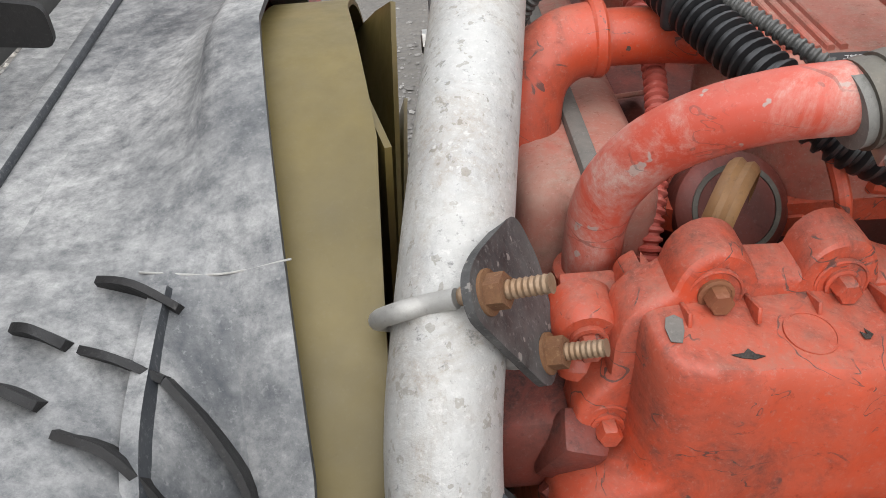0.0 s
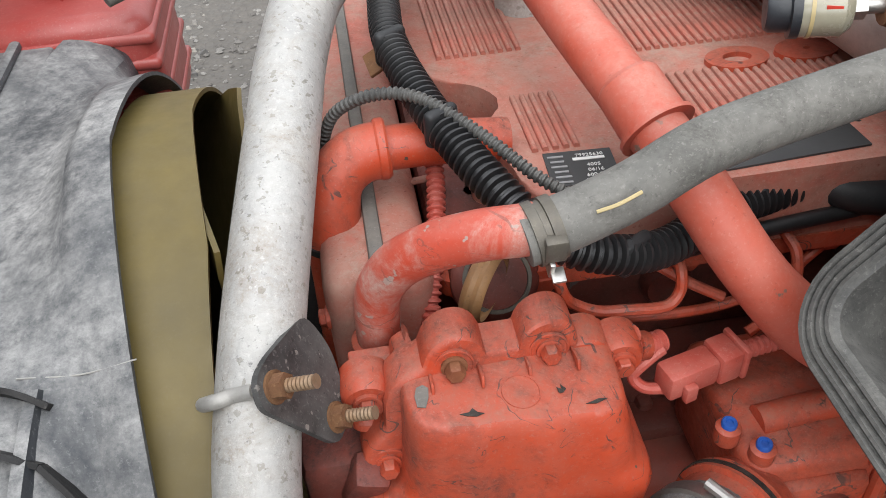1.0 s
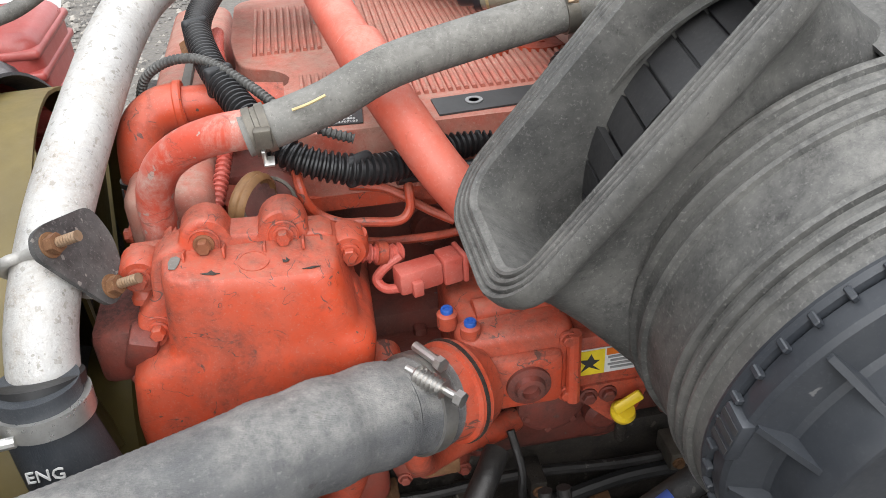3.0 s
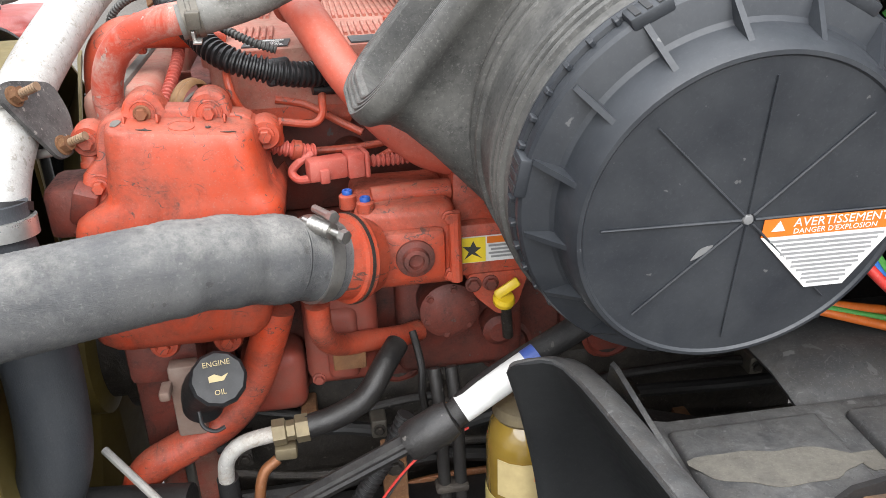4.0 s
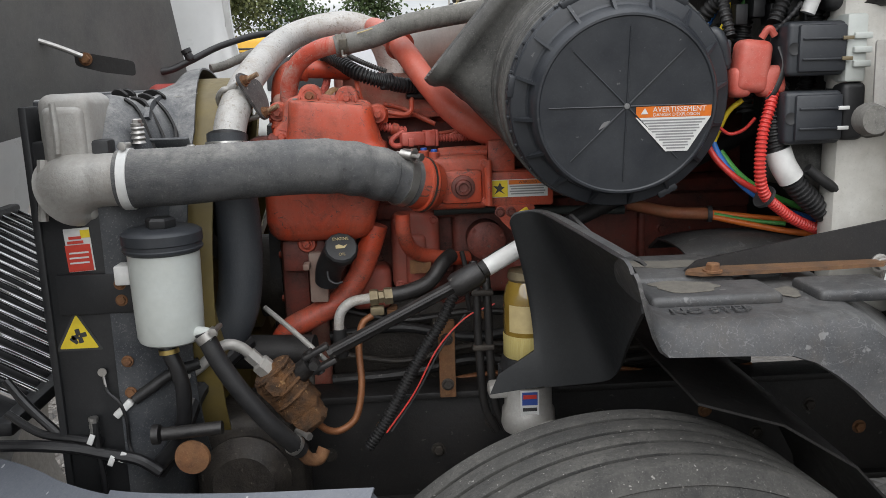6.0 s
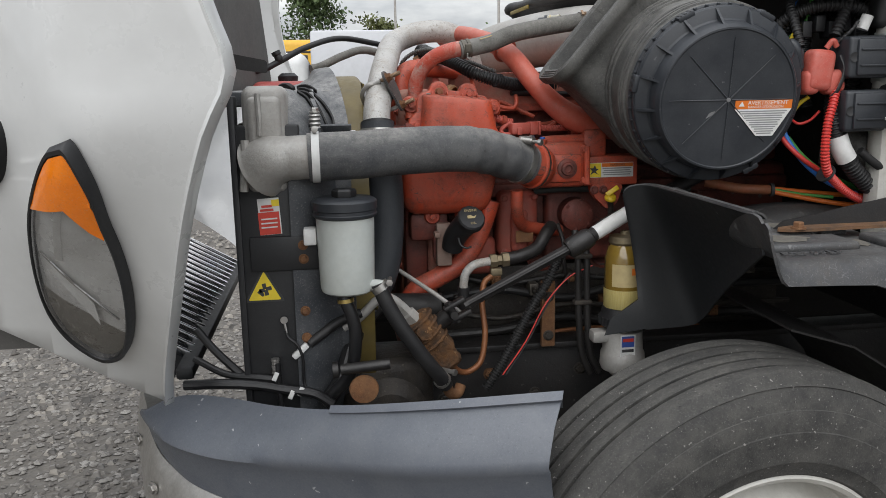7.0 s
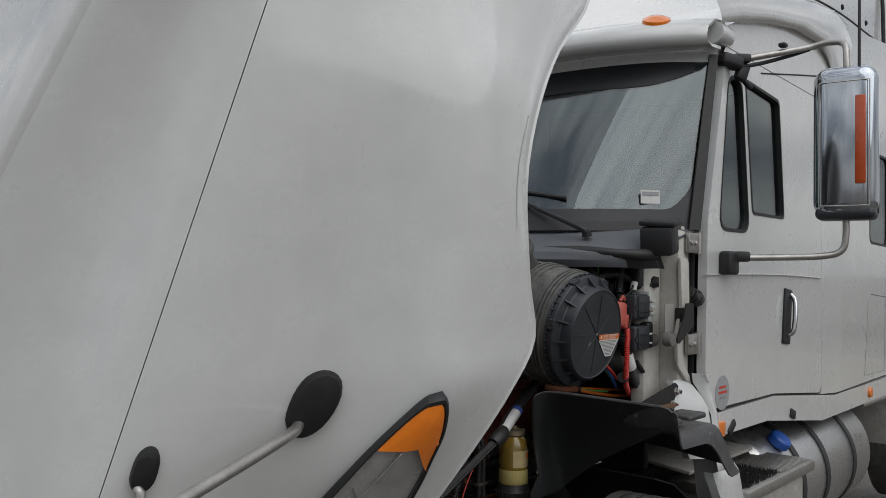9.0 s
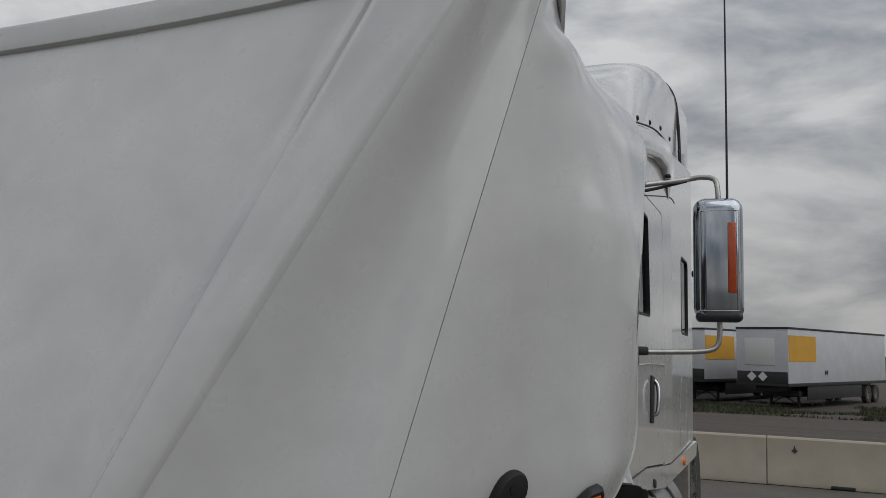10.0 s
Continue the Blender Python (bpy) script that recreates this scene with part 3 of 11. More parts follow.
hood = thing("truck_hood", "white fibreglass truck hood tipped fully forward", "hood", (-0.7, HOOD_YC, 0.84))
HOOD_IN = surface("hood_inner_fibreglass", (0.10, 0.098, 0.095), (0.07, 0.068, 0.065), 0.7, 0.0, 60, 6, 0.2, 0.001, 0.5, (0.17, 0.16, 0.145))


def crown(y, z, y0):
    """How far the cowl edge dips from the crease towards the middle."""
    s = max(0.0, min(1.0, (y - y0) / (HOOD_YC - y0)))
    return -0.13 * math.sin(0.5 * math.pi * s) * max(0.0, min(1.0, (z - 1.7) / 0.75))


CHIN_AT, CHIN_N = (-0.40, 0.02, 0.899), (0.486, 0.307, 0.818)


def chin_cut(bm, side):
    """Trim the lower edge, which climbs from the rear corner towards the nose."""
    at = Vector(CHIN_AT) if side > 0 else mirror_y(CHIN_AT)
    n = Vector((CHIN_N[0], CHIN_N[1] * side, CHIN_N[2]))
    bmesh.ops.bisect_plane(bm, geom=list(bm.verts) + list(bm.edges) + list(bm.faces), dist=1e-5, plane_co=at, plane_no=n, clear_inner=True)
    bmesh.ops.holes_fill(bm, edges=[e for e in bm.edges if e.is_boundary], sides=0)
    return bm


def build_hood():
    side = hood_rows(0, 3, 8)
    # the rear edge rolls inwards past a soft crease
    rolled = []
    for r in side:
        e, d = r[0], (r[2] - r[0]).normalized()
        k = max(0.0, min(1.0, (e.z - 1.5) / 0.3)) * (1.0 if e.z < 2.42 else 0.0)
        w = 0.012 + 0.022 * k
        rolled.append([e + Vector((0, 0.016 * k, 0)), e + d * (w * 0.8) + Vector((0, 0.001 * k, 0)), e + d * (w * 1.15) + Vector((0, -0.002 * k, 0))] + [Vector(p) for p in r[2:]])
    side = rolled
    part("side_panel", chin_cut(shell(side, 0.012, (1, 1, 0)), 1), WHITE_PAINT, hood, angle=60)
    part("side_panel", chin_cut(shell([[mirror_y(p) for p in r] for r in side], 0.012, (1, -1, 0)), -1), WHITE_PAINT, hood, angle=60)
    # a folded-in flange along the rear edge
    fl = [[p[0] + Vector((0.0, 0.0, 0.0)), p[0] + Vector((0.012, 0.018, 0)), p[0] + Vector((0.008, 0.045, 0))] for p in side if 0.88 < p[0].z < 2.38]
    part("edge_flange", sheet(fl, 0.006), WHITE_PAINT, hood, angle=60)
    # the shoulder starts a hair's breadth past the seam
    shoulder = hood_rows(3, 5, 8)
    gap = [[p + (r[1] - r[0]).normalized() * (0.002 if i == 0 else 0) for i, p in enumerate(r)] for r in shoulder]
    part("shoulder_panel", shell(gap, 0.012, (1, 1, 0)), WHITE_PAINT, hood, angle=60)
    part("shoulder_panel", shell([[mirror_y(p) for p in r] for r in gap], 0.012, (1, -1, 0)), WHITE_PAINT, hood, angle=60)
    seam = [[r[-1] + Vector((0.012, 0.010, 0)), r[-1] + Vector((0.016, 0.002, 0))] for r in side]
    part("seam_backing", sheet(seam, 0.004), DARK, hood)
    rows = []
    for srow in hood_rows(5, 6, 4):
        b, a = srow[0], srow[-1]
        # a raised band between the creases, falling in a hollow to the sunken middle
        band = [b.lerp(a, t) + Vector((-0.014 * h, 0, 0)) for t, h in ((0, 0), (0.05, 0.75), (0.12, 1.0), (0.5, 1.1), (0.88, 1.0), (0.95, 0.8), (1.0, 0.3))]
        hollow = [a + Vector((0.009 * h, dy, 0)) for dy, h in ((0.012, 0.8), (0.035, 2.0), (0.07, 2.6), (0.12, 2.3), (0.18, 1.4))]
        ya = a.y + 0.18
        centre = [Vector((a.x + 0.0126 - 0.085 * math.sin(0.5 * math.pi * s), ya + (HOOD_YC - ya) * s, a.z)) for s in (0.2, 0.4, 0.6, 0.8)]
        half = band + hollow + centre
        half = [p + Vector((0, 0, crown(p.y, p.z, b.y))) for p in half]
        mid = Vector((a.x - 0.0724, HOOD_YC, a.z + crown(HOOD_YC, a.z, b.y)))
        rows.append(half + [mid] + [mirror_y(p) for p in reversed(half)])
    rows = [r for r in rows if r[0].z < 2.56]
    part("top_panel", sheet(rows, 0.012), WHITE_PAINT, hood, angle=55)
    top = rows[-1]
    lip = [[p + Vector((dx, 0, dz)) for p in top] for dx, dz in ((0.004, -0.006), (-0.008, -0.001), (-0.012, 0.003), (-0.0125, 0.008), (-0.010, 0.055), (-0.007, 0.064), (0.0, 0.069), (0.012, 0.070))]
    part("cowl_edge", sheet(lip, 0.006), WHITE_PAINT, hood, angle=30)
    # inner skin and stiffener seen from the engine side
    inner = [[p + Vector((0.030, 0.0, 0)) for p in r] for r in rows]
    part("inner_liner", sheet(inner, 0.004), HOOD_IN, hood, angle=60)
    part("inner_side_liner", sheet([[p + Vector((0.012, 0.028, 0)) for p in r[4:]] for r in side if 1.0 < r[0].z < 2.38], 0.004), HOOD_IN, hood, angle=60)
    part("stiffener", plate([(0.0, 0.0), (0.95, 0.10), (0.80, 0.55), (0.05, 0.50)], 0.012, pose(-0.42, 0.36, 1.42, 90, 0, 78)), HOOD_IN, hood, "dark inner stiffener panel")
    part("stiffener", plate([(0.0, 0.0), (0.60, 0.06), (0.72, 0.55), (0.15, 0.60)], 0.012, pose(-0.46, 1.02, 1.60, 90, 0, 84)), HOOD_IN, hood, "dark inner stiffener panel")
    for y, z in ((1.16, 1.70), (1.18, 1.78), (1.55, 1.72)):
        add_bolt(hood, (-0.425, y, z), (1, -0.2, 0), 0.011, 0.008, DARK)
    # grille slats, carried in the nose
    for k in range(20):
        y = 0.30 + 0.056 * k
        part("grille_slat", block((0.52, 0.012, 0.022), pose(-0.60, y, 1.02, 0, 30, 0), 0.004), CHROME, hood)
    # added near-black sheet that keeps bright ground out of the slat gaps
    part("grille_dark_sheet", block((0.50, 1.16, 0.006), pose(-0.615, 0.80, 0.994, 0, 30, 0), 0.001), FAR_DARK, hood, "added dark sheet behind the grille slats")
    part("grille_frame", join(block((0.04, 1.2, 0.03), pose(-0.37, 0.78, 0.885), 0.008), block((0.04, 1.2, 0.03), pose(-0.83, 0.78, 1.155), 0.008)), BLACK_PLASTIC, hood)


build_hood()

LAMP = [(1.02, 1.454), (0.872, 1.421), (0.657, 1.363), (0.47, 1.283), (0.36, 1.2), (0.337, 1.115), (0.43, 1.052), (0.662, 1.032), (0.938, 1.054), (1.204, 1.099), (1.363, 1.155), (1.387, 1.219), (1.324, 1.298), (1.259, 1.37), (1.194, 1.424), (1.116, 1.449)]


def build_headlamp():
    lamp = thing("headlamp", "teardrop headlamp with clear lens and amber turn signal", "headlamp", tuple(hood_point(0.9, 1.2, 0.0)))
    closed = LAMP[-2:] + LAMP + LAMP[:2]
    ring = spline([(u, z, 0) for u, z in closed], 5)[10:-10]
    mid = Vector((0.85, 1.235, 0))

    def ringed(scale, out):
        return [hood_point(*(mid + (p - mid) * (scale * 0.926)).to_2d(), out) for p in ring[:-1]]
    bez = part("bezel", sheet([ringed(1.065, 0.004), ringed(1.06, 0.020), ringed(1.025, 0.027), ringed(0.988, 0.026), ringed(0.968, 0.013)], 0, True), BLACK_PLASTIC, lamp, "black rubber bezel", angle=50)
    # flat outlines in skin coordinates, cut along a line and then laid on the skin
    def cut_disc(scale, cuts, lift, steps=10):
        scale *= 0.926
        bm = bmesh.new()
        rings = [[bm.verts.new(mid + (p - mid) * (scale * k / steps)) for p in ring[:-1]] for k in range(1, steps + 1)]
        c = bm.verts.new(mid)
        n = len(rings[0])
        for i in range(n):
            bm.faces.new((c, rings[0][i], rings[0][(i + 1) % n]))
        for r0, r1 in zip(rings, rings[1:]):
            for i in range(n):
                bm.faces.new((r0[i], r1[i], r1[(i + 1) % n], r0[(i + 1) % n]))
        for a, b, keep_upper in cuts:
            a, b = Vector((*a, 0)), Vector((*b, 0))
            nrm = Vector((-(b - a).y, (b - a).x, 0)).normalized()
            if (nrm.y > 0) == keep_upper:
                nrm = -nrm
            bmesh.ops.bisect_plane(bm, geom=list(bm.verts) + list(bm.edges) + list(bm.faces), plane_co=a, plane_no=nrm, clear_outer=True)
        edge = [(mid + (p - mid) * scale).to_2d() for p in ring[:-1]]
        for v in bm.verts:
            d = min(1.0, min(math.hypot((v.co.x - e.x) * 0.35, v.co.y - e.y) for e in edge) / 0.07)
            v.co = hood_point(v.co.x, v.co.y, lift(d))
        return bm
    low_a, low_b = (1.24, 1.19), (0.38, 1.105)
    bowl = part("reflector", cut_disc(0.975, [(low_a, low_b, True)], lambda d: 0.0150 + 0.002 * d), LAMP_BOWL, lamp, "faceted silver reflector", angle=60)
    # the same bowl in a darker tone below the cut line
    part("lower_bowl", cut_disc(0.975, [(low_a, low_b, False)], lambda d: 0.0148 + 0.002 * d), LAMP_DARK, lamp, "darker lower part of the bowl", angle=60)
    # reflector highlights, put into pale streaks above and below the divider
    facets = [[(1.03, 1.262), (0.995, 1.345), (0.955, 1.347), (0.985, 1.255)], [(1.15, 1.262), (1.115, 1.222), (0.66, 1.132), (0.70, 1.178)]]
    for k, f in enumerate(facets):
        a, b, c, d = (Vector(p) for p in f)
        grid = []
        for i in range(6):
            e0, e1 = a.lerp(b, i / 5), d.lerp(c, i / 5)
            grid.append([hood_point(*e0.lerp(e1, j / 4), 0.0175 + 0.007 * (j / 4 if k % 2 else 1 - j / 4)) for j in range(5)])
        part("lit_facet", sheet(grid, 0.0008), LAMP_LIT_FACET, bowl, angle=60)
    part("divider", sweep([hood_point(1.18, 1.275, 0.024), hood_point(1.0, 1.243, 0.026), hood_point(0.82, 1.208, 0.026), hood_point(0.45, 1.148, 0.024)], 0.0022, 8), CHROME, bowl)
    p0, p1, p2 = (1.14, 1.349), (0.90, 1.354), (0.55, 1.303)
    dome = lambda d: 0.0245 + 0.009 * d ** 0.5
    lens = part("clear_lens", cut_disc(0.975, [(p0, p1, False), (p1, p2, False)], dome), LENS, lamp, "clear plastic lens", angle=60)
    lens.visible_shadow = False
    part("amber_lens", join(cut_disc(0.975, [(p0, p1, True)], dome), cut_disc(0.975, [(p0, p1, False), (p1, p2, True)], dome)), ORANGE_LENS, lamp, "amber turn signal", angle=60)


LAMP_DARK = surface("dark_lower_bowl", (0.105, 0.097, 0.080), (0.17, 0.158, 0.135), 0.3, 0.2, 30, 7, 0.05, 0.001)
# pale tone carries the highlights of the reflector
LAMP_LIT_FACET = surface("lit_facets", (0.86, 0.86, 0.84), (0.74, 0.74, 0.72), 0.14, 0.45, 40, 9, 0.05, 0.001)
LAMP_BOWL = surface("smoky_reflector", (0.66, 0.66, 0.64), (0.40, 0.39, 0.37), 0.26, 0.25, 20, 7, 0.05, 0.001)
build_headlamp()


RUBBER_BLACK = surface("black_grained_plastic", (0.004, 0.004, 0.0045), (0.006, 0.006, 0.0065), 0.62, 0.0, 120, 10, 0.15, 0.0006, 0.1, (0.02, 0.02, 0.02), speck=0.1)


def build_hood_mirror_post():
    m = thing("fender_mirror_post", "steel mirror posts on black plastic feet on the hood", "mirror post", tuple(hood_point(2.0, 1.42)))
    for c, hu, hz in (((1.985, 1.425), 0.195, 0.062), ((2.79, 1.33), 0.085, 0.036)):
        rows = []
        for s, o in ((1.0, -0.002), (0.98, 0.012), (0.9, 0.020), (0.6, 0.024), (0.02, 0.025)):
            row = []
            for k in range(28):
                a = 2 * math.pi * k / 28
                uu, zz = math.cos(a), math.sin(a)
                lean = 0.12 * hu * zz
                row.append(hood_point(c[0] + s * (hu * uu * 0.85 + lean), c[1] + s * hz * (abs(zz) ** 0.8 * (1 if zz > 0 else -1)), o))
            rows.append(row)
        part("foot", sheet(rows, 0, True), RUBBER_BLACK, m, "black plastic foot", angle=40)
        bp = hood_point(c[0] + 0.20 * hu, c[1] + hz * 0.48, 0.0245)
        part("screw_recess", lathe([(0.0, 0.0), (0.0095, 0.0), (0.010, 0.001), (0.0, 0.0012)], bp, hood_point(c[0], c[1], 0.05) - hood_point(c[0], c[1], 0.02), 16), DARK, m)
    a = hood_point(2.05, 1.392, 0.02)
    part("post", sweep([hood_point(2.03, 1.398, 0.004), a, a + Vector((-0.06, -0.025, -0.016)), (-1.0, -0.397, 1.312), (-1.35, -0.51, 1.235)], 0.0105, 16, 8), STEEL, m)
    b = hood_point(2.80, 1.305, 0.018)
    part("post", sweep([hood_point(2.80, 1.31, 0.004), b, b + Vector((-0.03, -0.04, -0.03)), (-1.1, -0.36, 1.16), (-1.33, -0.50, 1.10)], 0.0085, 16, 8), STEEL, m)
    part("mirror_head", block((0.05, 0.19, 0.24), pose(-1.40, -0.53, 1.15, 0, 0, 15), 0.03, 4), BLACK_PLASTIC, m)


build_hood_mirror_post()

# ---- the cab behind the engine ----
CAB_N, CAB_F = -0.13, 1.77
cab = thing("truck_cab", "white truck cab with sleeper and raised roof fairing", "cab", (2.6, 0.82, 1.0))


def in_poly(x, y, poly):
    c = False
    for (x1, y1), (x2, y2) in zip(poly, poly[1:] + poly[:1]):
        if (y1 > y) != (y2 > y) and x < (x2 - x1) * (y - y1) / (y2 - y1) + x1:
            c = not c
    return c


def holed(outline, holes, thick, m):
    """A flat panel with openings cut right through."""
    bm = bmesh.new()
    edges = []
    for loop in (outline, *holes):
        vs = [bm.verts.new((x, y, 0)) for x, y in loop]
        edges += [bm.edges.new((vs[i], vs[(i + 1) % len(vs)])) for i in range(len(vs))]
    bmesh.ops.triangle_fill(bm, use_beauty=True, use_dissolve=False, edges=edges)
    bad = [f for f in bm.faces if any(in_poly(*f.calc_center_median().to_2d(), h) for h in holes)]
    bmesh.ops.delete(bm, geom=bad, context="FACES")
    bmesh.ops.recalc_face_normals(bm, faces=bm.faces)
    r = bmesh.ops.extrude_face_region(bm, geom=list(bm.faces))
    bmesh.ops.translate(bm, verts=[v for v in r["geom"] if isinstance(v, bmesh.types.BMVert)], vec=(0, 0, thick))
    bm.transform(m)
    return bm


def rounded(pts, r=0.04, n=4):
    """Rounds the corners of an outline."""
    out = []
    for i, p in enumerate(pts):
        p, a, b = Vector(p), Vector(pts[i - 1]), Vector(pts[(i + 1) % len(pts)])
        q = min(r, (a - p).length * 0.45, (b - p).length * 0.45)
        s, e = p + (a - p).normalized() * q, p + (b - p).normalized() * q
        for k in range(n + 1):
            t = k / n
            out.append(tuple((1 - t) ** 2 * s + 2 * t * (1 - t) * p + t * t * e))
    return out


QUARTER = rounded([(1.535, 1.838), (1.838, 1.838), (1.752, 2.462), (1.618, 2.455)], 0.075)
MAINWIN = rounded([(1.868, 1.918), (2.240, 1.918), (2.172, 2.440), (1.785, 2.467)], 0.03)
DOOR = rounded([(1.422, 1.30), (1.45, 1.165), (2.12, 1.160), (2.762, 1.100), (2.772, 1.6), (2.72, 2.42), (2.66, 2.53), (1.60, 2.545), (1.435, 1.86)], 0.05)


def strip_along(outline, width, thick, m, mat, name, parent, label=""):
    """A frame that follows an outline."""
    n = len(outline)
    c = sum((Vector(p) for p in outline), Vector((0, 0))) / n
    inner = [Vector(p) + (c - Vector(p)).normalized() * width for p in outline]
    bm = bmesh.new()
    rings = []
    for loop, z in ((outline, 0), (outline, thick), (inner, thick), (inner, 0)):
        rings.append([bm.verts.new((p[0], p[1], z)) for p in loop])
    for a, b in zip(rings, rings[1:] + rings[:1]):
        for i in range(n):
            bm.faces.new((a[i], a[(i + 1) % n], b[(i + 1) % n], b[i]))
    bm.transform(m)
    return part(name, bm, mat, parent, label)


def loop_section(x, y0, y1, z0, z1, r, n=6):
    """A round-shouldered section across the truck, open below."""
    pts = [(x, y0, z0)]
    for cx, cz, a0, a1 in ((y0 + r, z1 - r, 180, 90), (y1 - r, z1 - r, 90, 0)):
        for k in range(n + 1):
            a = radians(a0 + (a1 - a0) * k / n)
            pts.append((x, cx + r * math.cos(a), cz + r * math.sin(a)))
    return pts + [(x, y1, z0)]


def build_cab():
    body = [(2.766, 1.092), (3.0, 1.075), (3.1, 1.075), (3.1, 2.995), (2.6, 2.90), (1.75, 2.70), (1.50, 2.60), (1.585, 2.56), (2.670, 2.539), (2.726, 2.42), (2.776, 1.6)]
    sill = [(1.47, 1.146), (1.45, 1.06), (1.55, 1.055), (2.05, 1.052), (2.78, 0.962), (4.42, 0.962), (4.47, 1.066), (2.98, 1.066), (2.12, 1.150)]
    # the sleeper's side leans in a little towards the rear
    sleeper = [(0.0, 1.075), (1.40, 1.075), (1.40, 3.15), (0.0, 2.995)]
    port = rounded([(0.57, 1.86), (1.05, 1.85), (1.05, 2.40), (0.57, 2.40)], 0.06)
    for y, m in ((CAB_N, side_pose(0, CAB_N + 0.035, 0)), (CAB_F, side_pose(0, CAB_F, 0))):
        part("side_panel", holed(body, [], 0.035, m), WHITE_PAINT, cab)
        part("sill_panel", holed(sill, [], 0.035, m), WHITE_PAINT, cab)
        lean = 1 if y == CAB_N else -1
        ms = pose(3.1, CAB_N + 0.035 if y == CAB_N else CAB_F, 0, 0, 0, 1.25 * lean) @ side_pose(0, 0, 0)
        slp = part("sleeper_panel", holed(sleeper, [port], 0.035, ms), WHITE_PAINT, cab)
        sg = part("sleeper_window", plate(port, 0.005, ms @ Matrix.Translation((0, 0, 0.02))), GLASS, slp)
        sg.visible_shadow = False
        strip_along(port, 0.016, 0.037, ms, RUBBER, "window_seal", slp, "black rubber seal")
        door = part("door", holed(DOOR, [QUARTER, MAINWIN], 0.035, m), WHITE_PAINT, cab)
        for nm, loop in (("quarter_glass", QUARTER), ("window_glass", MAINWIN)):
            g = part(nm, plate(loop, 0.005, m @ Matrix.Translation((0, 0, 0.015))), GLASS, door)
            g.visible_shadow = False
            strip_along(loop, 0.014, 0.038, m, RUBBER, "window_seal", door, "black rubber seal")
        if y == CAB_N:
            h = part("handle_recess", block((0.085, 0.016, 0.245), pose(2.268, CAB_N - 0.004, 1.488, 0, 7, 0), 0.03, 4), BLACK_PLASTIC, door, "black oval handle recess")
            part("handle_grip", sweep([(2.268, CAB_N - 0.012, 1.405), (2.272, CAB_N - 0.032, 1.425), (2.284, CAB_N - 0.036, 1.50), (2.292, CAB_N - 0.03, 1.56), (2.294, CAB_N - 0.012, 1.585)], 0.0105, 12), CHROME, h)
            # pressed swage line along the door and pillar gap backing
            part("swage", sweep([(1.425, CAB_N, 1.668), (1.7, CAB_N - 0.001, 1.672), (2.2, CAB_N, 1.672), (2.74, CAB_N, 1.66)], 0.012, 10, flat=0.22), WHITE_PAINT, door)
            part("gap_backing", strip_bm(True), DARK, cab)
            part("gap_filler", strip_bm(False), WHITE_PAINT, cab)
            st = part("sticker", lathe([(0.0, 0.0), (0.066, 0.0), (0.066, 0.001), (0.0, 0.0011)], (1.575, CAB_N - 0.0005, 1.218), (0, -1, 0), 32), STICKER, door, "round grey sticker with red print")
            for k, (w, mt) in enumerate(((0.06, LABEL_RED), (0.075, LABEL_RED), (0.05, INK_GREY))):
                part("print_bar", block((w, 0.001, 0.009), pose(1.575, CAB_N - 0.0022, 1.240 - 0.02 * k), 0), mt, st)
    # windscreen, wrapped round at the sides
    def ws_point(u, s, off=0.0):
        y = CAB_N + 0.02 + (CAB_F - CAB_N - 0.04) * u
        w = abs(2 * u - 1) ** 3.4
        return Vector(((0.99 + 0.36 * s) * (1 - w) + (1.415 + 0.15 * s) * w - off, y, 1.845 + 0.66 * s))
    us = [i / 28 for i in range(29)]
    rows = [[ws_point(u, s) for u in us] for s in (0, 0.15, 0.3, 0.45, 0.6, 0.75, 0.9, 1.0)]
    g = part("windscreen", sheet(rows, 0.006), GLASS, cab, "curved tinted windscreen", angle=60)
    g.visible_shadow = False
    part("windscreen_seal", sheet([[ws_point(u, s, 0.006) for u in us] for s in (-0.03, 0.0, 0.025)], 0.008), RUBBER, cab)
    def frit(u):
        return 0.095 + 0.30 * max(0.0, abs(2 * u - 1) - 0.90) / 0.10 * max(0.0, abs(2 * u - 1) - 0.90) / 0.10
    fine_us = [i / 96 for i in range(97)]
    part("black_frit", sheet([[ws_point(u, 0.02 + (frit(u) - 0.02) * t, 0.0025) for u in fine_us] for t in (0, 0.25, 0.5, 0.75, 1)], 0.0008), TINT, cab, "black printed border of the windscreen", angle=60)
    part("tint_band", sheet([[ws_point(u, 0.99 - (0.99 - 0.835 - 0.15 * max(0.0, abs(2 * u - 1) - 0.72) / 0.28 * max(0.0, abs(2 * u - 1) - 0.72) / 0.28) * t, 0.0025) for u in us[1:-1]] for t in (1, 0.75, 0.5, 0.25, 0)], 0.001), TINT, cab, "dark tinted band", angle=60)
    for lo, hi in ((0.0, 0.014), (0.986, 1.0)):
        part("pillar_seal", sheet([[ws_point(lo + (hi - lo) * t, s, 0.007) for t in (0, 0.5, 1)] for s in (-0.02, 0.25, 0.5, 0.75, 1.02)], 0.010), RUBBER, cab)
    part("windscreen_header", sheet([[ws_point(u, 1.0, 0.006) + Vector((0.0, 0, dz)) + Vector((dx, 0, 0)) for u in us] for dx, dz in ((0, -0.012), (0.005, 0.03), (0.06, 0.075), (0.20, 0.115))], 0.02), WHITE_PAINT, cab, angle=60)
    lab = ws_point(0.072, 0.165, 0.008)
    part("permit_sticker", block((0.075, 0.002, 0.05), pose(lab.x, lab.y - 0.004, lab.z, 0, 0, -38), 0), LABEL_WHITE, cab, "small pale blue windscreen permit sticker")
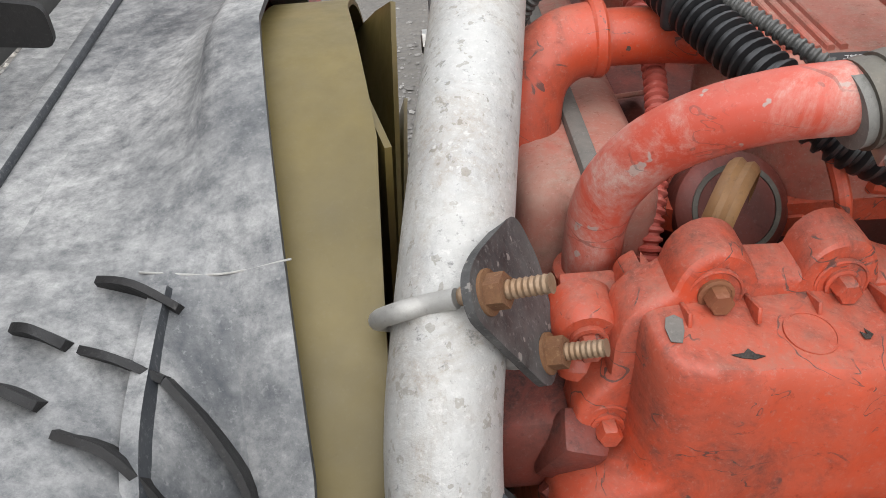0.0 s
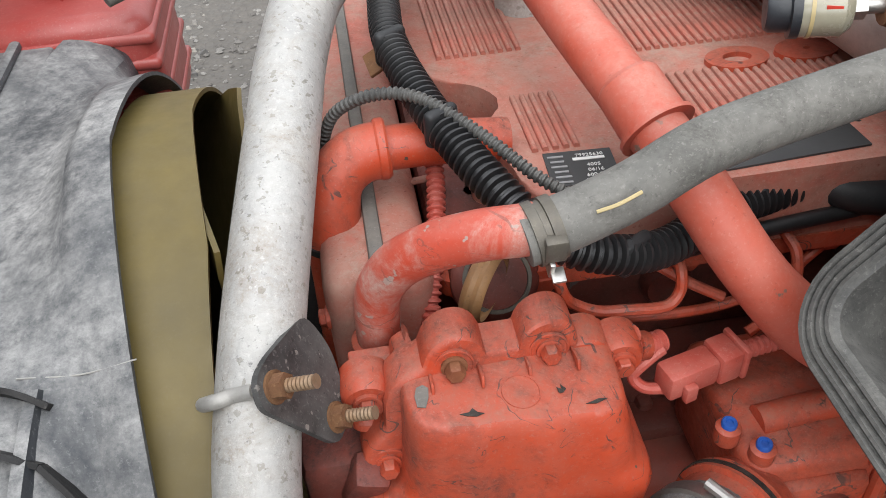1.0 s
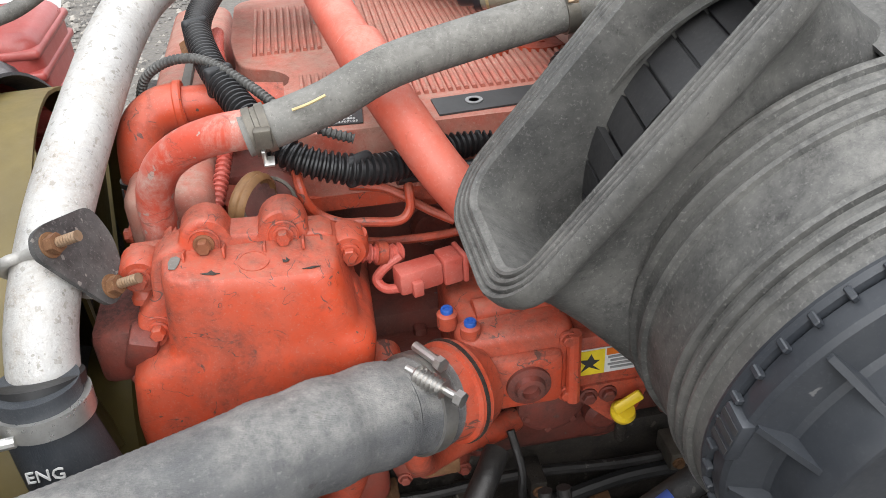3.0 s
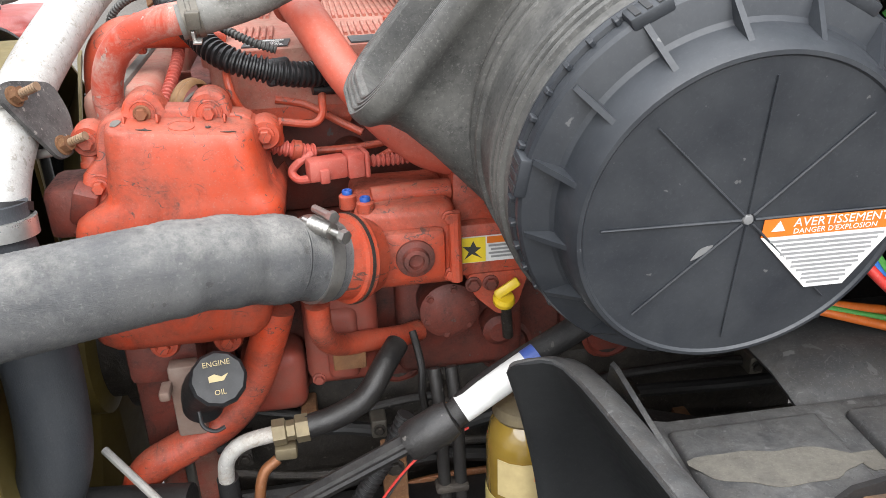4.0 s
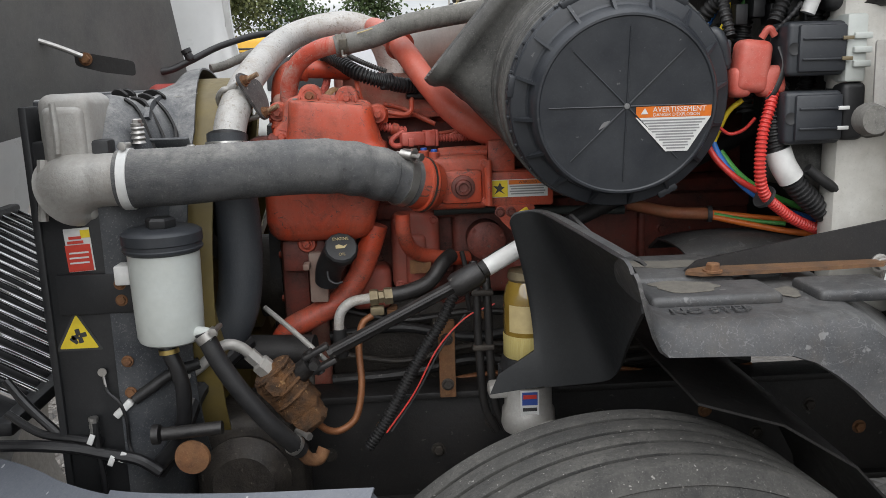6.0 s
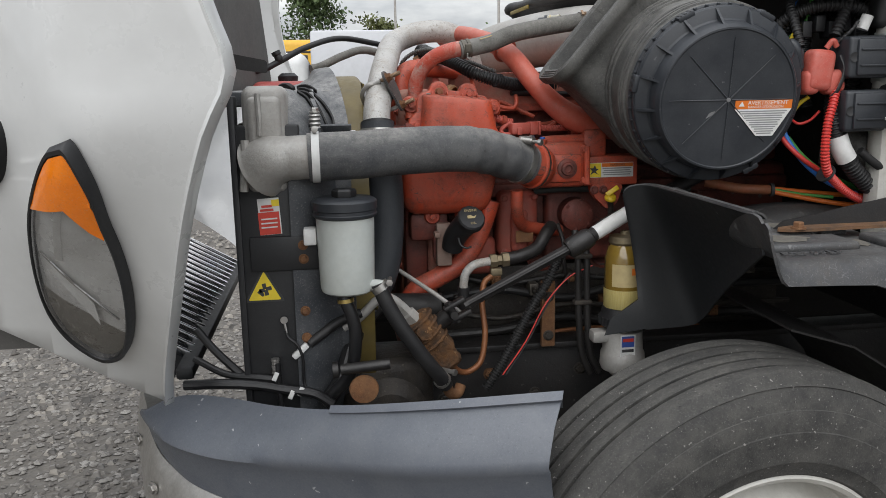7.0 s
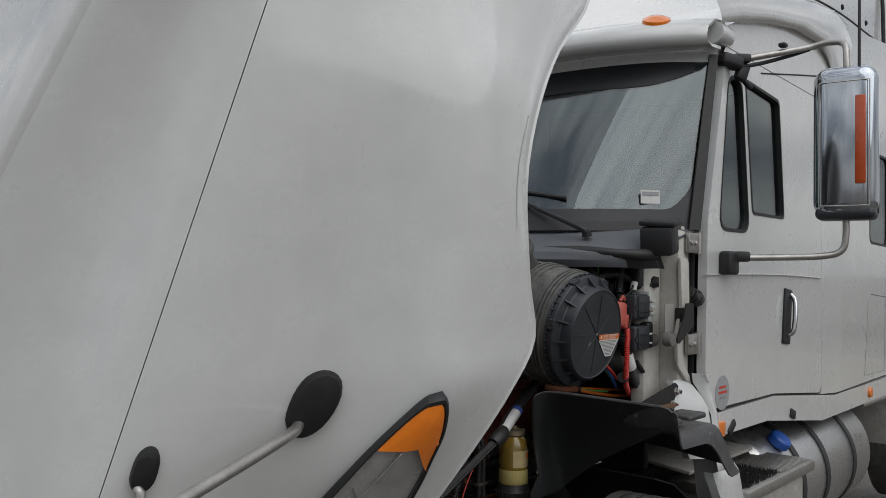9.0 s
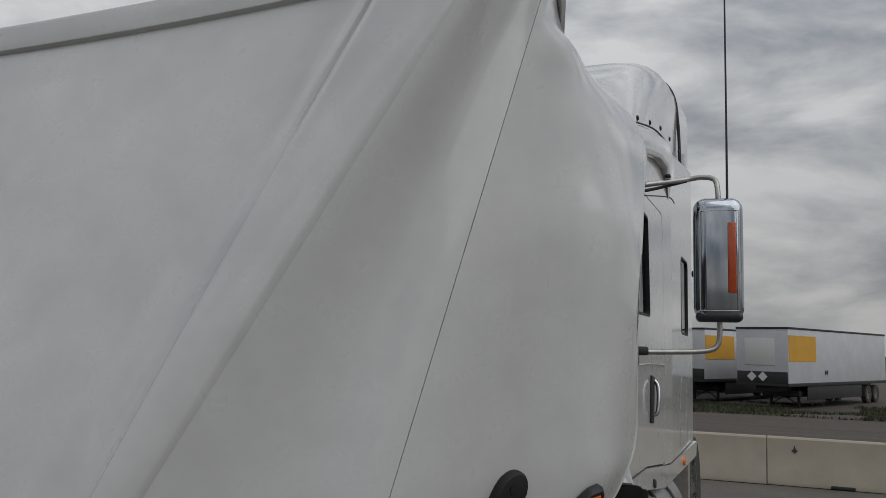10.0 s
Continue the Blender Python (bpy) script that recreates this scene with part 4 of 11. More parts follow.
    part("sticker_stripe", block((0.065, 0.002, 0.014), pose(lab.x - 0.001, lab.y - 0.0055, lab.z + 0.012, 0, 0, -38), 0), STICKER, cab)
    # visor with amber lamps
    vz = [[ws_point(u, 1.0) + Vector((dx, -0.02 if u < 0.05 else 0, dz)) for u in us[0:29]] for dx, dz in ((-0.02, 0.03), (-0.10, 0.025), (-0.14, 0.04), (-0.145, 0.065), (-0.13, 0.10), (-0.07, 0.138), (0.02, 0.148))]
    part("sun_visor", sheet(vz, 0.012), WHITE_PAINT, cab, "white moulded sun visor", angle=60)
    for u in (0.10, 0.35, 0.65, 0.90):
        p = ws_point(u, 1.0) + Vector((-0.055, -0.012, 0.137))
        part("marker_lamp", lathe([(0.0, 0), (0.055, 0), (0.053, 0.012), (0.03, 0.022), (0, 0.025)], p, (-0.5, -0.3, 1), 20), ORANGE_LENS, cab, "amber marker lamp")
    # roof and fairing
    rows = []
    for x, z1, inset, r in ((1.62, 2.66, 0.03, 0.10), (1.85, 2.76, 0.02, 0.16), (2.15, 2.90, 0.03, 0.22), (2.50, 3.20, 0.06, 0.28), (2.85, 3.45, 0.08, 0.32), (3.3, 3.70, 0.09, 0.34), (3.9, 3.90, 0.10, 0.34), (4.30, 3.96, 0.11, 0.34), (5.0, 3.97, 0.11, 0.30)):
        rows.append(loop_section(x, CAB_N + inset, CAB_F - inset, min(z1 - r - 0.02, 2.55 + 0.13 * (x - 1.6)), z1, r))
    part("roof_fairing", sheet(rows, 0.02), WHITE_PAINT, cab, angle=60)
    seam = [(1.30, CAB_N - 0.004, 2.70), (1.75, CAB_N + 0.012, 2.845), (2.1, CAB_N + 0.02, 2.93), (2.6, CAB_N + 0.02, 3.02), (3.2, CAB_N + 0.035, 3.08), (4.0, CAB_N + 0.075, 3.13), (4.43, CAB_N + 0.09, 3.165), (5.0, CAB_N + 0.09, 3.235)]
    part("fairing_seam", sweep(seam, 0.005, 8), DARK, cab)
    for x, z in ((1.95, 2.92), (2.35, 3.0), (2.75, 3.07), (3.15, 3.10), (3.6, 3.12)):
        add_bolt(cab, (x, CAB_N + 0.015, z), (0, -1, 0), 0.012, 0.008, DARK)
    part("fairing_gap", sweep([(4.28, CAB_N + 0.085, 3.155), (4.30, CAB_N + 0.10, 3.5), (4.32, CAB_N + 0.14, 3.75), (4.34, CAB_N + 0.26, 3.90), (4.34, CAB_N + 0.45, 3.965)], 0.012, 8), DARK, cab)
    part("rear_extender", span(4.515, 4.53, CAB_N + 0.035, CAB_N + 0.09, 1.2, 3.13, 0.006), RUBBER, cab, "black rubber side extender edge")
    part("back_wall", span(4.46, 4.50, CAB_N + 0.07, CAB_F - 0.07, 1.05, 3.3), WHITE_PAINT, cab)
    # moulded cove over the door, overhanging its lower edge
    cove = []
    for fade, hi, lo in ((0.6, (1.42, 2.745), (1.50, 2.625)), (1, (1.6, 2.800), (1.66, 2.665)), (1, (2.1, 2.918), (1.98, 2.735)), (1, (2.68, 3.01), (2.33, 2.788)), (0.9, (3.0, 3.045), (2.66, 2.80)), (0.65, (3.22, 3.02), (2.80, 2.755)), (0.35, (3.3, 2.93), (2.90, 2.70)), (0.0, (3.3, 2.84), (2.98, 2.66))):
        hi, lo = Vector(hi), Vector(lo)
        cove.append([(*p.to_tuple()[:1], CAB_N + 0.012 - 0.010 * (1 - fade) - b * fade, p.y) for p, b in ((hi, 0.0), (hi.lerp(lo, 0.15), 0.032), (hi.lerp(lo, 0.4), 0.052), (hi.lerp(lo, 0.75), 0.060), (hi.lerp(lo, 0.93), 0.056), (lo, 0.040), (hi.lerp(lo, 0.97), 0.008))])
    part("roof_cove", sheet(cove), WHITE_PAINT, cab, angle=60)
    part("roof_joint", sweep([(1.957, CAB_N - 0.001, 2.520), (2.558, CAB_N - 0.001, 2.622), (3.05, CAB_N - 0.001, 2.698), (3.29, CAB_N + 0.004, 2.703)], 0.0035, 6), DARK, cab)
    part("floor", span(1.5, 4.4, CAB_N + 0.05, CAB_F - 0.05, 1.04, 1.10), DARK, cab)
    part("bunk_curtain", span(3.1, 3.14, CAB_N + 0.06, CAB_F - 0.06, 1.12, 2.7), CURTAIN, cab)
    part("dashboard", span(1.30, 1.72, CAB_N + 0.06, CAB_F - 0.06, 1.50, 1.83, 0.05, 3), BLACK_PLASTIC, cab)
    for y in (0.30, 1.30):
        s = part("seat", span(2.35, 2.50, y - 0.25, y + 0.25, 1.45, 2.15, 0.06, 3), CURTAIN, cab)
        part("headrest", span(2.36, 2.48, y - 0.14, y + 0.14, 2.16, 2.36, 0.05, 3), CURTAIN, s)
    part("visor_end", sweep([ws_point(0.004, 1.0) + Vector((-0.06, -0.012, 0.09)), ws_point(0.0, 1.0) + Vector((0.0, -0.004, 0.093)), (1.64, -0.106, 2.602), (1.668, -0.098, 2.602)], lambda t, i: 0.046 * (1 - 0.75 * max(0.0, t - 0.6) / 0.4), 16, 6, flat=0.95), WHITE_PAINT, cab, angle=60)
    part("steering_wheel", sweep([(1.80 + 0.12 * math.sin(a), 0.30 + 0.22 * math.cos(a), 1.87 + 0.18 * math.sin(a)) for a in [2 * math.pi * k / 16 for k in range(17)]], 0.014, 10, 3), BLACK_PLASTIC, cab)
    # firewall, hinge pillar and its hinges
    part("firewall", span(1.26, 1.30, 0.03, CAB_F - 0.15, 0.95, 1.80, 0.01), DARK, cab, "near-black firewall")
    part("hinge_pillar", join(span(1.27, 1.34, -0.095, 0.05, 1.10, 1.83, 0.015), span(1.345, 1.40, -0.075, 0.04, 1.06, 1.85, 0.01)), WHITE_DIRTY, cab, "dirty white hinge pillar")
    part("pillar_rib", plate(rounded([(1.254, 1.731), (1.318, 1.726), (1.327, 1.568), (1.262, 1.443), (1.268, 1.362), (1.342, 1.292), (1.342, 1.262), (1.238, 1.344), (1.229, 1.451), (1.265, 1.554)][::-1], 0.012), 0.012, side_pose(0, -0.098, 0), 0.004), WHITE_DIRTY, cab)
    part("door_jamb", span(1.403, 1.445, -0.050, 0.02, 1.10, 1.84, 0.006), WHITE_DIRTY, cab)
    part("inner_wing", span(1.14, 1.27, -0.03, 0.03, 1.10, 1.75, 0.02), WHITE_DIRTY, cab)
    for z in (1.785, 1.415):
        hg = part("door_hinge", block((0.085, 0.018, 0.075), pose(1.352, -0.108, z), 0.006), STEEL, cab, "grey steel door hinge")
        for dx in (-0.02, 0.012):
            part("hinge_bolt", hexbolt((1.345 + dx, -0.118, z), (0, -1, 0), 0.009, 0.007), STEEL, hg)
        part("hinge_knuckle", lathe([(0, -0.04), (0.012, -0.04), (0.012, 0.04), (0, 0.04)], (1.402, -0.11, z), (0, 0, 1), 14), STEEL, hg)
    # dark strip in place of the shadow between pillar and door
    part("pillar_shadow_strip", span(1.418, 1.426, -0.085, -0.052, 1.06, 1.86, 0.002), RUBBER, cab, "black strip standing in for shade beside the pillar")
    part("door_boot", sweep([(1.36, -0.09, 1.60), (1.385, -0.105, 1.585), (1.41, -0.10, 1.575)], corrugated(0.03, 0.006), 16, 8, step=0.004), RUBBER, cab, "black corrugated wiring boot")
    part("pillar_hole", lathe([(0, 0), (0.008, 0), (0.008, 0.001), (0, 0.001)], (1.333, -0.0965, 1.685), (0, -1, 0), 12), DARK, cab)
    # cowl below the windscreen
    rows = []
    for y, bx in ((-0.10, 1.20), (0.0, 1.06), (0.15, 0.98), (0.4, 0.90), (0.8, 0.86), (1.2, 0.90), (1.45, 0.98), (1.7, 1.2)):
        rows.append([(bx - 0.09, y, 1.69), (bx - 0.11, y, 1.715), (bx - 0.10, y, 1.742), (bx - 0.02, y, 1.765), (bx + 0.06, y, 1.80), (bx + 0.20, y, 1.838), (bx + 0.45, y, 1.842)])
    part("cowl_tray", sheet(rows, 0.008), COWL, cab, "dusty dark cowl tray", angle=50)
    bulk = spline([(1.10, -0.10, 1.735), (1.02, -0.06, 1.735), (0.96, 0.02, 1.740), (0.94, 0.16, 1.744), (0.90, 0.32, 1.748), (0.82, 0.46, 1.752), (0.72, 0.60, 1.756), (0.645, 0.78, 1.760), (0.638, 1.05, 1.768), (0.640, 1.24, 1.772), (0.625, 1.315, 1.768), (0.65, 1.385, 1.765)], 8)
    part("cowl_bulkhead", sheet([[p + Vector((0.012 * k, 0.0, 0.004 - 0.016 * k)) for p in bulk] for k in range(4)], 0.010), BLACK_PLASTIC, cab, "black plastic cowl bulkhead", angle=60)
    part("cowl_seal", sweep(bulk, lambda t, i: 0.018 + 0.003 * math.sin(i * 0.35), 12, 1), RUBBER, cab, "black rubber cowl seal")
    part("cowl_shelf", sheet([[p.lerp(Vector((p.x + 0.24, p.y, 1.775)), k / 3) + Vector((0.01, 0, 0.006)) for p in bulk[20:72]] for k in range(4)], 0.006), COWL, cab, angle=60)
    part("cowl_corner", block((0.095, 0.115, 0.10), pose(1.098, -0.105, 1.785, 0, -8, 12), 0.014), BLACK_PLASTIC, cab, "black cowl corner block")
    part("cowl_corner_cap", block((0.11, 0.125, 0.018), pose(1.100, -0.108, 1.847, 4, -10, 12), 0.007), BLACK_PLASTIC, cab)
    part("cowl_label", block((0.004, 0.26, 0.012), pose(0.618, 1.13, 1.752, 0, 0, 0), 0.001), BRASS_LABEL, cab, "faded yellow label strip")
    part("cowl_corner", block((0.10, 0.34, 0.05), pose(0.80, 1.12, 1.822, 0, 0, -14), 0.008), BLACK_PLASTIC, cab, "black box on the far cowl")
    part("cowl_corner_cap", block((0.11, 0.36, 0.012), pose(0.80, 1.12, 1.851, 0, 0, -14), 0.005), BLACK_PLASTIC, cab)
    # wipers
    for y, flip in ((0.134, 1), (0.95, 1)):
        w = part("wiper", sweep([(1.02 if y < 0.5 else 0.93, y, 1.812), (1.00 if y < 0.5 else 0.93, y + 0.03, 1.835), (1.02 if y < 0.5 else 0.95, y + 0.22, 1.91), ws_point((y + 0.44 + 0.11) / 1.86, 0.235, 0.022)], lambda t, i: 0.0115 - 0.004 * t, 8), BLACK_PLASTIC, cab, "black windscreen wiper")
        part("wiper_blade", sweep([ws_point((y + 0.142 + 0.11) / 1.86, 0.158, 0.012), ws_point((y + 0.44 + 0.11) / 1.86, 0.232, 0.016), ws_point((y + 0.78 + 0.11) / 1.86, 0.285, 0.012)], 0.008, 8), RUBBER, w)
        part("wiper_pivot", lathe([(0, 0), (0.018, 0), (0.016, 0.02), (0, 0.024)], (1.02 if y < 0.5 else 0.93, y, 1.80), (-0.3, 0, 1), 16), BLACK_PLASTIC, w)
    part("side_marker", block((0.10, 0.018, 0.062), pose(1.53, CAB_N - 0.006, 1.085, 0, 4, 0), 0.008, 3), ORANGE_LENS, cab, "amber side marker")
    part("side_marker", lathe([(0, 0), (0.03, 0), (0.027, 0.012), (0, 0.016)], (3.62, CAB_N - 0.002, 1.015), (0, -1, 0), 16), ORANGE_LENS, cab, "amber side marker")
    part("sill_vent", block((0.07, 0.012, 0.03), pose(1.66, CAB_N - 0.004, 1.075, 0, -35, 0), 0.006), BLACK_PLASTIC, cab)
    part("sill_plug", block((0.06, 0.012, 0.04), pose(2.35, CAB_N - 0.004, 1.045, 0, 20, 0), 0.008), BLACK_PLASTIC, cab)
    part("sleeper_hatch_seam", strip_hatch(), INK_GREY, cab)


def strip_bm(low):
    """Backing of the gap round the door: its dark lower run, or the tight painted rest."""
    bm = bmesh.new()
    n = len(DOOR)
    c = sum((Vector(p) for p in DOOR), Vector((0, 0))) / n
    a = [bm.verts.new((p[0], CAB_N + (0.012 if low else 0.003), p[1])) for p in (Vector(q) + (c - Vector(q)).normalized() * 0.02 for q in DOOR)]
    b = [bm.verts.new((p[0], CAB_N + (0.012 if low else 0.003), p[1])) for p in (Vector(q) - (c - Vector(q)).normalized() * 0.025 for q in DOOR)]
    for i in range(n):
        zs, xs = max(a[i].co.z, a[(i + 1) % n].co.z), min(a[i].co.x, a[(i + 1) % n].co.x)
        if zs < 1.20 if low else (zs >= 1.20 and xs > 1.6):
            bm.faces.new((a[i], a[(i + 1) % n], b[(i + 1) % n], b[i]))
    bmesh.ops.delete(bm, geom=[v for v in bm.verts if not v.link_faces], context="VERTS")
    return bm


def strip_hatch():
    pts = [(3.56, 1.115), (4.02, 1.105), (4.05, 1.55), (3.69, 1.57), (3.64, 1.53), (3.56, 1.115)]
    return join(*[sweep([(a[0], CAB_N - 0.0005 + 0.0218 * (a[0] - 3.1), a[1]), (b[0], CAB_N - 0.0005 + 0.0218 * (b[0] - 3.1), b[1])], 0.0025, 6, 1) for a, b in zip(pts, pts[1:])])


BRASS_LABEL = surface("faded_yellow_label", (0.30, 0.22, 0.05), (0.22, 0.16, 0.04), 0.6, 0.0, 60, 30, 0.0)
STICKER = surface("grey_sticker", (0.35, 0.36, 0.37), (0.30, 0.31, 0.32), 0.4, 0.0, 60, 30, 0.0)
TINT = surface("tint_film", (0.010, 0.011, 0.013), (0.013, 0.014, 0.016), 0.38, 0.0, 30, 4, 0.0)
CURTAIN = surface("grey_cloth", (0.10, 0.11, 0.11), (0.07, 0.077, 0.08), 0.9, 0.0, 30, 3, 0.0)
COWL = surface("dusty_cowl", (0.075, 0.083, 0.098), (0.105, 0.113, 0.126), 0.5, 0.0, 100, 8, 0.12, 0.0006, 0.4, (0.13, 0.13, 0.13), top_dust=0.6)
build_cab()


def build_mirror():
    m = thing("door_mirror", "tall chrome door mirror with amber reflector strip", "mirror", (1.78, -0.52, 1.88))
    part("shell", block((0.13, 0.222, 0.57), pose(1.79, -0.512, 2.172, 0, 0, 8), 0.060, 7), MIRROR_CHROME, m, "chrome mirror shell")
    part("face_frame", block((0.03, 0.205, 0.51), pose(1.835, -0.51, 2.155, 0, 0, 8), 0.012, 3), BLACK_PLASTIC, m)
    part("bezel_line", strip_box(), STEEL, m)
    part("reflector", block((0.010, 0.036, 0.325), pose(1.729, -0.578, 2.172, 0, 0, 8), 0.005), REFLECT, m, "amber reflector strip")
    part("lower_cap", block((0.120, 0.205, 0.05), pose(1.797, -0.512, 1.905, 0, 0, 8), 0.024, 4), BLACK_LID, m)
    part("upper_arm", sweep([(1.62, -0.14, 2.50), (1.70, -0.22, 2.525), (1.82, -0.36, 2.56), (1.83, -0.44, 2.57), (1.81, -0.50, 2.55), (1.785, -0.515, 2.48), (1.78, -0.515, 2.40)], 0.0125, 12, 6), STEEL, m)
    part("lower_arm", sweep([(1.60, -0.17, 1.735), (1.68, -0.30, 1.738), (1.75, -0.44, 1.745), (1.775, -0.50, 1.765), (1.78, -0.515, 1.82), (1.78, -0.515, 1.90)], 0.0125, 12, 6), STEEL, m)
    part("brace", sweep([(1.625, -0.15, 2.475), (1.72, -0.22, 2.502), (1.80, -0.30, 2.535), (1.825, -0.37, 2.555)], 0.008, 10, 6), BLACK_PLASTIC, m)
    part("arm_clamp", join(block((0.07, 0.05, 0.035), pose(1.655, -0.165, 2.515, 0, 0, -45), 0.010, 2), block((0.05, 0.035, 0.07), pose(1.665, -0.165, 2.465, 0, 20, -30), 0.012, 2), block((0.06, 0.02, 0.018), pose(1.70, -0.17, 2.425, 0, 35, -20), 0.006)), BLACK_PLASTIC, m, "black arm clamp")
    part("upper_foot", block((0.10, 0.06, 0.05), pose(1.61, -0.14, 2.50, 0, 10, -30), 0.015, 3), BLACK_PLASTIC, m)
    part("lower_foot", join(block((0.085, 0.05, 0.09), pose(1.575, -0.155, 1.715), 0.012, 3), block((0.07, 0.035, 0.04), pose(1.61, -0.185, 1.74, 0, 0, -60), 0.01)), BLACK_PLASTIC, m)
    part("arm_clip", block((0.04, 0.03, 0.018), pose(1.76, -0.29, 2.57), 0.008), BLACK_PLASTIC, m)
    a = thing("whip_antenna", "thin black whip antenna on the mirror arm", "antenna", (1.80, -0.555, 2.42))
    part("whip", sweep([(1.80, -0.555, 2.40), (1.80, -0.556, 3.0), (1.80, -0.556, 4.2)], lambda s, i: 0.006 - 0.003 * s, 8), FAR_DARK, a)
    part("base", lathe([(0, 0), (0.009, 0), (0.008, 0.04), (0.004, 0.07), (0, 0.07)], (1.80, -0.555, 2.40), (0, 0, 1), 12), STEEL, a)
    part("stay", block((0.05, 0.03, 0.03), pose(1.86, -0.40, 2.11, 0, 0, 8), 0.008), BLACK_PLASTIC, m)


def strip_box():
    pts = [(-0.085, -0.225), (0.085, -0.225), (0.085, 0.235), (-0.085, 0.235), (-0.085, -0.225)]
    m = pose(1.7255, -0.5225, 2.155, 0, 0, 8) @ pose(0, 0, 0, 90, 0, 90)
    return join(*[sweep([m @ Vector((a[0], a[1], 0)), m @ Vector((b[0], b[1], 0))], 0.002, 6, 1) for a, b in zip(pts, pts[1:])])


MIRROR_CHROME = surface("weathered_chrome", (0.55, 0.58, 0.62), (0.40, 0.43, 0.47), 0.10, 1.0, 12, 5, 0.0, 0.001, rough_var=0.12, stretch=(5, 5, 0.6))
REFLECT = surface("amber_red_reflector", (0.55, 0.08, 0.01), (0.45, 0.06, 0.01), 0.2, 0.0, 400, 40, 0.3, 0.001, coat=0.5)
build_mirror()


STEP_GREY = surface("dirty_step_panel", (0.40, 0.39, 0.365), (0.30, 0.29, 0.265), 0.5, 0.0, 60, 9, 0.15, 0.0006, 0.45, (0.20, 0.18, 0.15), 0.3, grime=0.5, grime_col=(0.12, 0.11, 0.10))


def build_fuel_tank_and_steps():
    t = thing("fuel_tank", "round aluminium fuel tank with black straps", "fuel tank", (2.9, 0.18, 0.35))
    part("drum", lathe([(0, 0), (0.28, 0), (0.30, 0.02), (0.305, 0.04), (0.305, 1.46), (0.29, 1.49), (0, 1.50)], (2.12, 0.16, 0.68), (1, 0, 0), 48), SILVER_TANK, t)
    for x in (2.45, 2.80, 3.25):
        part("strap", lathe([(0.307, 0), (0.312, 0.002), (0.312, 0.05), (0.307, 0.052)], (x, 0.16, 0.68), (1, 0, 0), 48), RUBBER, t)
    part("filler_cap", lathe([(0, 0), (0.05, 0), (0.052, 0.01), (0.05, 0.035), (0.04, 0.045), (0, 0.045)], (2.36, -0.06, 0.90), (0, -0.6, 0.8), 24), BLUE_CAP, t, "blue filler cap")
    b = thing("battery_step_box", "pale grey step box with ribbed tread and brush mat", "step", (1.85, -0.05, 0.4))
    part("box", span(1.53, 2.16, -0.245, 0.30, 0.42, 0.83, 0.02, 3), STEP_GREY, b)
    part("box_skirt", span(1.55, 2.20, -0.252, 0.28, 0.40, 0.58, 0.012, 2), STEP_GREY, b)
    part("tread_frame", span(1.50, 2.25, -0.262, 0.05, 0.832, 0.875, 0.006), STEEL, b)
    for k in range(15):
        part("tread_slot", span(1.90 + 0.022 * k, 1.910 + 0.022 * k, -0.24, 0.0, 0.8755, 0.884, 0.002), STEEL, b)
    part("upper_deck", block((0.62, 0.30, 0.015), pose(1.78, 0.10, 0.93, 6, 0, 0), 0.004), STEP_GREY, b)
    mat = bmesh.new()
    rng = random.Random(5)
    for k in range(1500):
        x, y = rng.uniform(1.54, 1.88), rng.uniform(-0.235, -0.06)
        h, r, dx, dy = rng.uniform(0.012, 0.026), 0.0016, rng.uniform(-0.006, 0.006), rng.uniform(-0.006, 0.006)
        v = [mat.verts.new(p) for p in ((x - r, y - r, 0.876), (x + r, y - r, 0.876), (x, y + r, 0.876), (x + dx, y + dy, 0.876 + h))]
        for f in ((0, 1, 3), (1, 2, 3), (2, 0, 3)):
            mat.faces.new([v[i] for i in f])
    part("brush_mat", mat, RUBBER, b, "black bristle brush mat")
    l = thing("lower_step", "perforated aluminium lower step", "step", (1.9, -0.3, 0.4))
    part("tread", span(1.62, 2.3, -0.42, -0.255, 0.385, 0.415, 0.008), SILVER_TANK, l)
    for i in range(18):
        for j in range(4):
            part("tread_hole", lathe([(0.009, 0), (0.009, 0.003), (0.006, 0.001), (0, 0.001)], (1.66 + 0.036 * i, -0.40 + 0.038 * j, 0.4155), (0, 0, 1), 8), DARK, l)
    r = thing("frame_rail", "black steel truck frame rail", "frame", (1.0, 0.4, 0.6))
    part("rail", span(-0.10, 6.5, 0.345, 0.41, 0.60, 0.86, 0.008), DARK, r)
    for z in (0.853, 0.607):
        part("flange", span(-0.10, 6.5, 0.325, 0.415, z - 0.008, z + 0.008, 0.003), DARK, r)
    for k in range(14):
        part("bolt", hexbolt((0.0 + 0.12 * k, 0.345, 0.72 + 0.06 * (k % 2)), (0, -1, 0), 0.012, 0.010), RUST if k % 3 == 0 else DARK_IRON, r)
    r2 = thing("frame_rail", "black steel truck frame rail", "frame", (1.0, 1.2, 0.6))
    part("rail", span(-0.10, 6.5, 1.20, 1.265, 0.60, 0.86, 0.008), DARK, r2)
    for z in (0.853, 0.607):
        part("flange", span(-0.10, 6.5, 1.195, 1.285, z - 0.008, z + 0.008, 0.003), DARK, r2)
    rear = thing("rear_axle", "rear axle with black tyre behind the fuel tank", "axle", (5.6, 0.05, 0.0))
    part("axle_tube", sweep([(5.6, 0.1, 0.5), (5.6, 0.8, 0.52), (5.6, 1.5, 0.5)], 0.09, 12, 4), DARK, rear)
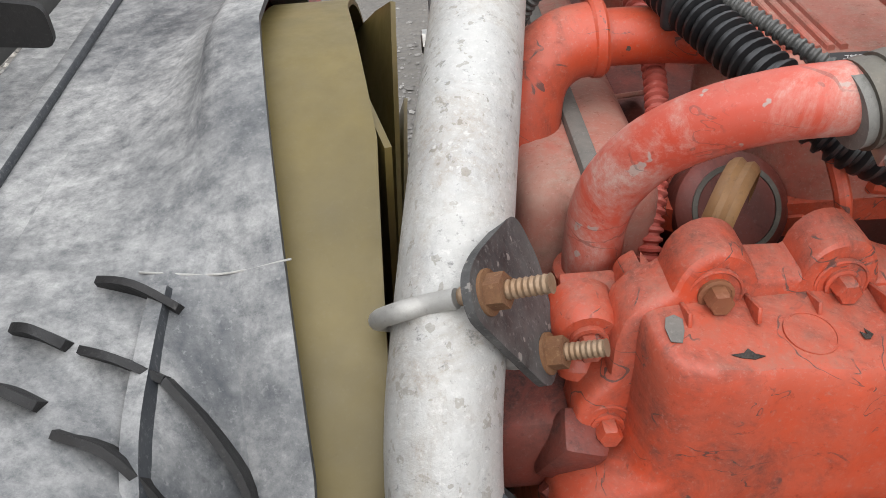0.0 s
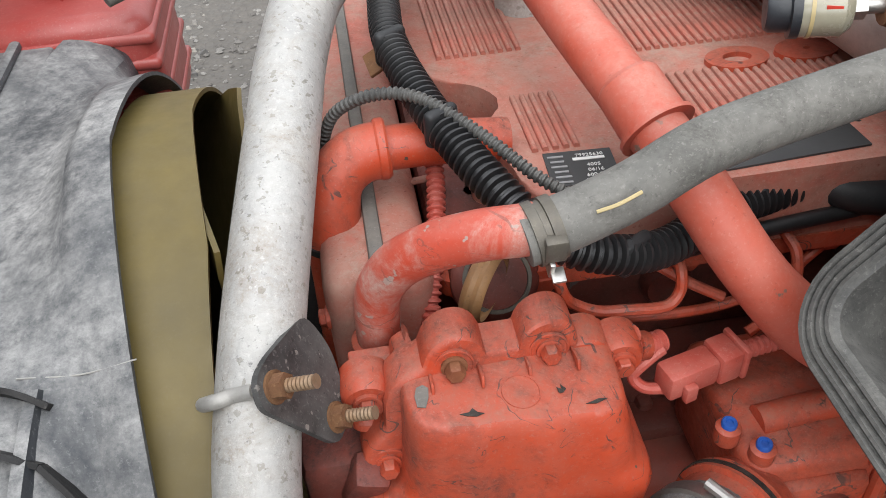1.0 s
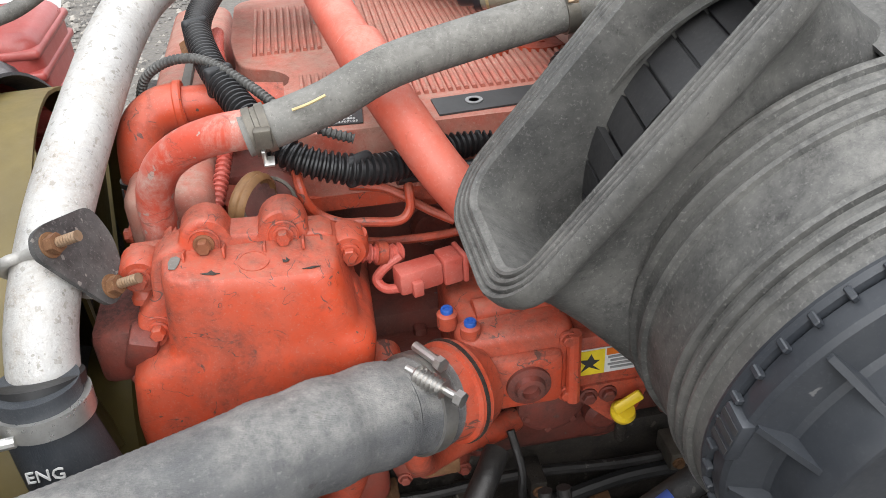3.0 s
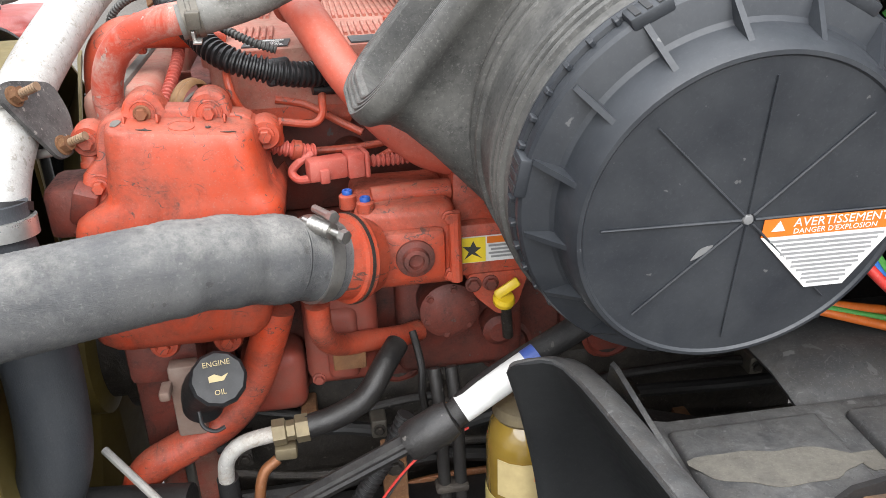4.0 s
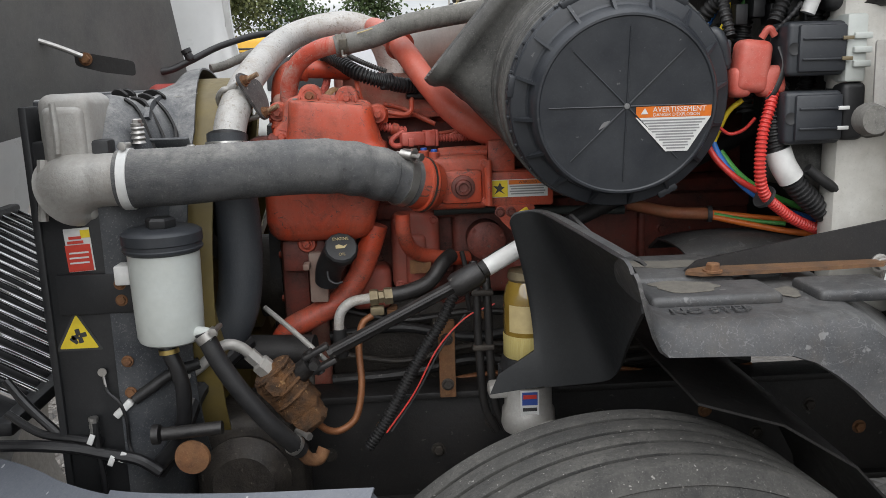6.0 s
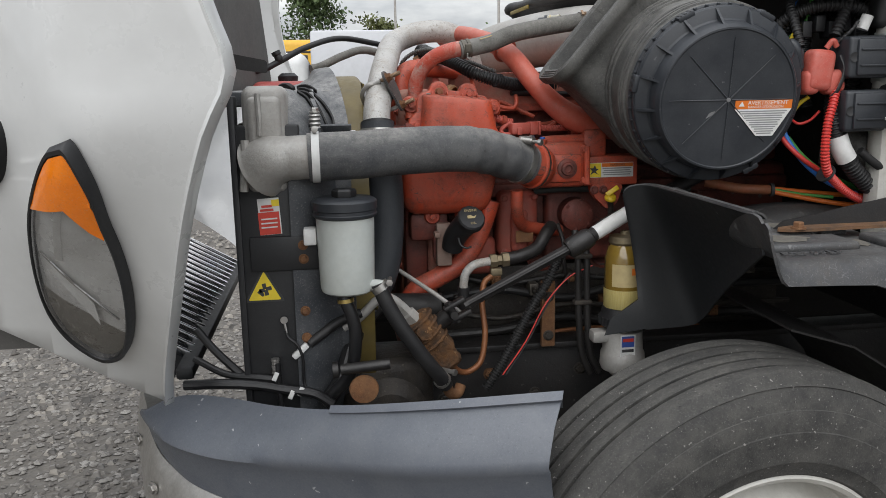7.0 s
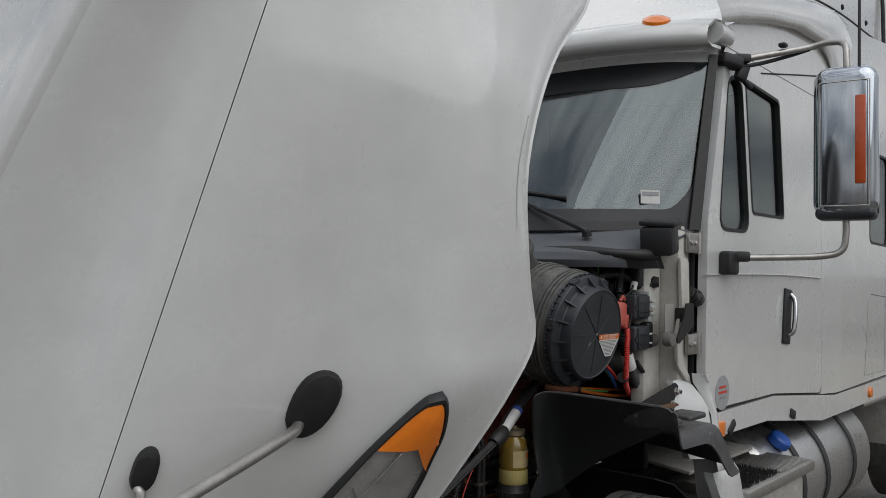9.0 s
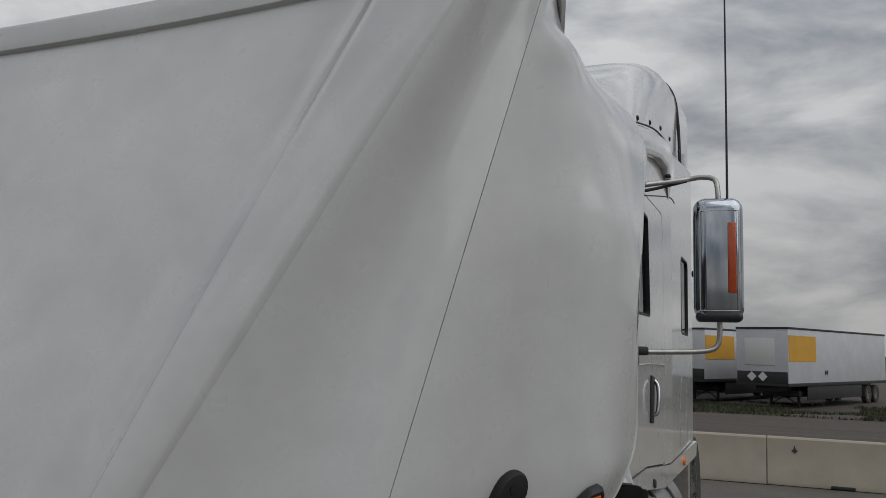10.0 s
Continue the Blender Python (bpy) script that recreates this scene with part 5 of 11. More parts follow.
    part("tyre", lathe([(0.28, 0.0), (0.40, 0.02), (0.48, 0.01), (0.5, -0.02), (0.5, -0.24), (0.48, -0.26), (0.3, -0.27)], (5.6, 0.02, 0.5), (0, -1, 0), 64), TYRE, rear)
    part("rim", lathe([(0.29, 0.0), (0.28, -0.06), (0.15, -0.12), (0, -0.12)], (5.6, 0.02, 0.5), (0, -1, 0), 40), RIM, rear)
    fl = thing("mud_flap", "pale chassis panel and mud flap behind the cab", "panel", (5.0, 0.1, 0.6))
    part("panel", span(4.62, 4.70, -0.05, 0.5, 0.55, 1.12, 0.01), STEP_GREY, fl)
    part("bar", sweep([(3.75, -0.05, 0.92), (4.3, -0.06, 0.92), (4.65, -0.06, 0.92)], 0.02, 10), STEEL, fl)


build_fuel_tank_and_steps()

# ---- front wheel, bumper and splash shield ----
def build_wheel():
    w = thing("front_axle", "front axle end with worn black tyre on white steel wheel", "axle", (0.756, -0.348, 0.0))
    part("axle_beam", sweep([(0.756, -0.05, 0.50), (0.756, 0.2, 0.44), (0.756, 0.8, 0.42), (0.756, 1.45, 0.46)], 0.055, 12, 6, flat=0.8), DARK, w)
    u = Vector((math.cos(radians(8)), math.sin(radians(8)), 0))
    out = Vector((math.sin(radians(8)), -math.cos(radians(8)), 0))
    c = Vector((0.756, -0.348, 0.497))
    prof = [(0.300, 0.0), (0.31, 0.012), (0.335, 0.020), (0.337, 0.022), (0.36, 0.024), (0.395, 0.026), (0.397, 0.0245), (0.42, 0.024), (0.435, 0.020), (0.436, 0.018), (0.455, 0.014), (0.474, 0.004), (0.476, 0.006), (0.487, -0.006)]
    for i in range(5):
        a = -0.012 - i * 0.043
        prof += [(0.4965, a), (0.499, a - 0.004), (0.500, a - 0.018), (0.499, a - 0.030), (0.4965, a - 0.0335)] + ([(0.4825, a - 0.0345), (0.4825, a - 0.042)] if i < 4 else [])
    prof += [(0.486, -0.230), (0.455, -0.25), (0.38, -0.262), (0.30, -0.24)]
    part("tyre", lathe(prof, c, out, 160, cap=False), TYRE, w, angle=28)
    rim = part("rim", lathe([(0.303, -0.004), (0.307, 0.006), (0.300, 0.010), (0.291, 0.004), (0.286, -0.02), (0.284, -0.05), (0.275, -0.058), (0.262, -0.050), (0.240, -0.014), (0.236, -0.008)], c, out, 72, cap=False), RIM, w, "cream painted steel rim")
    part("centre_dish", lathe([(0.164, -0.006), (0.155, -0.006), (0.14, -0.02), (0.10, -0.03), (0.0, -0.03)], c, out, 72, cap=False), RIM, rim)
    # the disc, with ten round hand holes through it, and the brake drum behind
    bm = bmesh.new()
    r0, r1, rc, rh, n = 0.160, 0.238, 0.199, 0.033, 32

    def at(r, a, d):
        return c + r * (math.cos(a) * u + math.sin(a) * Vector((0, 0, 1))) + out * d
    for k in range(10):
        a0, half = radians(36 * k + 10), radians(18)
        rings = []
        for i in range(n):
            t = 2 * math.pi * i / n
            dr, da = math.cos(t), math.sin(t) / rc
            s = min((r1 - rc) / max(abs(dr), 1e-6), half / max(abs(da), 1e-6))
            rows = [at(rc + s * dr, a0 + s * da, -0.0065)]
            rows += [at(rc + q * dr, a0 + q * da, d) for q, d in ((rh + 0.004, -0.005), (rh + 0.001, -0.006), (rh, -0.009), (rh - 0.001, -0.022))]
            rings.append([bm.verts.new(p) for p in rows])
        for p, q in zip(rings, rings[1:] + rings[:1]):
            for m in range(4):
                bm.faces.new((p[m], q[m], q[m + 1], p[m + 1]))
    bmesh.ops.remove_doubles(bm, verts=bm.verts, dist=0.0004)
    part("disc", bm, RIM, rim, angle=40)
    part("brake_drum", lathe([(0.0, -0.09), (0.20, -0.09), (0.215, -0.10), (0.27, -0.11), (0.30, -0.12)], c, out, 48, cap=False), DARK, w, "black brake drum")
    part("hub", lathe([(0.11, -0.03), (0.11, 0.02), (0.095, 0.045), (0.0, 0.055)], c, out, 32), STEEL, w)
    for k in range(10):
        a = radians(36 * k + 28)
        add_bolt(w, c + 0.143 * (math.cos(a) * u + math.sin(a) * Vector((0, 0, 1))) + out * -0.012, out, 0.016, 0.028, STEEL, "wheel_nut")


build_wheel()


def build_bumper():
    b = thing("front_bumper", "dark blue-grey plastic bumper end with rolled top edge", "bumper", (0.0, -0.2, 0.3))
    line = spline([(-0.470, 0.17, 0.80), (-0.455, 0.131, 0.80), (-0.418, 0.056, 0.80), (-0.366, -0.019, 0.80), (-0.284, -0.09, 0.802), (-0.206, -0.138, 0.807), (-0.045, -0.235, 0.826), (0.12, -0.335, 0.850), (0.322, -0.395, 0.869)], 6)
    back = spline([(-0.458, 0.185, 0.806), (-0.447, 0.159, 0.820), (-0.397, 0.125, 0.850), (-0.333, 0.085, 0.870), (-0.234, 0.001, 0.885), (-0.143, -0.092, 0.90), (-0.02, -0.195, 0.925), (0.15, -0.278, 0.955), (0.362, -0.330, 0.978)], 6)
    rows = [[p + Vector((0.01, 0.03, -0.03)) for p in back], back, [a.lerp(c, 0.15) + Vector((0, -0.003, 0.004)) for a, c in zip(back, line)], [a.lerp(c, 0.5) + Vector((-0.004, -0.008, 0.010)) for a, c in zip(back, line)], [a.lerp(c, 0.88) + Vector((-0.003, -0.006, 0.006)) for a, c in zip(back, line)], line,
            [p + Vector((0.006, 0.010, -0.012)) for p in line], [p + Vector((0.014, 0.022, -0.06)) for p in line], [p + Vector((0.032, 0.046, -0.12)) for p in line], [p + Vector((0.045, 0.065, -0.26)) for p in line], [p + Vector((0.055, 0.09, -0.45)) for p in line]]
    part("end_cap", sheet(rows, 0.006), BUMPER, b, angle=50)
    part("overlap_panel", sheet([[p + Vector((0.002, -0.004, 0.010)) for p in r[35:]] for r in rows[1:3]], 0.004), BUMPER, b, angle=50)
    cl = spline([(-0.575, 0.90, 0.76), (-0.56, 0.70, 0.75), (-0.544, 0.529, 0.74), (-0.512, 0.406, 0.735), (-0.486, 0.315, 0.73), (-0.446, 0.184, 0.715), (-0.393, 0.095, 0.70), (-0.329, 0.013, 0.69), (-0.223, -0.067, 0.68), (-0.05, -0.19, 0.675), (0.15, -0.29, 0.675), (0.30, -0.34, 0.675)], 6)
    rows = [[p + Vector((0.035, 0.03, -0.004)) for p in cl], [p + Vector((0.012, 0.012, 0.003)) for p in cl], cl, [p + Vector((-0.012, -0.012, -0.03)) for p in cl], [p + Vector((-0.02, -0.02, -0.12)) for p in cl], [p + Vector((-0.018, -0.018, -0.26)) for p in cl], [p + Vector((0.02, 0.02, -0.42)) for p in cl]]
    bar = part("bumper_bar", sheet(rows, 0.006), STEEL, b, "scratched dull steel bumper bar", angle=50)
    for p in (cl[20], cl[32]):
        part("bolt", hexbolt(p + Vector((-0.02, -0.022, -0.07)), (-0.7, -0.7, 0), 0.012, 0.008), STEEL, bar)
    part("licence_wing", block((0.03, 0.03, 0.16), pose(-0.452, 0.30, 0.60, 0, -6, 0), 0.008), STEEL, b)


build_bumper()


def build_splash():
    s = thing("inner_fender", "scuffed black plastic inner fender with step plate", "fender", (0.9, 0.0, 0.95))
    top = spline([(0.617, 0.076, 1.262), (0.613, 0.070, 1.280), (0.625, 0.058, 1.292), (0.66, 0.033, 1.296), (0.684, -0.10, 1.292), (0.70, -0.21, 1.288), (0.714, -0.305, 1.284)], 4)
    low = spline([(0.664, 0.070, 0.985), (0.665, 0.066, 0.965), (0.69, 0.070, 0.962), (0.78, 0.082, 0.963), (0.805, 0.055, 0.99), (0.785, -0.08, 1.085), (0.742, -0.302, 1.205)], 4)
    part("front_flap", sheet([[a.lerp(b, t) + Vector((0.012 * math.sin(math.pi * t), 0.02 * math.sin(math.pi * t), 0)) for a, b in zip(top, low)] for t in (0, 0.06, 0.1, 0.2, 0.3, 0.4, 0.5, 0.6, 0.7, 0.8, 0.9, 1)], 0.005), FLAP, s, angle=50)
    lip = [[p + Vector((dx, dy, dz)) for p in top[2:]] for dx, dy, dz in ((-0.004, 0, -0.004), (-0.002, 0, 0.0015), (0.008, 0.001, 0.002), (0.022, 0.004, -0.004), (0.030, 0.006, -0.012))]
    part("flap_lip", sheet(lip, 0.004), SPLASH, s, angle=50)
    # the deck: front flange, flat top, nearly upright skirt that drops behind the wheel's crown
    xs = ((0.713, 1.284, 1.262), (0.722, 1.262, 1.225), (0.733, 1.238, 1.190), (0.742, 1.220, 1.170), (0.752, 1.206, 1.160), (0.775, 1.200, 1.159), (0.85, 1.1995, 1.157), (0.918, 1.199, 1.154), (0.95, 1.199, 1.143), (0.98, 1.199, 1.124), (1.01, 1.199, 1.100), (1.035, 1.196, 1.075), (1.06, 1.178, 1.053), (1.085, 1.150, 1.030), (1.115, 1.116, 1.018), (1.148, 1.081, 1.020), (1.17, 1.042, 1.024))
    deck = []
    for x, zt, zl in xs:
        sk = max(0.0, min(1.0, (x - 1.0) / 0.12))
        deck.append([(px + sk * 0.42 * max(0.0, min(0.26, py + 0.33)), py, pz) for px, py, pz in ((x, 0.055, zt - 0.02), (x, 0.045, zt + 0.004), (x, 0.03, zt + 0.006), (x, -0.06, zt + 0.002), (x, -0.16, zt), (x, -0.24, zt), (x, -0.315, zt), (x, -0.333, zt - 0.003), (x + 0.001, -0.343, zt - 0.012), (x + 0.003, -0.350, 0.5 * (zt + zl)), (x + 0.005, -0.357, zl + 0.004), (x + 0.006, -0.3585, zl))])
    part("step_plate", sheet(deck, 0.005), SPLASH, s, angle=40)
    for x0, x1, y0, y1 in ((0.762, 0.955, -0.262, -0.168), (0.764, 0.930, -0.148, 0.022), (1.008, 1.135, -0.262, -0.168), (0.962, 1.02, -0.12, 0.02)):
        part("step_pad", block((x1 - x0, y1 - y0, 0.020), pose((x0 + x1) / 2, (y0 + y1) / 2, 1.2035), 0.008, 3), SPLASH, s)
    rng = random.Random(8)
    for cx, cy, w, d, z in ((0.845, -0.055, 0.070, 0.030, 1.2140), (0.83, -0.205, 0.055, 0.030, 1.2140), (0.80, -0.157, 0.030, 0.006, 1.2010), (0.955, -0.03, 0.022, 0.045, 1.2012), (0.985, -0.21, 0.014, 0.035, 1.2002)):
        n = 40
        ph = [rng.uniform(0, 6.28) for _ in range(3)]
        rag = [1 + 0.16 * math.sin(2 * math.pi * k / n * 2 + ph[0]) + 0.10 * math.sin(2 * math.pi * k / n * 3 + ph[1]) + 0.06 * math.sin(2 * math.pi * k / n * 7 + ph[2]) for k in range(n)]
        part("mud_patch", plate([(w * rag[k] * math.cos(2 * math.pi * k / n), d * rag[k] * math.sin(2 * math.pi * k / n)) for k in range(n)], 0.0008, pose(cx, cy, z, 0, 0, -8)), MUD, s, "dried mud film")
    text_mesh("lettering", "NO STEP", 0.030, pose(0.838, -0.293, 1.2030), LETTER, s, 0.0012)
    # moulded hump between the deck and the bulkhead
    rows = []
    for x, h in ((0.93, 0.0), (0.96, 0.012), (1.0, 0.020), (1.06, 0.022), (1.12, 0.018), (1.19, 0.014), (1.25, 0.012)):
        rows.append([(x, 0.05, 1.195), (x, 0.075, 1.20 + 0.6 * h), (x, 0.11, 1.205 + h), (x, 0.17, 1.205 + h), (x, 0.24, 1.20 + 0.6 * h), (x, 0.30, 1.17)])
    part("inner_hump", sheet(rows, 0.005), SPLASH, s, "dusty moulded hump", angle=60)
    part("well_liner", sheet([[(0.756 + 0.545 * math.cos(a), y, 0.50 + 0.545 * math.sin(a)) for a in [radians(k) for k in (-10, 5, 20, 35, 50, 65, 80)]] for y in (-0.22, -0.08, 0.10, 0.30)], 0.004), DARK, s, "dark wheel-well liner")
    r = thing("bracket_plate", "rusted black steel bracket bolted to the fender", "bracket", (1.0, -0.18, 1.22))
    blade = [(0.0, 0.005), (0.02, -0.010), (0.07, -0.014), (0.20, -0.012), (0.315, -0.008), (0.335, 0.01), (0.32, 0.055), (0.20, 0.05), (0.05, 0.034), (0.01, 0.02)]
    part("upright", plate([(x, z + 0.02) for x, z in ((0.01, 0.0), (0.20, 0.004), (0.36, 0.008), (0.375, 0.06), (0.355, 0.072), (0.20, 0.046), (0.03, 0.016))], 0.006, side_pose(0.85, -0.112, 1.196, 0)), DARK, r)
    part("foot", plate(blade, 0.006, pose(0.852, -0.150, 1.2165, 0, 0, 2)), RUST_EDGE, r, "rusty foot plate")
    part("bolt", hexbolt((0.892, -0.152, 1.2235), (0, 0, 1), 0.011, 0.012), RUST, r)
    for x, z in ((1.205, 1.258), (1.177, 1.216)):
        part("bolt", hexbolt((x, -0.119, z), (0, -1, 0), 0.011, 0.012), STEEL, r)
    f = thing("rear_fender_corner", "white fender corner panel behind the front wheel", "fender", (1.25, -0.3, 0.6))
    rows = []
    for z, x0, y0, x1, y1 in ((1.292, 1.225, -0.096, 1.318, -0.085), (1.27, 1.215, -0.112, 1.325, -0.125), (1.23, 1.195, -0.118, 1.332, -0.158), (1.19, 1.185, -0.122, 1.335, -0.180), (1.15, 1.20, -0.13, 1.335, -0.188), (1.09, 1.225, -0.14, 1.330, -0.195), (1.02, 1.25, -0.15, 1.328, -0.205)):
        rows.append([(x0 + 0.01, y0 + 0.03, z), (x0, y0, z), (x0 * 0.7 + x1 * 0.3, y0 * 0.7 + y1 * 0.3 - 0.004, z), (x0 * 0.3 + x1 * 0.7, y0 * 0.3 + y1 * 0.7 - 0.003, z), (x1, y1, z)])
    part("panel", sheet(rows, 0.005), WHITE_PAINT, f, angle=45)
    rows = []
    for z, x0, y0, x1, y1 in ((1.312, 1.332, -0.118, 1.328, -0.172), (1.28, 1.327, -0.125, 1.345, -0.178), (1.23, 1.333, -0.158, 1.368, -0.182), (1.17, 1.336, -0.190, 1.388, -0.190), (1.10, 1.331, -0.200, 1.395, -0.195), (1.03, 1.329, -0.210, 1.40, -0.20), (0.96, 1.327, -0.225, 1.40, -0.215)):
        rows.append([(x0, y0, z), (x0 * 0.75 + x1 * 0.25, y0 * 0.7 + y1 * 0.3 - 0.014, z), (x0 * 0.4 + x1 * 0.6, y0 * 0.4 + y1 * 0.6 - 0.012, z), (x1, y1, z), (x1 + 0.012, y1 + 0.04, z)])
    part("tongue_panel", sheet(rows, 0.005), WHITE_PAINT, f, angle=45)
    rows = []
    for z, x0, x1, y1 in ((1.01, 1.15, 1.36, -0.278), (0.985, 1.145, 1.375, -0.288), (0.94, 1.17, 1.385, -0.292), (0.90, 1.20, 1.395, -0.295), (0.80, 1.28, 1.425, -0.298), (0.68, 1.315, 1.44, -0.298), (0.50, 1.335, 1.45, -0.295), (0.35, 1.34, 1.45, -0.29)):
        rows.append([(x0 - 0.004, y1 + 0.03, z), (x0, y1, z), (x0 * 0.6 + x1 * 0.4, y1 - 0.010, z), (x1, y1 + 0.012, z), (x1 + 0.02, y1 + 0.05, z), (x1 + 0.02, -0.10, z)])
    part("lower_panel", sheet(rows, 0.006), WHITE_PAINT, f, angle=45)
    for x, z, y in ((1.335, 0.74, -0.309), (1.36, 0.55, -0.307), (1.232, 1.255, -0.124), (1.20, 1.185, -0.134)):
        part("rivet", lathe([(0, 0), (0.007, 0), (0.006, 0.003), (0, 0.004)], (x, y, z), (0, -1, 0), 12), DARK, f)


FLAP = surface("black_flap_plastic", (0.008, 0.009, 0.010), (0.012, 0.013, 0.014), 0.5, 0.0, 90, 5, 0.12, 0.0006, 0.15, (0.05, 0.05, 0.05), 0.25, (0.10, 0.10, 0.10), 26, speck=0.25)
MUD = surface("dried_mud_film", (0.125, 0.115, 0.095), (0.075, 0.070, 0.062), 0.9, 0.0, 160, 40, 0.4, 0.001, 0.5, (0.17, 0.155, 0.13))
LETTER = surface("worn_raised_letters", (0.05, 0.05, 0.052), (0.07, 0.07, 0.07), 0.6, 0.0, 90, 20, 0.1)
build_splash()

# ---- engine ----
engine = thing("diesel_engine", "red painted diesel engine, dusty and oily", "engine", (0.7, 0.75, 0.7))


def build_engine_core():
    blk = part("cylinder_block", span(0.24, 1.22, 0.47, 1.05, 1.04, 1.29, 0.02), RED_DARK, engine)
    # lower half goes black: grease, plus deep bay shade put into the colour
    part("lower_block", span(0.245, 1.215, 0.465, 1.05, 0.78, 1.04, 0.02), DARK_IRON, engine, "greasy lower block, blackened to stand in for shade")
    for k in range(5):
        part("core_plug", lathe([(0.042, -0.01), (0.045, 0.004), (0.038, 0.007), (0.034, 0.001), (0, 0.001)], (0.36 + 0.17 * k, 0.47, 1.06), (0, -1, 0), 24), RED_DARK, blk)
        part("web", span(0.275 + 0.17 * k, 0.292 + 0.17 * k, 0.455, 0.475, 1.05, 1.27, 0.006), RED_DARK, blk)
    part("block_rail", span(0.26, 1.20, 0.43, 0.475, 1.225, 1.26, 0.008), RED_DARK, blk)
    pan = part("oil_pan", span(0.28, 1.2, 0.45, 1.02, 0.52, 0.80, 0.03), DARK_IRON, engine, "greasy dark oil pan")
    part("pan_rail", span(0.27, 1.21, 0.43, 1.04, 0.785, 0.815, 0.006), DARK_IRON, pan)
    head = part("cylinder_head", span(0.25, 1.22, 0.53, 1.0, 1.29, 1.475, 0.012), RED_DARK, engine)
    for k in range(9):
        add_bolt(head, (0.30 + 0.11 * k, 0.53, 1.44), (0, -1, 0), 0.009, 0.008, RED)
    for k in range(6):
        part("port_boss", lathe([(0.026, -0.005), (0.026, 0.012), (0.022, 0.018), (0.012, 0.018), (0, 0.012)], (0.33 + 0.155 * k, 0.532, 1.375), (0, -1, 0), 20), RED_DARK, head)
    case = part("gear_case", span(0.150, 0.245, 0.45, 1.12, 0.75, 1.505, 0.02, 3), RED_DUSTY, engine, "dusty red front gear case")
    part("case_flange", span(0.192, 0.206, 0.438, 1.13, 0.74, 1.512, 0.004), GASKET, case)
    for k in range(7):
        add_bolt(case, (0.150, 0.47, 0.85 + 0.1 * k), (-1, 0, 0), 0.008, 0.008, RED)
    # valve cover with a scalloped corner and rib fields
    outline = rounded([(0.335, 0.475), (0.50, 0.47), (1.20, 0.47), (1.20, 1.0), (0.262, 1.0), (0.262, 0.80), (0.275, 0.70), (0.330, 0.67), (0.345, 0.625), (0.305, 0.60), (0.296, 0.575), (0.325, 0.545)], 0.035, 5)
    cov = part("valve_cover", plate(outline, 0.085, Matrix.Translation((0, 0, 1.455)), 0.003), RED_DUSTY, engine, "dusty red plastic valve cover with ribbed top", angle=50)
    base = part("cover_flange", plate([(x * 1.0, y) for x, y in rounded([(0.25, 0.475), (1.215, 0.455), (1.215, 1.02), (0.25, 1.02)], 0.02)], 0.018, Matrix.Translation((0, 0, 1.445))), RED, cov)
    rib_fields = ((0.352, 0.40, 0.545, 0.640, 0.0095), (0.295, 0.395, 0.735, 0.93, 0.0095), (0.455, 0.70, 0.545, 0.645, 0.0095), (0.455, 1.16, 0.70, 0.93, 0.0095), (0.74, 1.16, 0.545, 0.645, 0.0095))
    for x0, x1, y0, y1, st in rib_fields:
        n = int((x1 - x0) / st)
        for k in range(n):
            part("rib", rib_mesh(y1 - y0), RED_DUSTY, cov).location = (x0 + st * k, y0, 1.540)
    # raised word mark, drawn as plain shapes
    for cx, w, hole in ((0.588, 0.066, 0.45), (0.662, 0.066, 0.12), (0.735, 0.060, 0.45)):
        bm = bmesh.new()
        n, rings = 28, []
        for rx, ry, z in ((w / 2, 0.022, 1.540), (w / 2, 0.022, 1.5455), (w / 2 * hole, 0.022 * hole, 1.5455), (w / 2 * hole, 0.022 * hole, 1.540)):
            rings.append([bm.verts.new((cx + rx * math.cos(2 * math.pi * i / n), 0.655 + ry * math.sin(2 * math.pi * i / n), z)) for i in range(n)])
        for a, b in zip(rings, rings[1:]):
            for i in range(n):
                bm.faces.new((a[i], a[(i + 1) % n], b[(i + 1) % n], b[i]))
        part("raised_ring", bm, RED, cov, "raised oval mark")
    pl = part("data_plate", block((0.060, 0.050, 0.0015), pose(0.385, 0.512, 1.5412, 0, 0, -4), 0.0), INK, cov, "black data plate with small print")
    for k, words in enumerate(("79925630", "", "400S", "06/16", "600-800", "25707105")):
        y = 0.5305 - 0.0075 * k
        part("print_bar", block((0.014 - 0.002 * (k % 2), 0.0022, 0.0008), pose(0.366, y, 1.5424, 0, 0, -4), 0), INK_GREY, pl)
        if words:
            text_mesh("print", words, 0.0062, pose(0.396, y - 0.002, 1.5421, 0, 0, -4), LABEL_WHITE, pl, 0.0003)
        else:
            part("print_bar", block((0.028, 0.0035, 0.0008), pose(0.394, y, 1.5424, 0, 0, -4), 0), LABEL_WHITE, pl)
    dk = part("dark_plate", block((0.14, 0.045, 0.002), pose(0.565, 0.505, 1.5415, 0, 0, 3), 0.0), INK, cov, "grey-black plate with a pale mark")
    part("pale_mark", lathe([(0.010, 0), (0.010, 0.001), (0.006, 0.001), (0.006, 0)], (0.54, 0.505, 1.543), (0, 0, 1), 16), INK_GREY, dk)
    for x, y in ((0.335, 0.63), (0.30, 0.59), (0.53, 0.452), (0.68, 0.452), (0.83, 0.452)):
        add_bolt(cov, (x, y, 1.465), (0, 0, 1), 0.010, 0.010, RED if x < 0.5 else RUST)


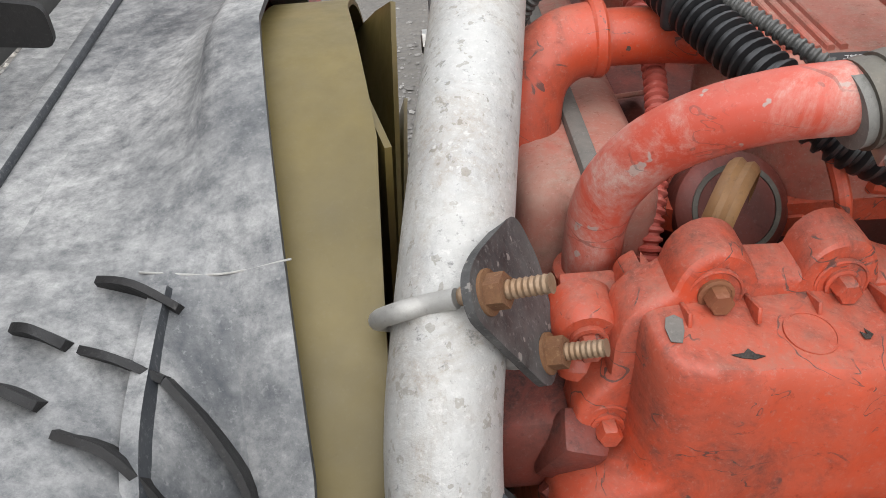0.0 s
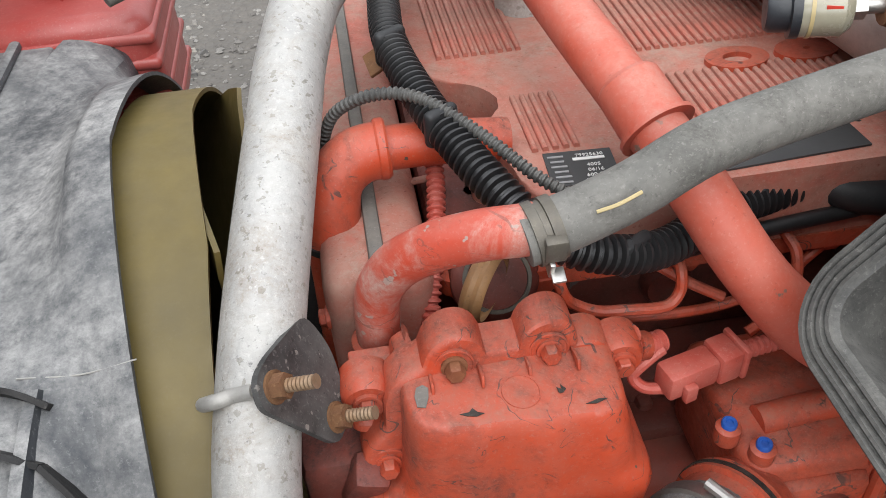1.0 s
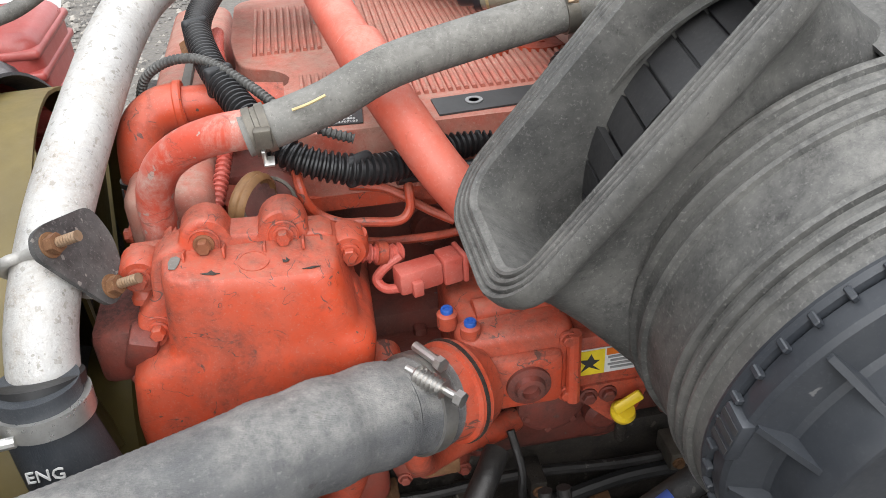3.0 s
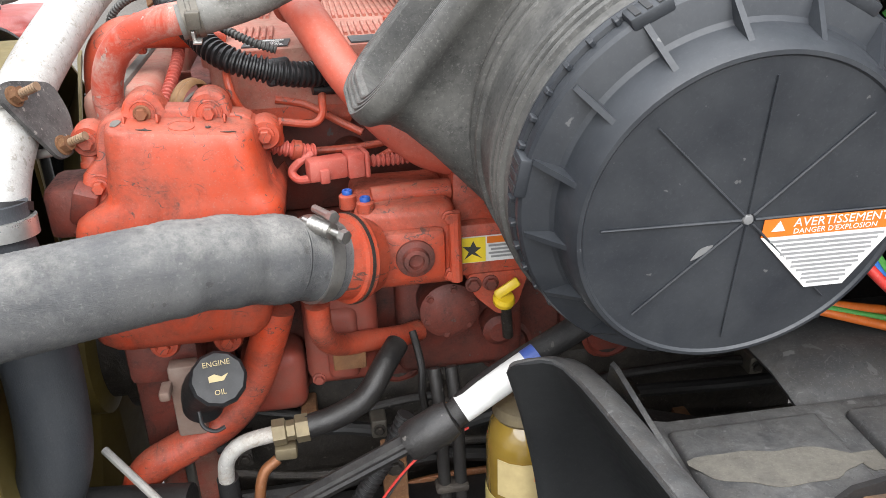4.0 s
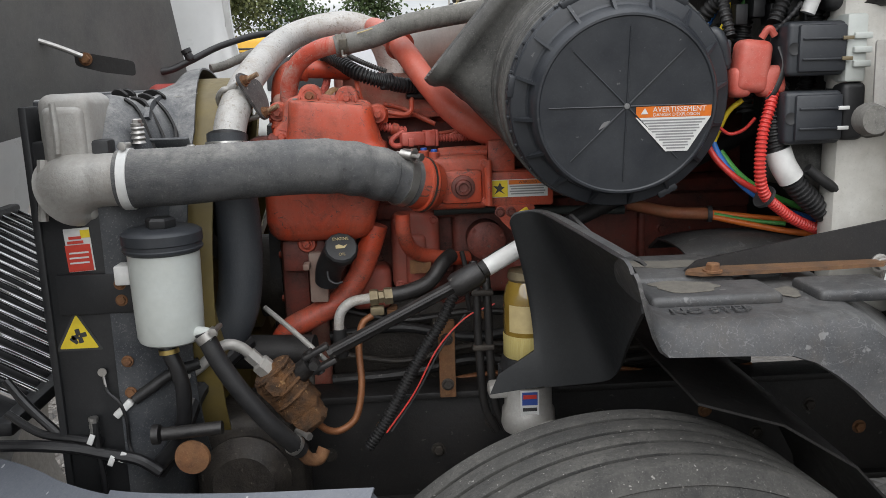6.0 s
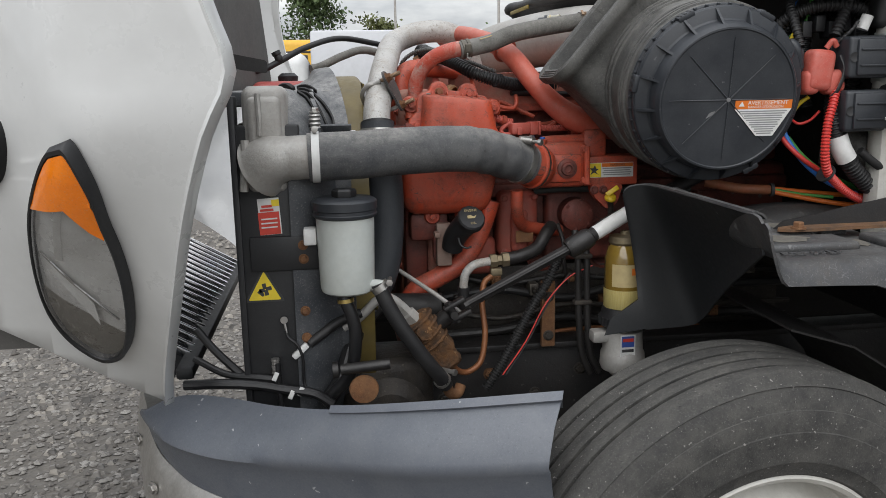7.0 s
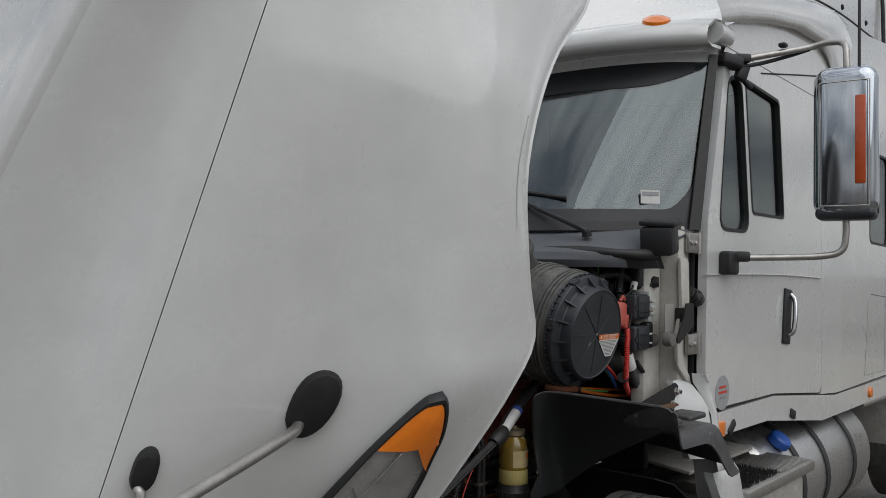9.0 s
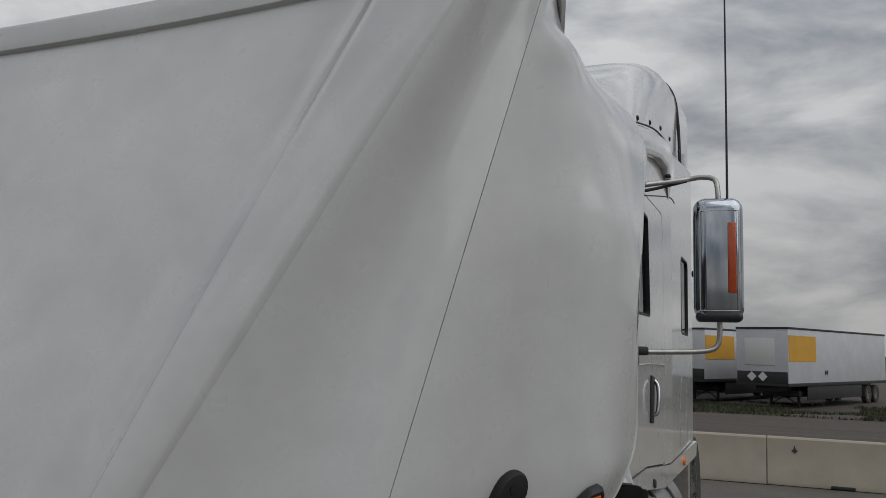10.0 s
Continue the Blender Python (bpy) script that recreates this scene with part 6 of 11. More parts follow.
def rib_mesh(length):
    """A low rounded rib along y, from its own corner."""
    bm = bmesh.new()
    pr = [(-0.0029, -0.002), (-0.0025, 0.0034), (-0.0014, 0.0044), (0.0014, 0.0044), (0.0025, 0.0034), (0.0029, -0.002)]
    a = [bm.verts.new((x, 0, z)) for x, z in pr]
    b = [bm.verts.new((x, length, z)) for x, z in pr]
    for i in range(5):
        bm.faces.new((a[i], a[i + 1], b[i + 1], b[i]))
    bm.faces.new(a)
    bm.faces.new(b[::-1])
    return bm


GASKET = surface("grey_gasket_edge", (0.15, 0.14, 0.125), (0.10, 0.095, 0.085), 0.7, 0.1, 90, 20, 0.2, 0.0008, 0.5, (0.25, 0.22, 0.19))
build_engine_core()


def build_side_housing():
    rows = []
    prof = [  # z, x0, x1, front y
        (1.205, 0.175, 0.335, 0.33), (1.212, 0.160, 0.348, 0.310), (1.228, 0.148, 0.360, 0.298), (1.25, 0.144, 0.366, 0.292), (1.33, 0.145, 0.385, 0.289), (1.375, 0.152, 0.393, 0.290), (1.385, 0.156, 0.394, 0.291),
        (1.396, 0.170, 0.390, 0.2925), (1.404, 0.186, 0.382, 0.294), (1.412, 0.194, 0.378, 0.2945), (1.43, 0.197, 0.376, 0.295), (1.455, 0.200, 0.371, 0.2965), (1.472, 0.201, 0.369, 0.2985), (1.483, 0.2025, 0.367, 0.3005), (1.4868, 0.2045, 0.365, 0.303), (1.488, 0.2055, 0.364, 0.308), (1.490, 0.208, 0.361, 0.328), (1.4925, 0.211, 0.359, 0.352), (1.493, 0.213, 0.357, 0.365)]
    for z, x0, x1, y in prof:
        r = 0.014
        w = 0.0035 if 1.24 < z < 1.48 else 0.001
        bk = 0.45 if z < 1.40 else 0.394
        loop = [(x0 - 0.004, bk), (x0 - 0.003, bk - 0.012), (x0, y + r * 2.0), (x0 + r * 0.25, y + r * 0.9), (x0 + r * 0.8, y + r * 0.25), (x0 + r * 1.9, y)]
        loop += [(x0 + (x1 - x0) * t, y - w * (1 if t in (0.3, 0.62) else -0.3)) for t in (0.2, 0.3, 0.38, 0.5, 0.62, 0.7, 0.82)]
        loop += [(x1 - r * 1.9, y), (x1 - r * 0.8, y + r * 0.25), (x1 - r * 0.25, y + r * 0.9), (x1, y + r * 2.0), (x1 + 0.003, bk - 0.012), (x1 + 0.004, bk)]
        # the ridge falls a little towards the cab
        fall = 0.10 * max(0.0, min(1.0, (z - 1.42) / 0.06))
        rows.append([(x, yy, z - fall * (x - 0.255)) for x, yy in loop])
    bm = sheet(rows)
    h = part("side_housing", bm, RED, engine, "bright red cast side housing", angle=42)
    # mounting flange with two round lugs on top and one on each side
    def flange_y(x, z):
        return 0.350 + 0.12 * (x - 0.243) + 0.15 * (z - 1.498)

    def hump(cx, cz, r):
        return [(cx + r * math.cos(radians(a)), cz + r * math.sin(radians(a))) for a in range(165, 0, -15)]
    line = [(0.178, 1.36), (0.178, 1.396), (0.169, 1.406), (0.165, 1.421), (0.168, 1.435), (0.177, 1.445), (0.186, 1.453), (0.188, 1.474), (0.193, 1.489), (0.202, 1.4965), (0.214, 1.500), (0.219, 1.502)]
    line += hump(0.2435, 1.500, 0.0235) + [(0.268, 1.502), (0.280, 1.5005), (0.292, 1.499)] + hump(0.317, 1.494, 0.0235)
    line += [(0.342, 1.489), (0.355, 1.487), (0.364, 1.481), (0.368, 1.468), (0.3695, 1.445), (0.374, 1.432), (0.381, 1.420), (0.386, 1.404), (0.387, 1.385), (0.387, 1.36)]
    mid = Vector((0.28, 1.43))
    rings = []
    for inset, back in ((0.0, 0.032), (0.0, 0.006), (0.0012, 0.0025), (0.004, 0.0004), (0.008, 0.0)):
        ring = []
        for x, z in line:
            d = (mid - Vector((x, z))).normalized() * inset
            ring.append((x + d.x, flange_y(x, z) + back, z + d.y))
        rings.append(ring)
    bm = sheet(rings, 0.0, True)
    bm.verts.ensure_lookup_table()
    bm.faces.new(bm.verts[-len(line):])
    part("flange", bm, RED, h, angle=32)
    for x, z, rusty in ((0.243, 1.4985, True), (0.317, 1.4915, False), (0.185, 1.420, False), (0.363, 1.413, False)):
        y = flange_y(x, z)
        part("spot_face", lathe([(0.0155, -0.002), (0.0155, 0.0008), (0.0142, 0.0012), (0.0135, 0.0004), (0, 0.0004)], (x, y, z), (0, -1, 0.08), 28), RED, h)
        part("bolt", hexbolt((x, y - 0.001, z), (0, -1, 0.08), 0.0075, 0.011), RUSTY_RED if rusty else RED, h)
        if z > 1.45:
            for dx in (-0.0185, 0.0185):
                part("web", block((0.0028, 0.022, 0.010), pose(x + dx, y - 0.008, z - 0.0055, -18, 0, 0), 0.0012), RED, h)
    # paint knocked off along the ridge and on the left shoulder
    def chip(pts, x, y, z, turn, mat):
        part("bare_patch", plate([(0.001 * px, 0.001 * py) for px, py in pts], 0.0005, pose(x, y, z, 8, 5.7, turn)), mat, h)
    chip([(-9, 1), (-4, -1), (3, -2), (9, 0), (4, 1.5), (1, 5), (-2, 2)], 0.249, 0.3105, 1.4893, 0, DARK_IRON)
    chip([(-8, 0), (0, -1.6), (10, 0.6), (3, 2), (-2, 1)], 0.340, 0.311, 1.4802, 8, DARK_IRON)
    chip([(-3, 0), (0, -1), (4, 1), (2, 6), (0.5, 2), (-2, 5)], 0.318, 0.322, 1.4838, 20, DARK_IRON)
    chip([(-4, -9), (2, -10), (5, -2), (6, 6), (2, 9), (-3, 7), (-5, 0)], 0.2155, 0.330, 1.4945, 0, GASKET)
    for x, y, z in ((0.176, 0.356, 1.469), (0.378, 0.366, 1.458), (0.165, 0.352, 1.30), (0.40, 0.36, 1.30), (0.36, 0.34, 1.205), (0.22, 0.34, 1.198), (0.30, 0.34, 1.196)):
        part("flange_lug", lathe([(0.021, -0.03), (0.020, -0.006), (0.017, 0.0), (0, 0.0)], (x, y - 0.004, z), (0, -1, 0), 24), RED, h)
        part("bolt", hexbolt((x, y - 0.006, z), (0, -1, 0), 0.0085, 0.009), RED, h)
    part("parting_boss", lathe([(0.015, -0.004), (0.0146, 0.0008), (0.0135, 0.0008), (0.0135, 0.0003), (0, 0.0003)], (0.288, 0.326, 1.4868), (0.1, -0.12, 0.99), 24), RED, h)


build_side_housing()


def clamp_ring(parent, at, direction, r, w=0.014, mat=None, label=""):
    c = part("clamp", lathe([(r, -w / 2), (r + 0.0022, -w / 2), (r + 0.0022, w / 2), (r, w / 2)], at, direction, 40), mat or STEEL, parent, label)
    d = Vector(direction).normalized()
    side = d.cross(Vector((0, 0, 1))).normalized() if abs(d.z) < 0.9 else Vector((0, -1, 0))
    up = side.cross(d)
    p = Vector(at) + up * (r + 0.007)
    part("clamp_screw", join(sweep([p - side * 0.016, p + side * 0.02], 0.005, 10, 2), lathe([(0, 0), (0.0075, 0), (0.0075, 0.008), (0, 0.009)], p + side * 0.018, side, 6)), STEEL, c)
    return c


def build_hoses():
    e = thing("radiator_pipe", "pitted silver aluminium coolant pipe with bent ends", "pipe", (0.09, 0.3, 1.35))
    part("tube", sweep([(0.089, 0.262, 1.355), (0.088, 0.278, 1.41), (0.091, 0.312, 1.458), (0.103, 0.37, 1.508), (0.116, 0.44, 1.545), (0.137, 0.56, 1.590), (0.152, 0.65, 1.615), (0.178, 0.73, 1.638), (0.235, 0.79, 1.660), (0.31, 0.810, 1.667), (0.375, 0.825, 1.640), (0.405, 0.84, 1.575), (0.41, 0.84, 1.53)], 0.0318, 32, 8), ALU, e)
    part("hose_stub", sweep([(0.089, 0.260, 1.435), (0.089, 0.255, 1.39), (0.095, 0.252, 1.33), (0.100, 0.252, 1.26), (0.096, 0.252, 1.16), (0.080, 0.252, 1.08), (0.035, 0.252, 1.0), (-0.03, 0.255, 0.93), (-0.10, 0.26, 0.88)], lambda s, i: 0.0375 + 0.0055 * min(1.0, max(0.0, s - 0.12) * 6), 28, 8), RIBBED, e, "black ribbed lower radiator hose")
    cl = clamp_ring(e, (0.0905, 0.2575, 1.409), (0.0, 0.12, 1), 0.0400, 0.020, BRIGHT, "bright steel band clamp")
    part("t_bolt", join(sweep([(0.075, 0.216, 1.410), (0.055, 0.214, 1.410), (0.030, 0.216, 1.408)], 0.0055, 10, 3), lathe([(0, 0), (0.011, 0), (0.011, 0.012), (0, 0.013)], (0.036, 0.2155, 1.4085), (-1, 0, 0), 16)), BRIGHT, cl)
    part("stripe", lathe([(0.0382, -0.004), (0.039, -0.004), (0.039, 0.006), (0.0382, 0.006)], (0.0885, 0.270, 1.425), (0, 0.4, 1), 32), RUBBER, e)
    text_mesh("marking", "ENG", 0.017, pose(0.088, 0.2125, 1.368, 82, 0, 0), LABEL_WHITE, e, 0.0008)
    br = thing("pipe_bracket", "black steel bracket plate with rusty U-bolt", "bracket", (0.14, 0.33, 1.5))
    # triangular plate in front of the tube, facing up and back
    ba, bb, bc = Vector((0.113, 0.328, 1.531)), Vector((0.147, 0.345, 1.468)), Vector((0.147, 0.407, 1.513))
    ux = (bb - ba).normalized()
    nz = (bb - ba).cross(bc - ba).normalized()
    if nz.y > 0:
        nz = -nz
    uy = nz.cross(ux).normalized()
    m = Matrix(((ux.x, uy.x, nz.x, ba.x), (ux.y, uy.y, nz.y, ba.y), (ux.z, uy.z, nz.z, ba.z), (0, 0, 0, 1)))
    w = (bc - ba)
    cx, cy = w.dot(ux), w.dot(uy)
    sg = 1 if cy > 0 else -1
    tri = [(-0.010, -0.019 * sg), (0.082, -0.020 * sg), (0.092, 0.012 * sg), (0.062, 0.052 * sg), (0.026, 0.066 * sg), (-0.012, 0.016 * sg), (-0.020, -0.002 * sg)]
    part("plate", plate(rounded(tri, 0.014), 0.005, m), SCUFFED, br, "scuffed black plate")
    for p, tip in ((ba, Vector((0.139, 0.318, 1.542))), (bb, Vector((0.173, 0.335, 1.479)))):
        d = (tip - p).normalized()
        part("u_bolt_end", sweep([p - d * 0.01, p + d * 0.040], lambda s, i: 0.0052 if i % 2 else 0.0046, 12, 3, step=0.0016), RUSTY_STEEL, br)
        part("nut", join(lathe([(0, 0), (0.012, 0), (0.012, 0.002), (0, 0.002)], p + d * 0.005, d, 20), lathe([(0, 0.002), (0.0095, 0.002), (0.0095, 0.011), (0, 0.011)], p + d * 0.005, d, 6)), RUST, br, "rusty nut")
    part("u_bolt", sweep([ba - nz * 0.012, ba - nz * 0.030, (0.072, 0.336, 1.516), (0.060, 0.352, 1.497), (0.068, 0.375, 1.472), (0.10, 0.375, 1.455), bb - nz * 0.02, bb], 0.0055, 12, 6), ALU_CAST, br)
    h = thing("charge_air_hose", "dusty grey silicone charge air hose with steel clamps", "hose", (0.2, 0.15, 1.3))
    part("hose", sweep([(-0.068, 0.098, 1.371), (-0.02, 0.099, 1.372), (0.04, 0.104, 1.373), (0.12, 0.122, 1.376), (0.22, 0.158, 1.376), (0.30, 0.195, 1.370), (0.36, 0.228, 1.355), (0.41, 0.256, 1.337), (0.443, 0.275, 1.324)], lambda s, i: 0.0505 + 0.0005 * (i % 2) + 0.0012 * math.sin(s * 60) * (s > 0.62) - 0.002 * (s > 0.9), 36, 10, step=0.0032), BIG_HOSE, h)
    clamp_ring(h, (-0.052, 0.0985, 1.3715), (1, 0.01, 0), 0.0515, 0.016, LABEL_WHITE, "pale steel band clamp")
    c = clamp_ring(h, (0.423, 0.264, 1.3325), (0.83, 0.5, -0.29), 0.0505, 0.016, STEEL, "spring-loaded band clamp")
    ax0, ax1 = Vector((0.420, 0.252, 1.386)), Vector((0.456, 0.213, 1.381))
    part("tension_spring", lathe([(0.0095 if i % 2 else 0.0068, 0.005 + 0.0026 * i) for i in range(14)], ax0, ax1 - ax0, 18), STEEL, c)
    part("spring_bolt", sweep([ax0 - (ax1 - ax0) * 0.12, ax0, ax1 + (ax1 - ax0) * 0.12], 0.004, 10, 3), STEEL, c)
    part("spring_nut", lathe([(0, 0), (0.008, 0), (0.008, 0.008), (0, 0.009)], ax1, ax1 - ax0, 6), STEEL, c)
    g = thing("heater_hose", "dusty grey rubber hose joined to a red elbow", "hose", (0.45, 0.4, 1.6))
    part("hose", sweep([(0.298, 0.368, 1.596), (0.33, 0.372, 1.602), (0.38, 0.382, 1.614), (0.44, 0.394, 1.636), (0.53, 0.405, 1.652), (0.60, 0.413, 1.662), (0.635, 0.418, 1.668)], 0.0208, 24, 8), GREY_HOSE, g)
    k = part("spring_clamp", lathe([(0.0212, -0.010), (0.0232, -0.010), (0.0232, -0.003), (0.0216, -0.0025), (0.0216, 0.002), (0.0232, 0.0025), (0.0232, 0.010), (0.0212, 0.010)], (0.313, 0.3698, 1.599), (1, 0.12, 0.19), 32), CLAMP, g, "tarnished spring clamp")
    part("clamp_bridge", block((0.016, 0.010, 0.020), pose(0.316, 0.349, 1.600, 10, 0, 0), 0.002), CLAMP, k)
    part("clamp_ear", join(block((0.004, 0.012, 0.016), pose(0.314, 0.353, 1.582, 20, 0, 0), 0.001), block((0.010, 0.012, 0.003), pose(0.318, 0.347, 1.577, 20, 0, 0), 0.001)), STEEL, k)
    part("spring_clamp", lathe([(0.0212, -0.006), (0.0232, -0.006), (0.0232, 0.006), (0.0212, 0.006)], (0.615, 0.415, 1.664), (1, 0.1, 0.14), 28), CLAMP, g)
    part("clamp_ear", join(block((0.006, 0.020, 0.003), pose(0.612, 0.398, 1.684, 35, 0, 0), 0.001), block((0.006, 0.003, 0.016), pose(0.618, 0.396, 1.678, 10, 0, 0), 0.001)), RUSTY_STEEL, g)
    part("paint_streak", sweep([(0.345, 0.356, 1.620), (0.36, 0.356, 1.624), (0.376, 0.359, 1.629)], 0.0014, 6), LABEL_CREAM, g, "smear of yellow paint marker")
    el = part("elbow", sweep([(0.192, 0.425, 1.42), (0.192, 0.424, 1.475), (0.196, 0.417, 1.52), (0.212, 0.404, 1.556), (0.238, 0.391, 1.580), (0.270, 0.380, 1.594), (0.300, 0.372, 1.600), (0.320, 0.371, 1.602)], 0.0185, 24, 8), RED_WORN, engine, "red elbow pipe with worn paint")
    part("elbow_collar", lathe([(0.024, -0.02), (0.024, 0.006), (0.0215, 0.008), (0.0185, 0.0085)], (0.192, 0.425, 1.455), (0, 0, 1), 28), RED, el)
    xo = part("crossover_pipe", sweep([(0.345, 0.99, 1.655), (0.357, 0.9, 1.662), (0.377, 0.75, 1.652), (0.400, 0.60, 1.630), (0.420, 0.50, 1.610), (0.447, 0.43, 1.575), (0.486, 0.387, 1.515), (0.533, 0.368, 1.462), (0.588, 0.366, 1.425), (0.66, 0.385, 1.405), (0.76, 0.41, 1.395)], lambda s, i: 0.0245 + 0.007 * max(0.0, min(1.0, (s - 0.62) * 6)), 24, 8, flat=1.0), RED_FADED, engine, "faded red crossover pipe")
    part("pipe_collar", lathe([(0.0245, -0.050), (0.0275, -0.046), (0.0285, -0.004), (0.0320, -0.003), (0.0320, 0.001), (0.027, 0.0015)], (0.431, 0.470, 1.598), (0.27, -0.85, -0.42), 32), RED_FADED, xo)
    # aluminium intake pipe into the filter housing
    ap = thing("intake_pipe", "dusty cast aluminium intake pipe with hose beads", "pipe", (0.6, 0.6, 1.6))
    part("tube", sweep([(0.45, 1.14, 1.59), (0.56, 0.98, 1.63), (0.66, 0.76, 1.645), (0.715, 0.56, 1.635), (0.75, 0.44, 1.60), (0.765, 0.37, 1.55)], 0.080, 40, 8), ALU_CAST, ap)
    part("bead", lathe([(0.079, -0.014), (0.086, -0.010), (0.086, 0.006), (0.079, 0.010)], (0.752, 0.43, 1.597), (0.2, -0.8, -0.55), 40), ALU_CAST, ap)
    part("stub", sweep([(0.640, 0.419, 1.669), (0.665, 0.44, 1.664), (0.70, 0.46, 1.655)], 0.0190, 20, 6), ALU_CAST, ap)
    s = thing("restriction_gauge", "small clear air restriction gauge with black cap", "gauge", (0.55, 0.5, 1.64))
    part("body", lathe([(0.0, 0), (0.021, 0), (0.023, 0.005), (0.023, 0.035), (0.017, 0.042), (0.006, 0.045), (0, 0.045)], (0.551, 0.517, 1.664), (0.93, -0.35, 0.05), 28), GAUGE, s, "clear plastic body")
    part("band", lathe([(0.0232, 0.010), (0.0236, 0.010), (0.0236, 0.013), (0.0232, 0.013)], (0.551, 0.517, 1.664), (0.93, -0.35, 0.05), 28), LABEL_CREAM, s)
    for dz, mt in ((0.006, LABEL_RED), (-0.001, LABEL_YELLOW), (-0.008, WIRE_BLUE)):
        part("scale_mark", block((0.012, 0.0012, 0.004), pose(0.568, 0.4885, 1.668 + dz, 0, 0, -20), 0), mt, s)
    part("cap", lathe([(0.0, -0.022), (0.017, -0.021), (0.019, -0.018), (0.019, -0.004), (0.024, -0.003), (0.024, 0.004), (0, 0.004)], (0.551, 0.517, 1.664), (0.93, -0.35, 0.05), 28), BLACK_LID, s)
    part("stem", sweep([(0.588, 0.506, 1.666), (0.60, 0.503, 1.666), (0.625, 0.498, 1.666)], 0.0065, 12), STEEL, s)
    part("nut", lathe([(0, 0), (0.011, 0), (0.011, 0.010), (0, 0.011)], (0.592, 0.505, 1.666), (0.97, -0.22, 0.02), 6), STEEL, s)
    part("boss", lathe([(0, 0), (0.016, 0), (0.018, 0.006), (0.018, 0.022), (0.022, 0.024), (0, 0.03)], (0.616, 0.500, 1.666), (0.97, -0.22, 0.02), 14), RUST, s, "rusty pipe boss")


BRIGHT = surface("bright_clamp_steel", (0.74, 0.73, 0.70), (0.58, 0.57, 0.54), 0.28, 0.8, 120, 30, 0.1, 0.0005, 0.2, (0.30, 0.26, 0.20))
RUSTY_STEEL = surface("rust_stained_steel", (0.36, 0.28, 0.20), (0.22, 0.13, 0.07), 0.55, 0.5, 150, 60, 0.2, 0.0005, 0.4, (0.30, 0.15, 0.06))
SCUFFED = surface("scuffed_bracket_steel", (0.022, 0.022, 0.023), (0.045, 0.044, 0.042), 0.5, 0.1, 120, 16, 0.25, 0.0008, 0.5, (0.20, 0.19, 0.18), 0.8, (0.22, 0.20, 0.18), 90, speck=0.9)
RIBBED = surface("ribbed_black_hose", (0.024, 0.029, 0.036), (0.042, 0.047, 0.054), 0.5, 0.0, 200, 8, 0.3, 0.0012, 0.3, (0.08, 0.08, 0.08), stretch=(4, 4, 0.6))
RED_WORN = surface("worn_red_paint", (0.55, 0.060, 0.026), (0.45, 0.050, 0.024), 0.4, 0.0, 90, 11, 0.12, 0.001, 0.35, (0.36, 0.16, 0.12), 0.9, (0.33, 0.25, 0.22), 60, 0.2, top_dust=0.6, grime=0.85, grime_col=(0.46, 0.33, 0.28), scratch=0.4)
CONDUIT = surface("black_loom_conduit", (0.007, 0.007, 0.008), (0.010, 0.010, 0.011), 0.36, 0.0, 130, 14, 0.08, 0.0004, 0.22, (0.045, 0.042, 0.040), speck=0.15)
CLAMP = surface("tarnished_clamp_steel", (0.16, 0.15, 0.13), (0.09, 0.08, 0.07), 0.5, 0.6, 140, 40, 0.2, 0.0006, 0.4, (0.22, 0.19, 0.14))
GAUGE = surface("hazy_clear_plastic", (0.34, 0.32, 0.24), (0.28, 0.26, 0.19), 0.25, 0.0, 60, 30, 0.0, coat=0.4)
build_hoses()


